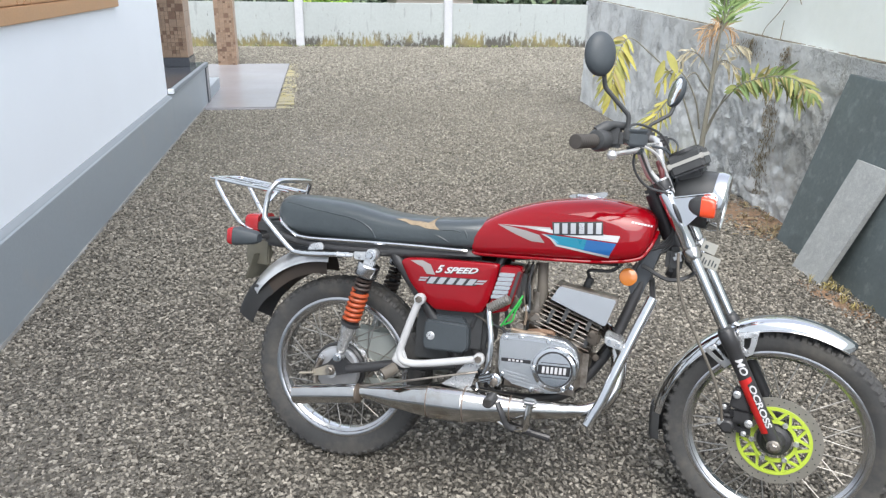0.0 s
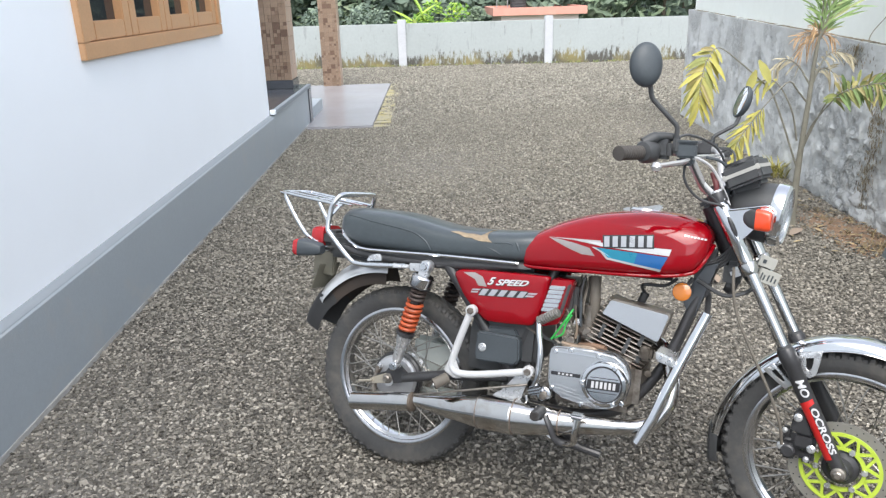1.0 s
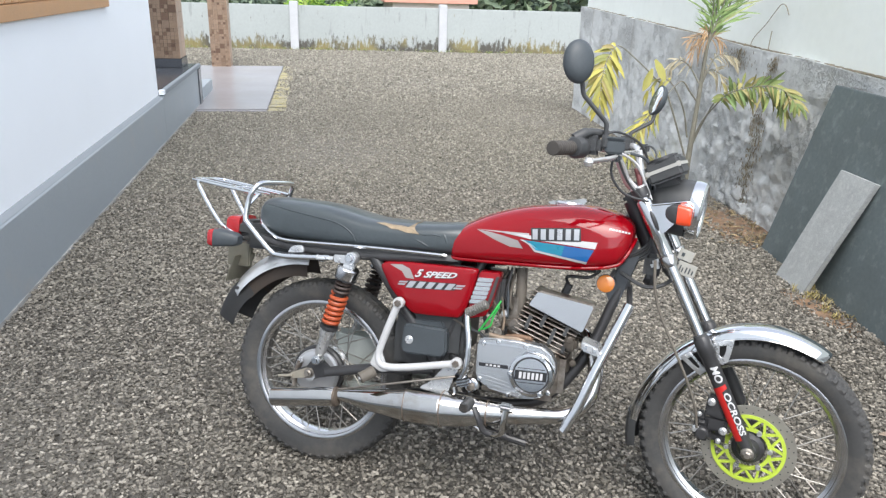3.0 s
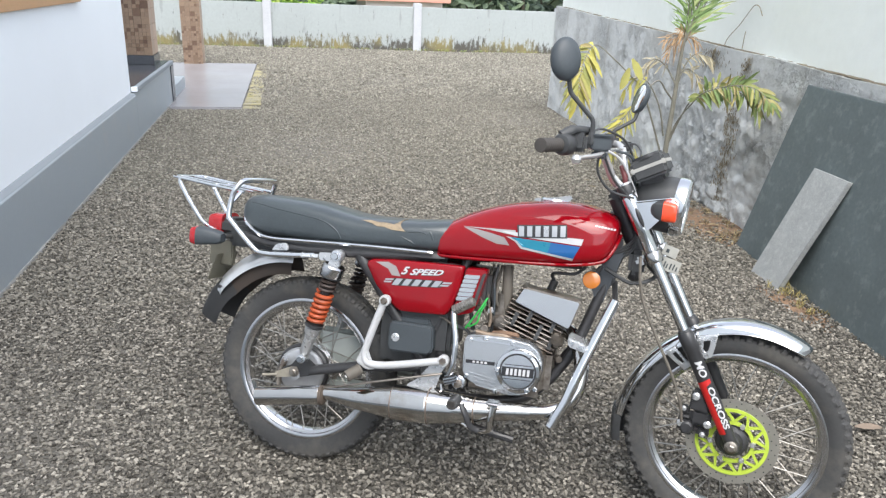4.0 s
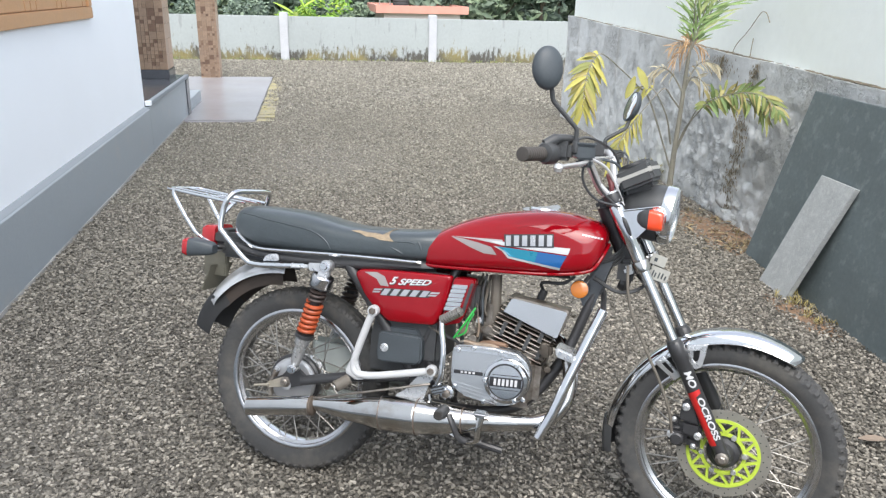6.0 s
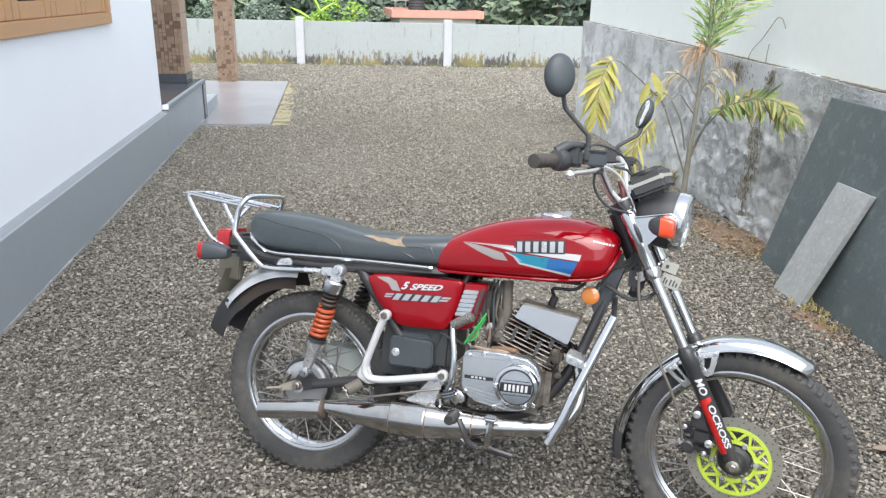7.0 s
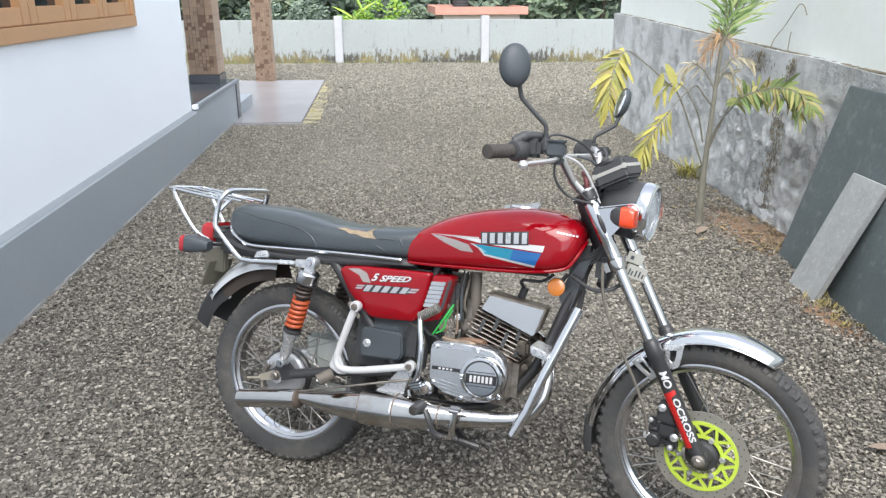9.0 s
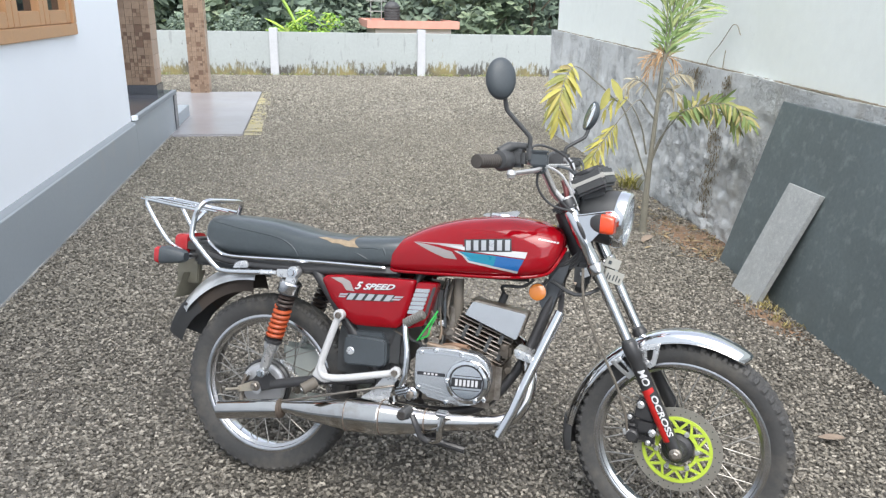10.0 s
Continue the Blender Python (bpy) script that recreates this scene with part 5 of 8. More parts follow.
def wheel(name, centre, rim_r, outer, half, hub_bm, hub_mat, flange, flange_w, hub_label, front):
    m_ = Matrix.Translation(centre)
    if front:
        m_ = STEER @ m_
    bmesh.ops.transform(hub_bm, matrix=m_, verts=hub_bm.verts)
    hub = part(name, hub_bm, hub_mat, bike, hub_label)
    bm = tyre_mesh(rim_r, outer, half, 58 if front else 60, 0.0068 if front else 0.0026)
    bmesh.ops.transform(bm, matrix=m_, verts=bm.verts)
    part("tyre", bm, RUBBER, hub, "dusty black rubber tyre with block tread", 30)
    bm = blank()
    w = half * 0.74
    near = [(rim_r + 0.002, w * 0.80), (rim_r + 0.003, w * 0.97), (rim_r, w * 1.02), (rim_r - 0.010, w * 1.00), (rim_r - 0.0135, w * 0.93), (rim_r - 0.0145, w * 0.72), (rim_r - 0.023, w * 0.52)]
    prof = near + [(rim_r - 0.027, 0)] + [(r, -y_) for r, y_ in near[::-1]] + [(rim_r - 0.012, -w * 0.5), (rim_r - 0.016, 0), (rim_r - 0.012, w * 0.5)]
    lathe(bm, prof, seg=80, closed=True)
    bmesh.ops.transform(bm, matrix=m_, verts=bm.verts)
    part("rim", bm, RIM_STEEL, hub, "chromed steel rim with light wear")
    bm = blank()
    cyl(bm, (0, 0, 0), (0, 0, 1), 1.0, 6, 0.0)
    sp = finish("spoke", bm, SPOKE_STEEL)
    for k in range(36):
        side = -1 if k % 2 else 1
        a = k * math.tau / 36
        lead = radians(58) * (1 if (k // 2) % 2 else -1)
        p = Vector((math.sin(a + lead) * flange, side * flange_w, math.cos(a + lead) * flange))
        q = Vector((math.sin(a) * (rim_r - 0.022), side * 0.006, math.cos(a) * (rim_r - 0.022)))
        o = new("spoke", sp)
        o.parent = hub
        d_ = q - p
        o.matrix_basis = m_ @ Matrix.Translation(p) @ d_.to_track_quat("Z", "Y").to_matrix().to_4x4() @ Matrix.Diagonal((0.0019, 0.0019, d_.length, 1))
    return hub, m_


bm = blank()
lathe(bm, [(0.016, -0.105), (0.016, -0.062), (0.052, -0.058), (0.070, -0.050), (0.078, -0.034), (0.080, -0.028), (0.062, -0.024), (0.050, 0.0), (0.062, 0.024), (0.072, 0.028), (0.070, 0.05), (0.016, 0.055), (0.016, 0.10)], seg=40)
rear_wheel, _ = wheel("rear_wheel", REAR, 0.226, 0.297, 0.045, bm, ALLOY, 0.068, 0.026, "silver drum hub", False)
bm = blank()
lathe(bm, [(0.079, -0.020), (0.0855, -0.030), (0.0855, -0.044), (0.080, -0.048), (0.074, -0.048)], REAR, (0, 1, 0), 48)
part("hub_flange", bm, BLACK_PAINT, rear_wheel, "dark hub flange")
bm = blank()
lathe(bm, [(0.074, -0.040), (0.076, -0.058), (0.070, -0.066), (0.046, -0.071), (0.040, -0.069), (0.018, -0.074), (0.0, -0.074)], REAR, (0, 1, 0), 48)
part("brake_plate", bm, SILVER_PAINT, rear_wheel, "grey aluminium brake plate")
bm = blank()
tube(bm, [V(-0.020, 0.086, 0.333), V(-0.032, 0.092, 0.290), V(-0.030, 0.096, 0.252)], [0.011, 0.009, 0.008], 10, flat=0.55)
part("brake_arm", bm, DULL_ALLOY, rear_wheel, "dull steel brake arm")
for x, z in ((-0.022, 0.333), (0.037, 0.346)):
    bm = blank()
    bolt(bm, V(x, 0.082, z), (0, -1, 0), 0.0095, 0.010)
    part("plate_bolt", bm, ALLOY, rear_wheel, "bright bolt")
bm = blank()
lathe(bm, [(0.040, 0.052), (0.082, 0.054), (0.086, 0.058), (0.082, 0.062), (0.040, 0.064)], REAR, (0, 1, 0), 40)
part("sprocket", bm, DULL_ALLOY, rear_wheel, "greasy steel sprocket")

bm = blank()
lathe(bm, [(0.012, -0.085), (0.022, -0.080), (0.030, -0.062), (0.042, -0.056), (0.044, -0.046), (0.030, -0.040), (0.024, 0.0), (0.030, 0.036), (0.046, 0.038), (0.046, 0.046), (0.026, 0.052), (0.012, 0.080)], seg=36)
front_wheel, FWM = wheel("front_wheel", FRONT, 0.238, 0.297, 0.040, bm, BLACK_PAINT, 0.044, 0.040, "black hub", True)
# brake disc: drilled steel ring on a neon carrier with crossing arms
bm = blank()
lathe(bm, [(0.092, -0.056), (0.120, -0.056), (0.120, -0.060), (0.092, -0.060)], seg=72, closed=True)
bmesh.ops.transform(bm, matrix=FWM, verts=bm.verts)
disc = part("brake_disc", bm, DISC_STEEL, front_wheel, "steel brake disc ring")
bm = blank()
for k in range(24):
    a = k * math.tau / 24
    for r_ in (0.101, 0.112):
        aa = a + (0.10 if r_ > 0.11 else 0)
        lathe(bm, [(0.0019, 0), (0.0, 0.0004)], (math.sin(aa) * r_, -0.0603, math.cos(aa) * r_), (0, -1, 0), 8)
bmesh.ops.transform(bm, matrix=FWM, verts=bm.verts)
part("disc_holes", bm, BLACK_PAINT, front_wheel, "dark drilled holes")
bm = blank()
lathe(bm, [(0.0855, -0.055), (0.0945, -0.055), (0.0945, -0.063), (0.0855, -0.063)], seg=72, closed=True)
bmesh.ops.transform(bm, matrix=FWM, verts=bm.verts)
part("disc_carrier", bm, NEON, front_wheel, "neon yellow-green carrier ring")
bm = blank()
lathe(bm, [(0.050, -0.055), (0.059, -0.055), (0.059, -0.063), (0.050, -0.063)], seg=60, closed=True)
bmesh.ops.transform(bm, matrix=FWM, verts=bm.verts)
part("carrier_hub", bm, NEON, front_wheel, "neon yellow-green inner ring")
for k in range(10):
    a = k * math.tau / 10
    for da in (-0.26, 0.26):
        p = Vector((math.sin(a) * 0.058, -0.0592, math.cos(a) * 0.058))
        q = Vector((math.sin(a + da) * 0.088, -0.0592, math.cos(a + da) * 0.088))
        d_ = (q - p).normalized()
        n_ = d_.cross(Vector((0, 1, 0))) * 0.0034
        t = bmesh.new()
        vs_ = [t.verts.new(v + Vector((0, y_, 0))) for y_ in (0.0036, -0.0034) for v in (p - n_, p + n_, q + n_, q - n_)]
        for f in ((0, 1, 2, 3), (7, 6, 5, 4), (0, 4, 5, 1), (1, 5, 6, 2), (2, 6, 7, 3), (3, 7, 4, 0)):
            t.faces.new([vs_[i] for i in f])
        bmesh.ops.transform(t, matrix=FWM, verts=t.verts)
        part("carrier_arm", t, NEON, front_wheel, "neon yellow-green slanting arm")
for k in range(6):
    bm = blank()
    a = (k + 0.4) * math.tau / 6
    bolt(bm, (math.sin(a) * 0.0545, -0.063, math.cos(a) * 0.0545), (0, -1, 0), 0.0078, 0.008)
    bmesh.ops.transform(bm, matrix=FWM, verts=bm.verts)
    part("disc_bolt", bm, ALLOY, front_wheel, "bright bolt")
bm = blank()
lathe(bm, [(0.0115, -0.10), (0.0115, -0.113), (0.008, -0.116), (0.0, -0.116)], seg=6)
lathe(bm, [(0.017, -0.076), (0.017, -0.104), (0.012, -0.107), (0.0, -0.107)], seg=20)
bmesh.ops.transform(bm, matrix=FWM, verts=bm.verts)
part("axle_nut", bm, DULL_ALLOY, front_wheel, "steel axle nut")

# -- fork --
FORK_W = 0.086
bm = blank()
for s in (FORK_W, -FORK_W):
    o = Vector((0, -s, 0))
    cyl(bm, FORK_B + o + FORK_D * 0.30, FORK_T + o + FORK_D * 0.03, 0.0146, 24)
fork = fpart("fork", bm, CHROME, bike, "chrome fork tubes")
for s in (FORK_W, -FORK_W):
    o = Vector((0, -s, 0))
    bm = blank()
    B_ = FORK_B + o
    lathe(bm, [(0.010, -0.024), (0.015, -0.020), (0.0165, 0.0), (0.0185, 0.05), (0.0198, 0.12), (0.0198, 0.272), (0.0218, 0.276), (0.0222, 0.300), (0.0222, 0.318), (0.019, 0.325), (0.0148, 0.327)], B_, FORK_D, 28)
    sl = fpart("slider", bm, BLACK_PAINT, bike, "black painted lower leg")
    bm = blank()
    lathe(bm, [(0.0150, 0.322), (0.0185, 0.324), (0.0180, 0.331), (0.0150, 0.333)], B_, FORK_D, 24, closed=True)
    fpart("dust_seal", bm, BLACK_PLASTIC, sl, "black rubber dust seal")
    if s > 0:
        # red stripe and lettering wrapped on the outer face
        tree_bm = blank()
        lathe(tree_bm, [(0.0198, 0.0), (0.0198, 0.30)], B_, FORK_D, 40)
        ft = BVHTree.FromBMesh(tree_bm)
        tree_bm.free()
        nx = Vector((FORK_D.z, 0, -FORK_D.x))

        def along(a, b):
            p = B_ + FORK_D * a + nx * b
            return (p.x, p.z)
        bm = flat_on(ft, [along(0.036, -0.0165), along(0.186, -0.0165), along(0.190, 0.0145), along(0.178, 0.0145), along(0.172, 0.0005), along(0.036, 0.0005)], 0.0012, 3)
        fpart("stripe", bm, DECAL_RED, sl, "red stripe")
        bm = word("MO", [along(0.244, 0.0135), along(0.198, 0.0135), along(0.198, -0.004), along(0.244, -0.004)], ft, 0.0022, 0.028)
        fpart("lettering", bm, DECAL_WHITE, sl, "white lettering")
        bm = word("OCROSS", [along(0.168, 0.0150), along(0.048, 0.0150), along(0.048, 0.001), along(0.168, 0.001)], ft, 0.0024, 0.028)
        fpart("lettering", bm, DECAL_WHITE, sl, "white lettering")
for (a, r_, nm, mt, lb) in ((0.020, 0.0215, "top_clamp", BLACK_PAINT, "black upper fork clamp"), (-0.178, 0.0225, "lower_clamp", CHROME_WORN, "bright lower fork clamp")):
    bm = blank()
    c = FORK_T + FORK_D * a
    for s in (FORK_W, -FORK_W):
        o = Vector((0, -s, 0))
        lathe(bm, [(0.0148, -0.015), (r_, -0.015), (r_ + 0.001, -0.012), (r_ + 0.001, 0.012), (r_, 0.015), (0.0148, 0.015)], c + o, FORK_D, 24, closed=True)
    m_ = Matrix.Translation(c) @ Matrix.Rotation(-RAKE, 4, "Y")
    box(bm, (-0.055, -0.07, -0.013), (-0.004, 0.07, 0.013), 0.008, m_)
    fpart(nm, bm, mt, fork, lb)
for s in (FORK_W, -FORK_W):
    bm = blank()
    c = FORK_T + FORK_D * 0.034 + Vector((0, -s, 0))
    lathe(bm, [(0.0150, 0), (0.0165, 0.001), (0.0165, 0.008), (0.012, 0.012), (0, 0.012)], c, FORK_D, 16)
    lathe(bm, [(0.008, 0.010), (0.008, 0.017), (0, 0.018)], c, FORK_D, 6)
    fpart("fork_cap", bm, BLACK_PLASTIC, fork)
    bm = blank()
    lathe(bm, [(0.0235, 0.0), (0.0235, 0.004), (0.019, 0.006), (0.015, 0.006)], FORK_T + FORK_D * 0.034 + Vector((0, -s, 0)), FORK_D, 20)
    fpart("cap_washer", bm, ALLOY, fork, "alloy washer ring")
# chrome headlamp ears: a sleeve on each tube with a triangular plate
for s in (FORK_W, -FORK_W):
    bm = blank()
    o = Vector((0, -s, 0))
    lathe(bm, [(0.0150, -0.165), (0.0180, -0.162), (0.0190, -0.155), (0.0190, -0.110), (0.0205, -0.106), (0.0205, -0.006), (0.0190, 0.0), (0.0150, 0.002)], FORK_T + o, FORK_D, 28)
    y_ = -s - (0.014 if s > 0 else -0.014)
    plate = [(0.980, 0.940), (0.992, 0.9445)] + [(0.992 + 0.084 * i / 6, 0.9445 + 0.0185 * i / 6) for i in range(1, 7)]
    plate += [(1.082 + 0.017 * math.cos(radians(a)), 0.946 + 0.017 * math.sin(radians(a))) for a in (75, 45, 15, -15, -45)]
    plate += [(1.072, 0.925), (1.052, 0.898), (1.034, 0.876), (1.022, 0.868), (1.012, 0.882)]
    prism(bm, plate, y_ - 0.002, y_ + 0.002, 0.0012)
    ear = fpart("lamp_bracket", bm, CHROME, fork, "chrome headlamp ear")
    bm = blank()
    rim_pts = [Vector((x, y_ - (0.002 if s > 0 else -0.002), z)) for x, z in plate[1:14]]
    tube(bm, rim_pts, 0.0032, 8)
    fpart("ear_flange", bm, CHROME, ear, "rolled chrome edge")
    if s > 0:
        bm = blank()
        c = FORK_T + o + FORK_D * -0.062
        t = bmesh.new()
        bmesh.ops.create_uvsphere(t, u_segments=16, v_segments=10, radius=1.0)
        rot_ = FORK_D.to_track_quat("Z", "Y").to_matrix().to_4x4()
        bmesh.ops.transform(t, matrix=Matrix.Translation(c + Vector((0.008, -0.0175, 0.004))) @ rot_ @ Matrix.Diagonal((0.006, 0.006, 0.030, 1)), verts=t.verts)
        merge(bm, t)
        fpart("ear_slot", bm, BLACK_PAINT, ear, "dark slot in the sleeve")
bm = blank()
hd = Vector((-math.sin(RAKE), 0, math.cos(RAKE)))
cyl(bm, PIVOT - hd * 0.15, PIVOT + hd * 0.015, 0.027, 24)
part("steering_head", bm, BLACK_PAINT, bike)

# -- front mudguard --
def guard_rows(centre, rows, crown, bm, thick=0.0018, n=30, square=3.2):
    """A curved mudguard: rows (degrees from straight ahead, radius, half width)."""
    rings = []
    for a, r_, w in smooth_rows(rows, n):
        a = radians(a)
        out, inn = [], []
        for k in range(13):
            f = -1 + 2 * k / 12
            drop = crown * (abs(f) ** square) + (0.012 if abs(f) > 0.99 else 0)
            y_ = f * w
            for lst, t_ in ((out, thick), (inn, 0.0)):
                rr = r_ - drop + t_
                lst.append((centre.x + rr * math.cos(a), y_, centre.z + rr * math.sin(a)))
        rings.append([Vector(p) for p in out + inn[::-1]])
    return loft(bm, rings)


bm = blank()
guard_rows(FRONT, [(60, 0.326, 0.022), (62, 0.327, 0.036), (68, 0.328, 0.047), (84, 0.330, 0.052), (105, 0.325, 0.053), (125, 0.317, 0.053), (150, 0.316, 0.052), (170, 0.322, 0.050), (180, 0.327, 0.049)], 0.016, bm, n=48)
fg = fpart("front_mudguard", bm, CHROME, bike, "chrome front mudguard", 50)
for s in (1, -1):
    bm = blank()
    edge_ = []
    for a, r_, w in smooth_rows([(62, 0.304, 0.037), (68, 0.303, 0.048), (84, 0.303, 0.053), (105, 0.298, 0.054), (125, 0.290, 0.054), (150, 0.289, 0.053), (170, 0.295, 0.051), (180, 0.300, 0.050)], 40):
        edge_.append(Vector((FRONT.x + r_ * math.cos(radians(a)), -s * w, FRONT.z + r_ * math.sin(radians(a)))))
    tube(bm, edge_, 0.0026, 8)
    fpart("rolled_edge", bm, CHROME, fg, "rolled chrome edge")
bm = blank()
guard_rows(FRONT, [(177, 0.330, 0.047), (186, 0.332, 0.047), (195, 0.337, 0.041)], 0.018, bm, 0.003, 10)
fpart("mud_flap", bm, BLACK_PLASTIC, fg, "black rubber flap")


def slotted(bm, outer, hole, y0, y1):
    """A plate (x, z) with one hole through it; both outlines have the same count and start alike."""
    t = bmesh.new()
    n_ = len(outer)
    ring = [[t.verts.new((x, y, z)) for x, z in poly] for poly, y in ((outer, y0), (hole, y0), (hole, y1), (outer, y1))]
    for a, b in zip(ring, ring[1:] + ring[:1]):
        for k in range(n_):
            t.faces.new((a[k], a[(k + 1) % n_], b[(k + 1) % n_], b[k]))
    bmesh.ops.recalc_face_normals(t, faces=t.faces)
    bmesh.ops.bevel(t, geom=t.edges[:], offset=0.0012, segments=1, affect="EDGES", clamp_overlap=True)
    return merge(bm, t)


for s in (1, -1):
    y_ = -0.066 * s
    bm = blank()
    slotted(bm, [(1.190, 0.598), (1.244, 0.612), (1.241, 0.580), (1.236, 0.548), (1.222, 0.536), (1.205, 0.546)], [(1.209, 0.586), (1.226, 0.591), (1.226, 0.576), (1.224, 0.562), (1.217, 0.556), (1.211, 0.562)], y_ - 0.004, y_ + 0.004)
    slotted(bm, [(1.112, 0.536), (1.136, 0.558), (1.160, 0.536), (1.186, 0.512), (1.172, 0.494), (1.142, 0.514)], [(1.132, 0.535), (1.141, 0.543), (1.154, 0.532), (1.167, 0.518), (1.163, 0.513), (1.148, 0.522)], y_ - 0.004, y_ + 0.004)
    prism(bm, [(1.172, 0.505), (1.192, 0.512), (1.222, 0.545), (1.212, 0.560), (1.190, 0.560)], y_ - 0.0035, y_ + 0.0035, 0.001)
    fpart("mudguard_stay", bm, ALLOY, fg, "grey cast alloy stay with slots")
    for x, z in ((1.196, 0.588), (1.236, 0.603), (1.126, 0.540)):
        bm = blank()
        bolt(bm, (x, y_ - 0.004 * s, z), (0, -s, 0), 0.0055, 0.004)
        fpart("stay_rivet", bm, ALLOY, fg)

# -- caliper --
bm = blank()
box(bm, (1.172, -0.088, 0.318), (1.222, -0.040, 0.380), 0.012, None, 3)
box(bm, (1.180, -0.100, 0.324), (1.214, -0.086, 0.372), 0.007)
box(bm, (1.222, -0.086, 0.318), (1.256, -0.050, 0.352), 0.008)
box(bm, (1.200, -0.092, 0.352), (1.258, -0.070, 0.400), 0.010)
prism(bm, [(1.196, 0.398), (1.200, 0.452), (1.214, 0.462), (1.228, 0.452), (1.250, 0.400), (1.240, 0.392)], -0.094, -0.074, 0.005)
lathe(bm, [(0.017, 0.0), (0.017, 0.010), (0.013, 0.014), (0, 0.014)], V(1.197, 0.098, 0.348), (0, -1, 0), 20)
box(bm, (1.174, -0.084, 0.376), (1.200, -0.064, 0.402), 0.006)
cal = fpart("brake_caliper", bm, BLACK_PAINT, bike, "black brake caliper with bright bolts")
for x, w, z, r_ in ((1.211, 0.094, 0.437, 0.0095), (1.249, 0.092, 0.362, 0.0095), (1.180, 0.100, 0.356, 0.0085), (1.240, 0.087, 0.330, 0.0065), (1.184, 0.085, 0.394, 0.006)):
    bm = blank()
    lathe(bm, [(r_ * 1.15, -0.001), (r_ * 1.15, 0.002), (r_, 0.003), (r_, 0.007), (r_ * 0.7, 0.009), (0, 0.009)], V(x, w, z), (0, -1, 0), 12)
    fpart("caliper_bolt", bm, ALLOY, cal)

# -- headlamp, indicators, instruments --
lamp_c = Vector((1.087, 0, 0.935))
ld = Vector((1, 0, -0.10)).normalized()
bm = blank()
lathe(bm, [(0.0, -0.128), (0.035, -0.122), (0.062, -0.100), (0.076, -0.06), (0.079, -0.02), (0.078, 0.0)], lamp_c, ld, 40)
hl = fpart("headlamp", bm, BLACK_PLASTIC, bike, "round black headlamp with chrome rim")
bm = blank()
lathe(bm, [(0.072, -0.004), (0.081, -0.006), (0.083, 0.004), (0.080, 0.022), (0.074, 0.028), (0.070, 0.024), (0.070, 0.006)], lamp_c, ld, 48, closed=True)
fpart("lamp_rim", bm, CHROME, hl, "chrome rim")
bm = blank()
lathe(bm, [(0.0, -0.055), (0.02, -0.050), (0.05, -0.02), (0.068, 0.012), (0.066, 0.013), (0.048, -0.018), (0.018, -0.046), (0.0, -0.05)], lamp_c, ld, 40)
fpart("reflector", bm, CHROME, hl, "bright reflector")
bm = blank()
lathe(bm, [(0.071, 0.012), (0.068, 0.016), (0.05, 0.021), (0.025, 0.024), (0.0, 0.025), (0.0, 0.021), (0.025, 0.020), (0.05, 0.017), (0.066, 0.012)], lamp_c, ld, 40)
o = fpart("lens", bm, GLASS, hl, "clear glass lens")
o.visible_shadow = False


def indicator(bm_body, bm_lens, at, way, size=0.024, length=0.062):
    """A small square indicator: tapered body with its lens at the end of way."""
    way = Vector(way).normalized()
    up = Vector((0, 0, 1)) - way * way.z
    up.normalize()
    side = way.cross(up)
    def ring(h, s, k=16):
        pts_ = []
        for i in range(k):
            a = i * math.tau / k
            c_, s_ = math.cos(a), math.sin(a)
            e = 0.45
            pts_.append(Vector(at) + way * h + up * s * math.copysign(abs(s_) ** e, s_) + side * s * 1.25 * math.copysign(abs(c_) ** e, c_))
        return pts_
    loft(bm_body, [ring(-length * 0.62, size * 0.45), ring(-length * 0.5, size * 0.72), ring(0.0, size), ring(0.002, size)])
    loft(bm_lens, [ring(0.0025, size * 0.99), ring(0.014, size * 0.98), ring(0.022, size * 0.86), ring(0.024, size * 0.5)])


for s in (1, -1):
    body_, lens_, stalk = blank(), blank(), blank()
    at = V(1.071, 0.130 * s, 0.931)

    def lens_ring(h, k_):
        """One ring of the indicator, h along its length."""
        pts_ = []
        for i in range(20):
            c_, s_ = math.cos(i * math.tau / 20), math.sin(i * math.tau / 20)
            pts_.append(Vector((at.x + h, at.y - s * 0.10 * h + 0.028 * k_ * math.copysign(abs(c_) ** 0.45, c_), at.z - 0.06 * h + 0.0265 * k_ * math.copysign(abs(s_) ** 0.45, s_))))
        return pts_
    loft(body_, [lens_ring(h, k_) for h, k_ in ((-0.038, 0.25), (-0.034, 0.52), (-0.024, 0.80), (-0.010, 0.97), (-0.006, 1.0))])
    loft(lens_, [lens_ring(h, k_) for h, k_ in ((-0.0055, 1.0), (0.014, 0.99), (0.026, 0.94), (0.030, 0.84), (0.031, 0.5))])
    tube(stalk, [V(1.046, 0.098 * s, 0.930), V(1.054, 0.110 * s, 0.930), V(1.056, 0.118 * s, 0.930)], [0.009, 0.010, 0.012], 10)
    ind = fpart("front_indicator", body_, BLACK_PLASTIC, bike, "front indicator with black body and orange lens")
    fpart("lens", lens_, ORANGE_LENS, ind, "orange-red lens")
    fpart("stalk", stalk, CHROME, ind, "chrome stalk")
    for r_, h_ in ((0.0125, 0.003), (0.0085, 0.006)):
        bm = blank()
        lathe(bm, [(r_, 0), (r_, h_), (r_ * 0.8, h_ + 0.002), (0, h_ + 0.002)], V(1.082, 0.102 * s, 0.946), (0, -s, 0), 20)
        fpart("lamp_bolt", bm, CHROME, hl, "chrome mounting bolt")

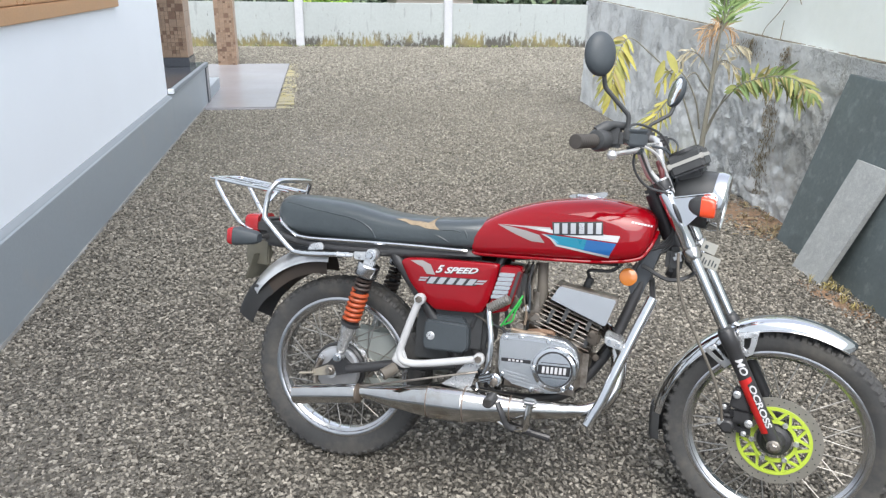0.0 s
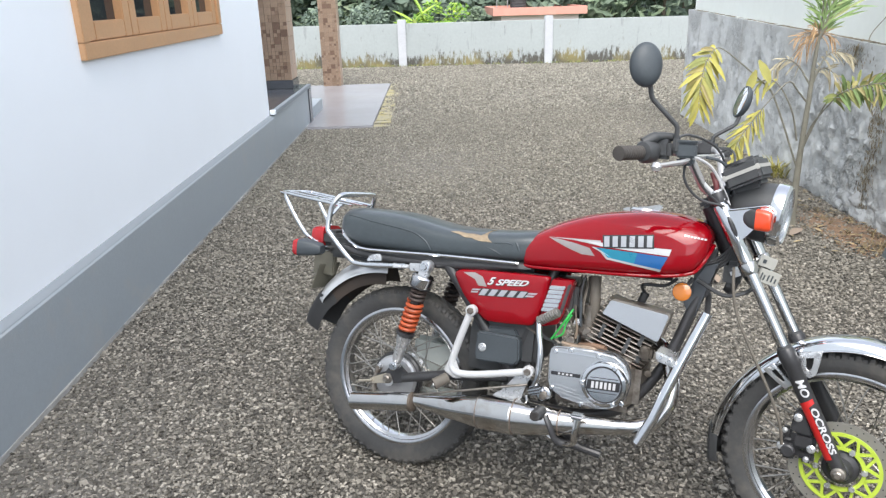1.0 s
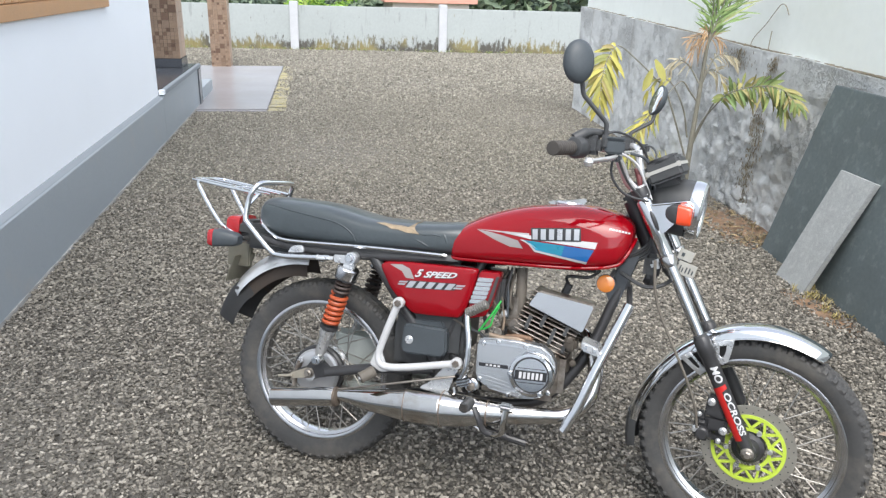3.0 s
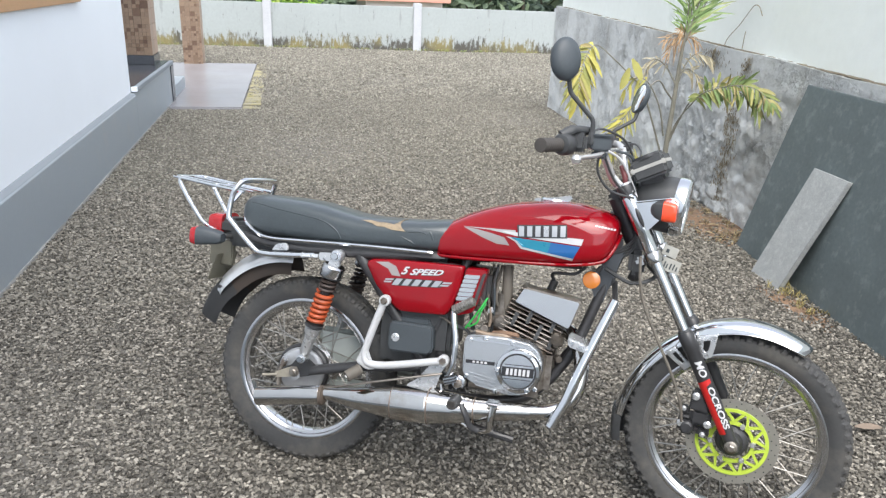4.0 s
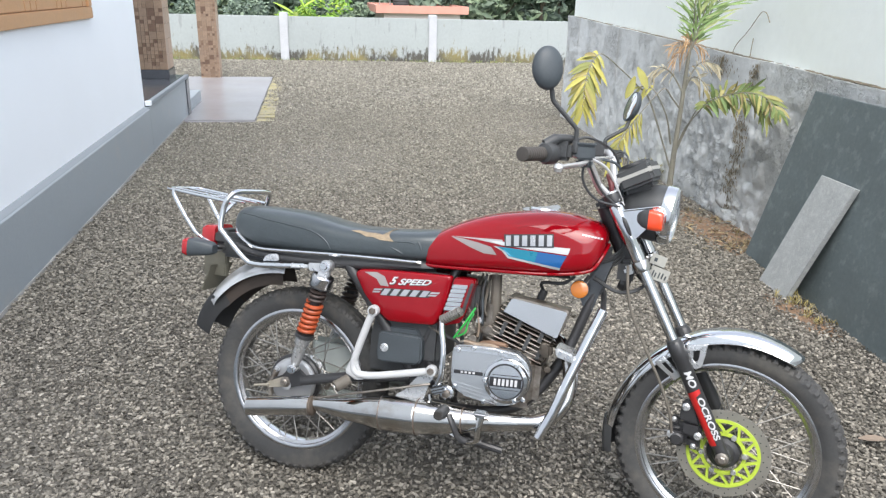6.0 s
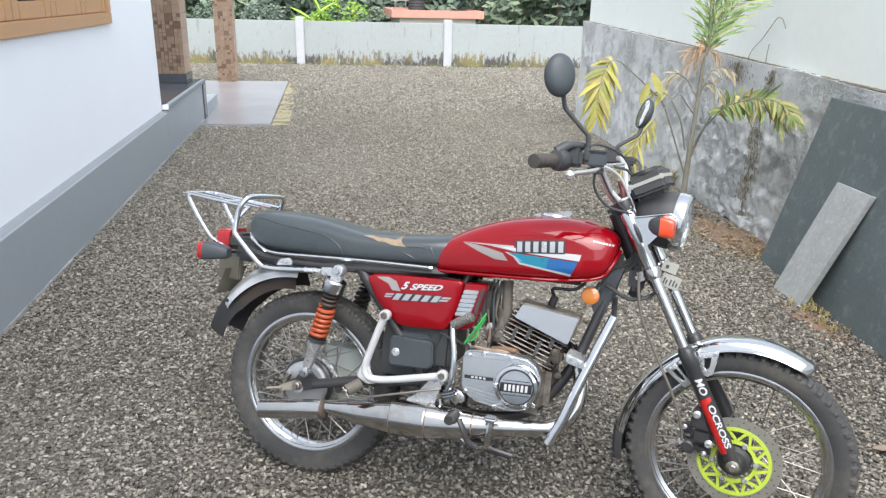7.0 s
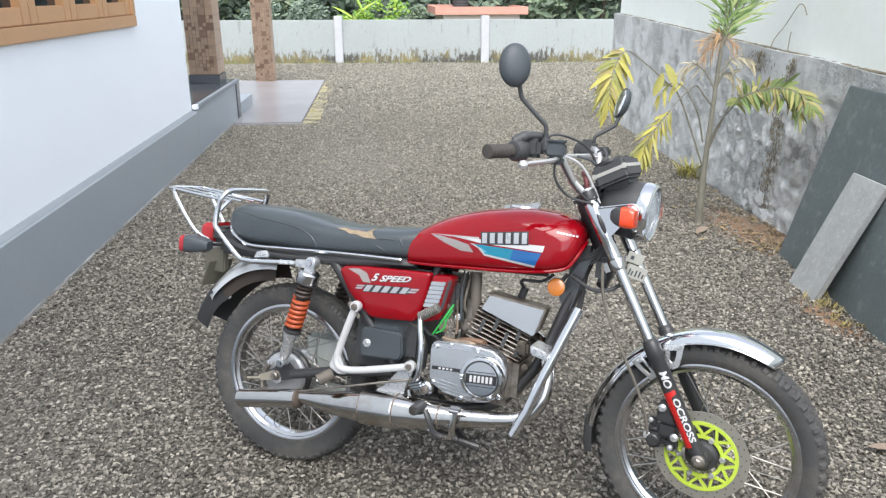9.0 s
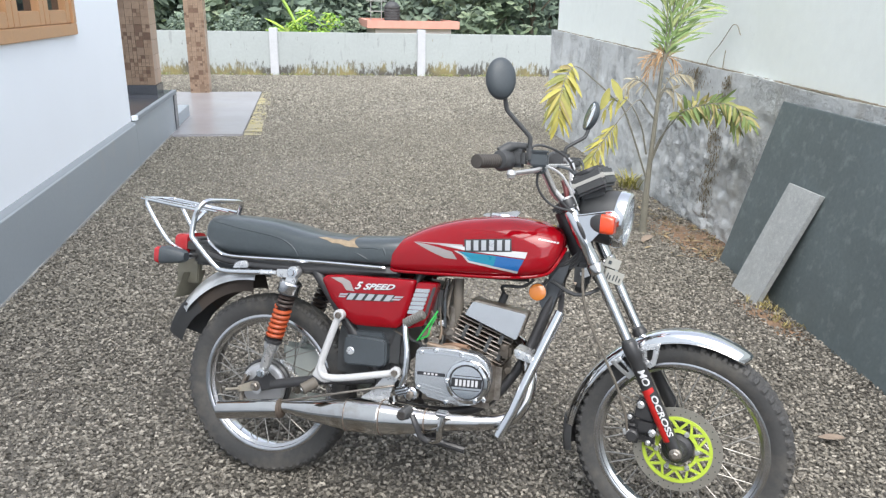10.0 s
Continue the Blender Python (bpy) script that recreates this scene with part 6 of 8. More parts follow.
im = Matrix.Translation((1.008, 0, 1.042)) @ Matrix.Rotation(radians(-27), 4, "Y") @ Matrix.Scale(0.92, 4)
bm = blank()
box(bm, (-0.052, -0.100, -0.036), (0.050, 0.060, 0.028), 0.009, im, 3)
box(bm, (-0.045, -0.060, -0.055), (0.030, 0.060, -0.022), 0.008, im)
ins = fpart("instrument_housing", bm, BLACK_PLASTIC, bike, "black instrument housing with a silver band")
bm = blank()
box(bm, (-0.0540, -0.1025, -0.008), (0.0520, 0.0620, 0.008), 0.003, im, 2)
fpart("band", bm, mat("dull_silver_band", (0.44, 0.43, 0.40), rough=0.4, metal=0.2, var=0.1, scale=40), ins, "silver band")
for y_ in (-0.058, 0.020):
    bm = blank()
    lathe(bm, [(0.036, 0.024), (0.036, 0.032), (0.032, 0.032), (0.031, 0.028), (0, 0.028)], im @ Vector((-0.002, y_, 0)), im.to_3x3() @ Vector((0, 0, 1)), 32)
    fpart("dial", bm, BLACK_PAINT, ins, "black dial bezel")
bm = blank()
lathe(bm, [(0.014, 0), (0.014, 0.012), (0.010, 0.014), (0, 0.014)], V(0.955, 0.0, 0.985), (-0.45, 0, 0.9), 20)
box(bm, (0.935, -0.05, 0.955), (0.985, 0.05, 0.99), 0.01)
fpart("ignition_lock", bm, BLACK_PLASTIC, ins)

# -- handlebar --
bm = blank()
bar = curve_through([V(0.783, 0.362, 1.080), V(0.812, 0.255, 1.084), V(0.866, 0.205, 1.088), V(0.892, 0.168, 1.076), V(0.906, 0.138, 1.042), V(0.922, 0.102, 0.998), V(0.940, 0.062, 0.976), V(0.946, 0.0, 0.974),
                     V(0.940, -0.062, 0.976), V(0.922, -0.102, 0.998), V(0.906, -0.138, 1.042), V(0.892, -0.168, 1.076), V(0.866, -0.205, 1.088), V(0.812, -0.255, 1.084), V(0.783, -0.362, 1.080)], 6)
tube(bm, bar, 0.0112, 14)
hb = fpart("handlebar", bm, BRIGHT_BAR, bike, "bright chromed handlebar")
bm = blank()
tube(bm, [V(0.894, 0.165, 1.074), V(0.894, -0.165, 1.074)], 0.0062, 12)
fpart("cross_bar", bm, BRIGHT_BAR, hb, "bright cross bar")
for s in (1, -1):
    bm = blank()
    box(bm, (0.922, -0.045 * s - 0.014, 0.955), (0.966, -0.045 * s + 0.014, 0.994), 0.006)
    for x_ in (0.930, 0.958):
        bolt(bm, V(x_, 0.045 * s, 0.994), (0, 0, 1), 0.0055, 0.005)
    fpart("bar_clamp", bm, BLACK_PAINT, hb, "black handlebar clamp")
for s in (1, -1):
    a, b = V(0.781, 0.366 * s, 1.080), V(0.808, 0.262 * s, 1.083)
    d_ = (b - a).normalized()
    bm = blank()
    prof = [(0.010, 0.0), (0.0175, 0.001), (0.0185, 0.004), (0.0185, 0.010)]
    for k in range(9):
        prof += [(0.0165, 0.011 + 0.010 * k), (0.0165, 0.013 + 0.010 * k), (0.0178, 0.0145 + 0.010 * k), (0.0178, 0.0195 + 0.010 * k)]
    lathe(bm, prof + [(0.020, 0.103), (0.020, 0.107), (0.012, 0.108)], a, d_, 24)
    fpart("grip", bm, GRIP, hb, "worn black rubber grip")
    bm = blank()
    c = V(0.815, 0.252 * s, 1.085)
    lathe(bm, [(0.012, -0.028), (0.024, -0.024), (0.029, -0.014), (0.029, 0.012), (0.024, 0.02), (0.012, 0.024)], c, d_, 24)
    box(bm, (-0.022, -0.024, -0.024), (0.03, 0.022, 0.026), 0.010, Matrix.Translation(V(0.838, 0.222 * s, 1.092)))
    if s > 0:
        tube(bm, curve_through([V(0.805, 0.262, 1.105), V(0.835, 0.240, 1.124), V(0.875, 0.20, 1.122)], 5), [0.014] * 5 + [0.010] * 5 + [0.006], 12)
    fpart("switch_housing", bm, BLACK_PLASTIC, hb, "black switch and throttle housing")
    bm = blank()
    if s > 0:
        box(bm, (-0.028, -0.026, -0.014), (0.022, 0.024, 0.022), 0.005, Matrix.Translation(V(0.898, 0.196, 1.088)) @ Matrix.Rotation(radians(14), 4, "Z"))
        box(bm, (-0.030, -0.028, 0.022), (0.024, 0.026, 0.029), 0.003, Matrix.Translation(V(0.898, 0.196, 1.088)) @ Matrix.Rotation(radians(14), 4, "Z"))
        box(bm, (-0.02, -0.016, -0.034), (0.02, 0.016, -0.012), 0.006, Matrix.Translation(V(0.895, 0.196, 1.088)))
        fpart("brake_reservoir", bm, GREY_PLASTIC, hb, "black brake fluid reservoir")
    else:
        box(bm, (-0.018, -0.02, -0.014), (0.022, 0.02, 0.014), 0.006, Matrix.Translation(V(0.895, -0.196, 1.085)))
        fpart("lever_perch", bm, BLACK_PLASTIC, hb)
    bm = blank()
    lev = curve_through([V(0.898, 0.185 * s, 1.070), V(0.902, 0.215 * s, 1.066), V(0.896, 0.262 * s, 1.062), V(0.872, 0.315 * s, 1.056), V(0.866, 0.332 * s, 1.053)], 5)
    tube(bm, lev, [0.0105 - 0.0002 * i for i in range(len(lev))], 10, flat=0.7)
    lathe(bm, [(0.0, -0.0125), (0.0085, -0.010), (0.013, 0), (0.0085, 0.010), (0.0, 0.0125)], V(0.866, 0.335 * s, 1.053), (0, 0, 1), 14)
    fpart("lever", bm, BRIGHT_BAR, hb, "silver alloy lever")
# mirrors
for s, path, centre, back_way in ((1, [(0.874, 0.222, 1.09), (0.875, 0.225, 1.150), (0.815, 0.258, 1.216), (0.812, 0.272, 1.250)], V(0.800, 0.280, 1.294), (0.62, -0.76, 0.12)),
                                  (-1, [(0.842, -0.270, 1.07), (0.842, -0.272, 1.128), (0.898, -0.298, 1.166), (0.905, -0.304, 1.192)], V(0.905, -0.314, 1.236), (0.80, 0.58, -0.30))):
    bm = blank()
    tube(bm, bent([V(*p) for p in path]), 0.0060, 10)
    lathe(bm, [(0.009, 0), (0.009, 0.028), (0.006, 0.032)], V(*path[0]), (0, 0, 1), 6)
    mir = fpart("mirror", bm, BLACK_PLASTIC, bike, "round mirror on a bent black stem")
    q = Vector(back_way).to_track_quat("Z", "Y").to_matrix().to_4x4()
    mm = Matrix.Translation(centre) @ q
    shell, glass_ = blank(), blank()
    lathe(shell, [(1.0, -0.004), (1.02, 0.0), (1.0, 0.006), (0.88, 0.014), (0.6, 0.020), (0.3, 0.0225), (0.0, 0.023)], (0, 0, 0), (0, 0, 1), 40)
    lathe(glass_, [(0.97, -0.0035), (0.6, -0.006), (0.0, -0.007)], (0, 0, 0), (0, 0, 1), 40)
    upv = (mm.to_3x3().inverted() @ Vector((0, 0, 1)))
    ang = math.atan2(upv.y, upv.x)
    for b_ in (shell, glass_):
        bmesh.ops.transform(b_, matrix=mm @ Matrix.Rotation(ang, 4, "Z") @ Matrix.Diagonal((0.0535, 0.040, 1, 1) if s > 0 else (0.0485, 0.036, 1, 1)), verts=b_.verts)
    fpart("mirror_shell", shell, GREY_PLASTIC, mir, "dark grey oval shell")
    fpart("mirror_glass", glass_, MIRROR, mir, "silvered glass")

# cables and hoses at the front
CABLES = ([V(0.895, 0.19, 1.08), V(0.893, 0.185, 1.02), V(0.925, 0.155, 0.972), V(0.985, 0.125, 0.955)],
          [V(0.86, 0.215, 1.115), V(0.895, 0.18, 1.130), V(0.945, 0.10, 1.10), V(0.965, 0.05, 1.03), V(0.96, 0.03, 0.94)],
          [V(0.90, 0.19, 1.075), V(0.93, 0.14, 1.00), V(0.975, 0.10, 0.95)],
          [V(0.86, -0.215, 1.08), V(0.91, -0.15, 1.06), V(0.95, -0.06, 1.02), V(0.965, -0.02, 0.95)])
for k, pts_ in enumerate(CABLES):
    bm = blank()
    tube(bm, curve_through(pts_, 6), 0.0034, 7)
    fpart("control_cable", bm, BLACK_PLASTIC, hb, "black control cable")
bm = blank()
tube(bm, curve_through([V(1.020, 0.110, 0.800), V(1.029, 0.120, 0.7305), V(1.0474, 0.12, 0.669), V(1.086, 0.12, 0.594), V(1.1425, 0.12, 0.491), V(1.173, 0.115, 0.416), V(1.183, 0.108, 0.362)], 8), 0.0040, 8)
fpart("brake_hose", bm, BROWN_HOSE, fork, "dusty grey brake hose")
bm = blank()
tube(bm, curve_through([V(0.90, 0.150, 1.065), V(0.915, 0.120, 1.02), V(0.945, 0.100, 0.985), V(0.975, 0.095, 0.968)], 6), 0.0065, 10)
fpart("wiring_sleeve", bm, WHITE_PAINT, hb, "pale wiring sleeve")
bm = blank()
for k in range(4):
    tube(bm, curve_through([V(0.93 + 0.01 * k, 0.02, 0.95), V(0.965 + 0.012 * k, 0.04 - 0.02 * k, 0.90), V(0.985, 0.028, 0.84 - 0.012 * k), V(0.945, 0.03, 0.795 - 0.007 * k), V(0.90, 0.03, 0.785)], 6), 0.0042, 7)
tube(bm, curve_through([V(0.915, 0.06, 0.74), V(0.99, 0.085, 0.712), V(1.05, 0.06, 0.735), V(1.03, 0.0, 0.76)], 6), 0.0055, 7)
box(bm, (0.975, -0.05, 0.73), (1.02, 0.05, 0.80), 0.012)
part("wiring_loom", bm, BLACK_PLASTIC, bike, "tangle of black wiring behind the fork")
bm = blank()
lathe(bm, [(0.0, -0.02), (0.036, -0.018), (0.042, 0.0), (0.036, 0.012), (0.01, 0.014), (0, 0.014)], V(1.005, 0.0, 0.745), (1, 0, -0.3), 28)
part("horn", bm, BLACK_PAINT, bike)
bm = blank()
tube(bm, curve_through([V(0.935, 0.085, 1.035), V(0.950, 0.095, 1.010), V(0.955, 0.100, 0.985)], 5), [0.005, 0.006, 0.0065, 0.007, 0.0075, 0.0075, 0.0075, 0.007, 0.006, 0.005, 0.004], 8)
fpart("wire_boot", bm, mat("maroon_rubber", (0.11, 0.02, 0.022), rough=0.55, var=0.1), hb, "maroon rubber wire boot")
for k, pts_ in enumerate(([V(0.905, -0.12, 1.085), V(0.945, -0.05, 1.095), V(0.975, 0.02, 1.075), V(0.972, 0.05, 1.02)], [V(0.92, 0.10, 1.075), V(0.955, 0.08, 1.065), V(0.975, 0.06, 1.03), V(0.97, 0.05, 0.97)], [V(0.885, 0.175, 1.085), V(0.935, 0.115, 1.055), V(0.965, 0.085, 1.0), V(0.985, 0.075, 0.955)])):
    bm = blank()
    tube(bm, curve_through(pts_, 6), 0.0038 if k else 0.003, 7)
    fpart("wiring", bm, (BLACK_PLASTIC, GREY_PLASTIC, WHITE_PAINT)[k], hb, ("black wiring", "grey wiring", "pale wire")[k])
# small front number plate with plain bars
pm = Matrix.Translation(V(1.098, 0.050, 0.788)) @ Matrix.Rotation(radians(34), 4, "Z") @ Matrix.Rotation(radians(18), 4, "Y")
bm = blank()
box(bm, (-0.028, -0.002, -0.030), (0.030, 0.002, 0.006), 0.001, pm)
pl = fpart("number_plate", bm, mat("dull_cream_plate", (0.36, 0.355, 0.32), rough=0.5, var=0.12, scale=40), bike, "small cream front number plate on black bracket")
bm = blank()
box(bm, (-0.040, -0.002, 0.009), (0.006, 0.002, 0.038), 0.001, pm)
fpart("upper_plate", bm, mat("dull_cream_tag", (0.37, 0.365, 0.33), rough=0.5, var=0.12, scale=40), pl, "smaller cream plate above")
bm = blank()
box(bm, (-0.020, 0.003, -0.02), (0.0, 0.010, 0.03), 0.002, pm)
fpart("plate_bracket", bm, BLACK_PAINT, pl)
for x0, x1, z0, z1 in ((-0.021, -0.0175, -0.023, -0.005), (-0.013, -0.0095, -0.023, -0.010), (-0.002, 0.0015, -0.023, -0.006), (0.008, 0.0115, -0.022, -0.005), (0.018, 0.0215, -0.022, -0.010), (-0.031, -0.022, 0.018, 0.028)):
    bm = blank()
    box(bm, (x0, -0.0034, z0), (x1, -0.0022, z1), 0, pm)
    fpart("plate_bar", bm, GREY_PLASTIC, pl, "dark bars")

# -- frame --
bm = blank()
tube(bm, curve_through([(0.925, 0, 0.885), (0.80, 0, 0.80), (0.60, 0, 0.735), (0.40, 0, 0.72)], 6), 0.022, 12)
for s in (1, -1):
    tube(bm, curve_through([V(0.955, 0.015 * s, 0.800), V(0.915, 0.035 * s, 0.680), V(0.863, 0.055 * s, 0.518), V(0.821, 0.062 * s, 0.436), V(0.773, 0.066 * s, 0.373), V(0.721, 0.070 * s, 0.334), V(0.62, 0.075 * s, 0.312), V(0.46, 0.08 * s, 0.315), V(0.40, 0.085 * s, 0.36)], 6), 0.0145, 12)
    tube(bm, curve_through([V(0.46, 0.07 * s, 0.715), V(0.25, 0.105 * s, 0.700), V(0.0, 0.112 * s, 0.690), V(-0.18, 0.108 * s, 0.705)], 6), 0.014, 12)
    tube(bm, [V(0.20, 0.105 * s, 0.695), V(0.33, 0.10 * s, 0.53), V(0.42, 0.088 * s, 0.40)], 0.017, 12)
    tube(bm, curve_through([V(0.52, 0.05 * s, 0.72), V(0.48, 0.085 * s, 0.58), V(0.42, 0.088 * s, 0.40)], 5), 0.014, 12)
    prism(bm, [(0.90, 0.80), (0.955, 0.83), (0.945, 0.70), (0.905, 0.66)], -0.03 * s - 0.003, -0.03 * s + 0.003, 0.001)
frame_ob = part("frame", bm, BLACK_PAINT, bike, "black tubular steel frame")
for s in (1, -1):
    bm = blank()
    prism(bm, [(0.883, 0.674), (0.902, 0.731), (0.93, 0.779), (0.962, 0.792), (0.938, 0.71), (0.918, 0.64), (0.9, 0.64)], -0.045 * s - 0.002, -0.045 * s + 0.002, 0.0015)
    part("gusset", bm, BLACK_GLOSS, frame_ob, "glossy black gusset plate")
bm = blank()
for s in (1, -1):
    tube(bm, [V(0.42, 0.095 * s, 0.385), V(0.22, 0.103 * s, 0.354), V(0.075, 0.100 * s, 0.317)], 0.0160, 12, flat=0.8)
    prism(bm, [(-0.020, 0.312), (0.010, 0.325), (0.030, 0.352), (0.052, 0.366), (0.066, 0.352), (0.090, 0.334), (0.090, 0.306), (0.02, 0.284), (-0.020, 0.288)], -0.100 * s - 0.004, -0.100 * s + 0.004, 0.002)
tube(bm, [V(0.42, 0.10, 0.385), V(0.42, -0.10, 0.385)], 0.02, 12)
swing = part("swing_arm", bm, BLACK_PAINT, bike, "black swing arm")
bm = blank()
lathe(bm, [(0.0165, 0.0), (0.0165, 0.003), (0.0125, 0.004), (0.0125, 0.012), (0.009, 0.015), (0.007, 0.015), (0.007, 0.022), (0, 0.022)], V(0.0226, 0.106, 0.306), (0, -1, 0), 12)
part("axle_bolt", bm, DULL_ALLOY, swing, "dull steel axle nut")
bm = blank()
prism(bm, [(0.030, 0.322), (0.036, 0.300), (0.020, 0.290), (-0.038, 0.278), (-0.040, 0.296), (0.010, 0.320)], -0.1085, -0.1045, 0.001)
tube(bm, [V(-0.030, 0.110, 0.290), V(-0.080, 0.110, 0.280)], 0.0045, 8)
part("chain_adjuster", bm, mat("tarnished_plate", (0.42, 0.38, 0.31), rough=0.5, metal=0.6, var=0.2, scale=40), swing, "tarnished chain adjuster with its screw")
bm = blank()
box(bm, (0.03, 0.045, 0.30), (0.40, 0.075, 0.425), 0.02)
box(bm, (0.00, 0.05, 0.225), (0.40, 0.07, 0.262), 0.012)
part("chain_case", bm, mat("grey_green_case", (0.40, 0.43, 0.41), rough=0.45, var=0.12, scale=14, spots=(0.16, 0.14, 0.11), spot_scale=10, spot_at=0.66), bike, "pale grey-green chain case on the far side")

# -- rear shock absorbers --
for s in (1, -1):
    top_, bot = V(0.148, 0.146 * s, 0.687), V(0.058, 0.130 * s, 0.360)
    d_ = (bot - top_).normalized()
    L = (bot - top_).length
    bm = blank()
    lathe(bm, [(0.012, 0.030), (0.031, 0.031), (0.0345, 0.035), (0.0345, 0.062), (0.0325, 0.066), (0.010, 0.067)], top_, d_, 32)
    lathe(bm, [(0.008, 0.06), (0.008, L - 0.11)], top_, d_, 14)
    sh = part("shock_absorber", bm, RIM_STEEL, bike, "rear shock absorber with chrome cap" if s > 0 else "far rear shock absorber")
    bm = blank()
    lathe(bm, [(0.010, -0.017), (0.0165, -0.017), (0.0185, -0.014), (0.0185, 0.014), (0.0165, 0.017), (0.010, 0.017)], top_, (0, 1, 0), 28, closed=True)
    prism(bm, [(0.128, 0.682), (0.160, 0.682), (0.156, 0.652), (0.120, 0.652)], top_.y - 0.009, top_.y + 0.009, 0.003)
    part("top_eye", bm, ALLOY, sh, "pale alloy top eye")
    bm = blank()
    prism(bm, [(0.088, 0.690), (0.132, 0.694), (0.138, 0.680), (0.130, 0.668), (0.092, 0.668)], top_.y - 0.006, top_.y + 0.004, 0.003)
    bolt(bm, V(0.108, 0.151 * s, 0.680), (0, -s, 0), 0.006, 0.004)
    part("eye_bracket", bm, ALLOY, sh, "pale alloy bracket beside the eye")
    bm = blank()
    lathe(bm, [(0.0265, 0.064), (0.0335, 0.0645), (0.0335, 0.0685), (0.0265, 0.069)], top_, d_, 28)
    part("spring_plate", bm, BLACK_PAINT, sh, "black spring plate")
    bm = blank()
    helix(bm, top_ + d_ * 0.069, top_ + d_ * 0.118, 0.0215, 0.0050, 3.6)
    part("upper_spring", bm, RUST_COIL, sh, "dark rusty upper coils")
    bm = blank()
    helix(bm, top_ + d_ * 0.116, top_ + d_ * 0.218, 0.0222, 0.0066, 6.5, 8)
    part("spring", bm, ORANGE_COIL if s > 0 else RUST_COIL, sh, "orange painted coils" if s > 0 else "dark coils")
    bm = blank()
    lathe(bm, [(0.010, 0.10), (0.0150, 0.102), (0.0150, 0.22), (0.010, 0.222)], top_, d_, 18)
    lathe(bm, [(0.010, 0.220), (0.0285, 0.222), (0.0285, 0.231), (0.010, 0.233)], top_, d_, 24)
    part("damper_seat", bm, BLACK_PAINT, sh, "black spring seat")
    bm = blank()
    lathe(bm, [(0.014, 0.232), (0.0245, 0.234), (0.0225, 0.252), (0.0170, 0.268), (0.0165, L - 0.03), (0.014, L - 0.018), (0.010, L - 0.012)], top_, d_, 22)
    lathe(bm, [(0.0, -0.016), (0.014, -0.016), (0.014, 0.016), (0.0, 0.016)], bot, (0, 1, 0), 16)
    part("lower_tube", bm, ALLOY, sh, "grey alloy lower tube")
    for p_, r_ in ((top_ + V(0, 0.017 * s, 0), 0.011), (bot + V(0, 0.016 * s, 0), 0.010)):
        bm = blank()
        lathe(bm, [(r_ * 1.35, -0.001), (r_ * 1.35, 0.0015), (r_, 0.002)], p_, (0, -s, 0), 20)
        bolt(bm, p_, (0, -s, 0), r_, 0.009)
        part("shock_nut", bm, CHROME, sh, "bright dome nut on a washer")

# -- rear mudguard, lamp, rack --
bm = blank()
guard_rows(REAR, [(100, 0.390, 0.056), (112, 0.402, 0.060), (125, 0.410, 0.062), (138, 0.413, 0.062), (144, 0.413, 0.059), (148, 0.411, 0.046)], 0.036, bm, n=36, square=1.25)
rg = part("rear_mudguard", bm, mat("satin_guard_chrome", (0.74, 0.75, 0.76), rough=0.30, metal=0.55, var=0.08, scale=18, spots=(0.50, 0.46, 0.42), spot_scale=20, spot_at=0.72), bike, "chrome rear mudguard", 50)
bm = blank()
guard_rows(REAR, [(102, 0.378, 0.050), (110, 0.388, 0.052), (122, 0.395, 0.054), (141, 0.398, 0.056)], 0.062, bm, 0.0015, 24)
part("mudguard_liner", bm, mat("rusty_guard_inside", (0.044, 0.033, 0.026), rough=0.8, var=0.3, scale=20), rg, "rusty brown inside of the mudguard")
bm = blank()
guard_rows(REAR, [(138, 0.402, 0.055), (146, 0.407, 0.060), (154, 0.407, 0.062), (161, 0.404, 0.060)], 0.066, bm, 0.004, 20)
part("mud_flap", bm, mat("black_rubber_flap", (0.022, 0.022, 0.022), rough=0.55, var=0.2, scale=20, fine=0.1), rg, "black plastic mudguard extension")
bm = blank()
bolt(bm, V(-0.276, 0.0625, 0.527), (0, -1, 0), 0.006, 0.005)
part("mudguard_bolt", bm, BLACK_PAINT, rg)
bm = blank()
box(bm, (-0.322, -0.050, 0.548), (-0.317, 0.080, 0.640), 0.002, Matrix.Translation((-0.35, 0, 0.58)) @ Matrix.Rotation(radians(18), 4, "Y") @ Matrix.Translation((0.35, 0, -0.58)))
box(bm, (-0.352, -0.012, 0.59), (-0.27, 0.012, 0.69), 0.004)
part("rear_number_plate", bm, mat("faded_plate", (0.17, 0.16, 0.122), rough=0.6, var=0.15, scale=30), rg, "faded grey rear number plate")
bm = blank()
box(bm, (-0.312, -0.050, 0.695), (-0.240, 0.050, 0.748), 0.014, None, 3)
tl_ = part("tail_lamp", bm, BLACK_PLASTIC, bike, "tail lamp with a red lens")
bm = blank()
def round_ring(x, hy, hz, zc, n=24):
    return [Vector((x, hy * math.copysign(abs(math.cos(i * math.tau / n)) ** 0.5, math.cos(i * math.tau / n)), zc + hz * math.copysign(abs(math.sin(i * math.tau / n)) ** 0.5, math.sin(i * math.tau / n)))) for i in range(n)]


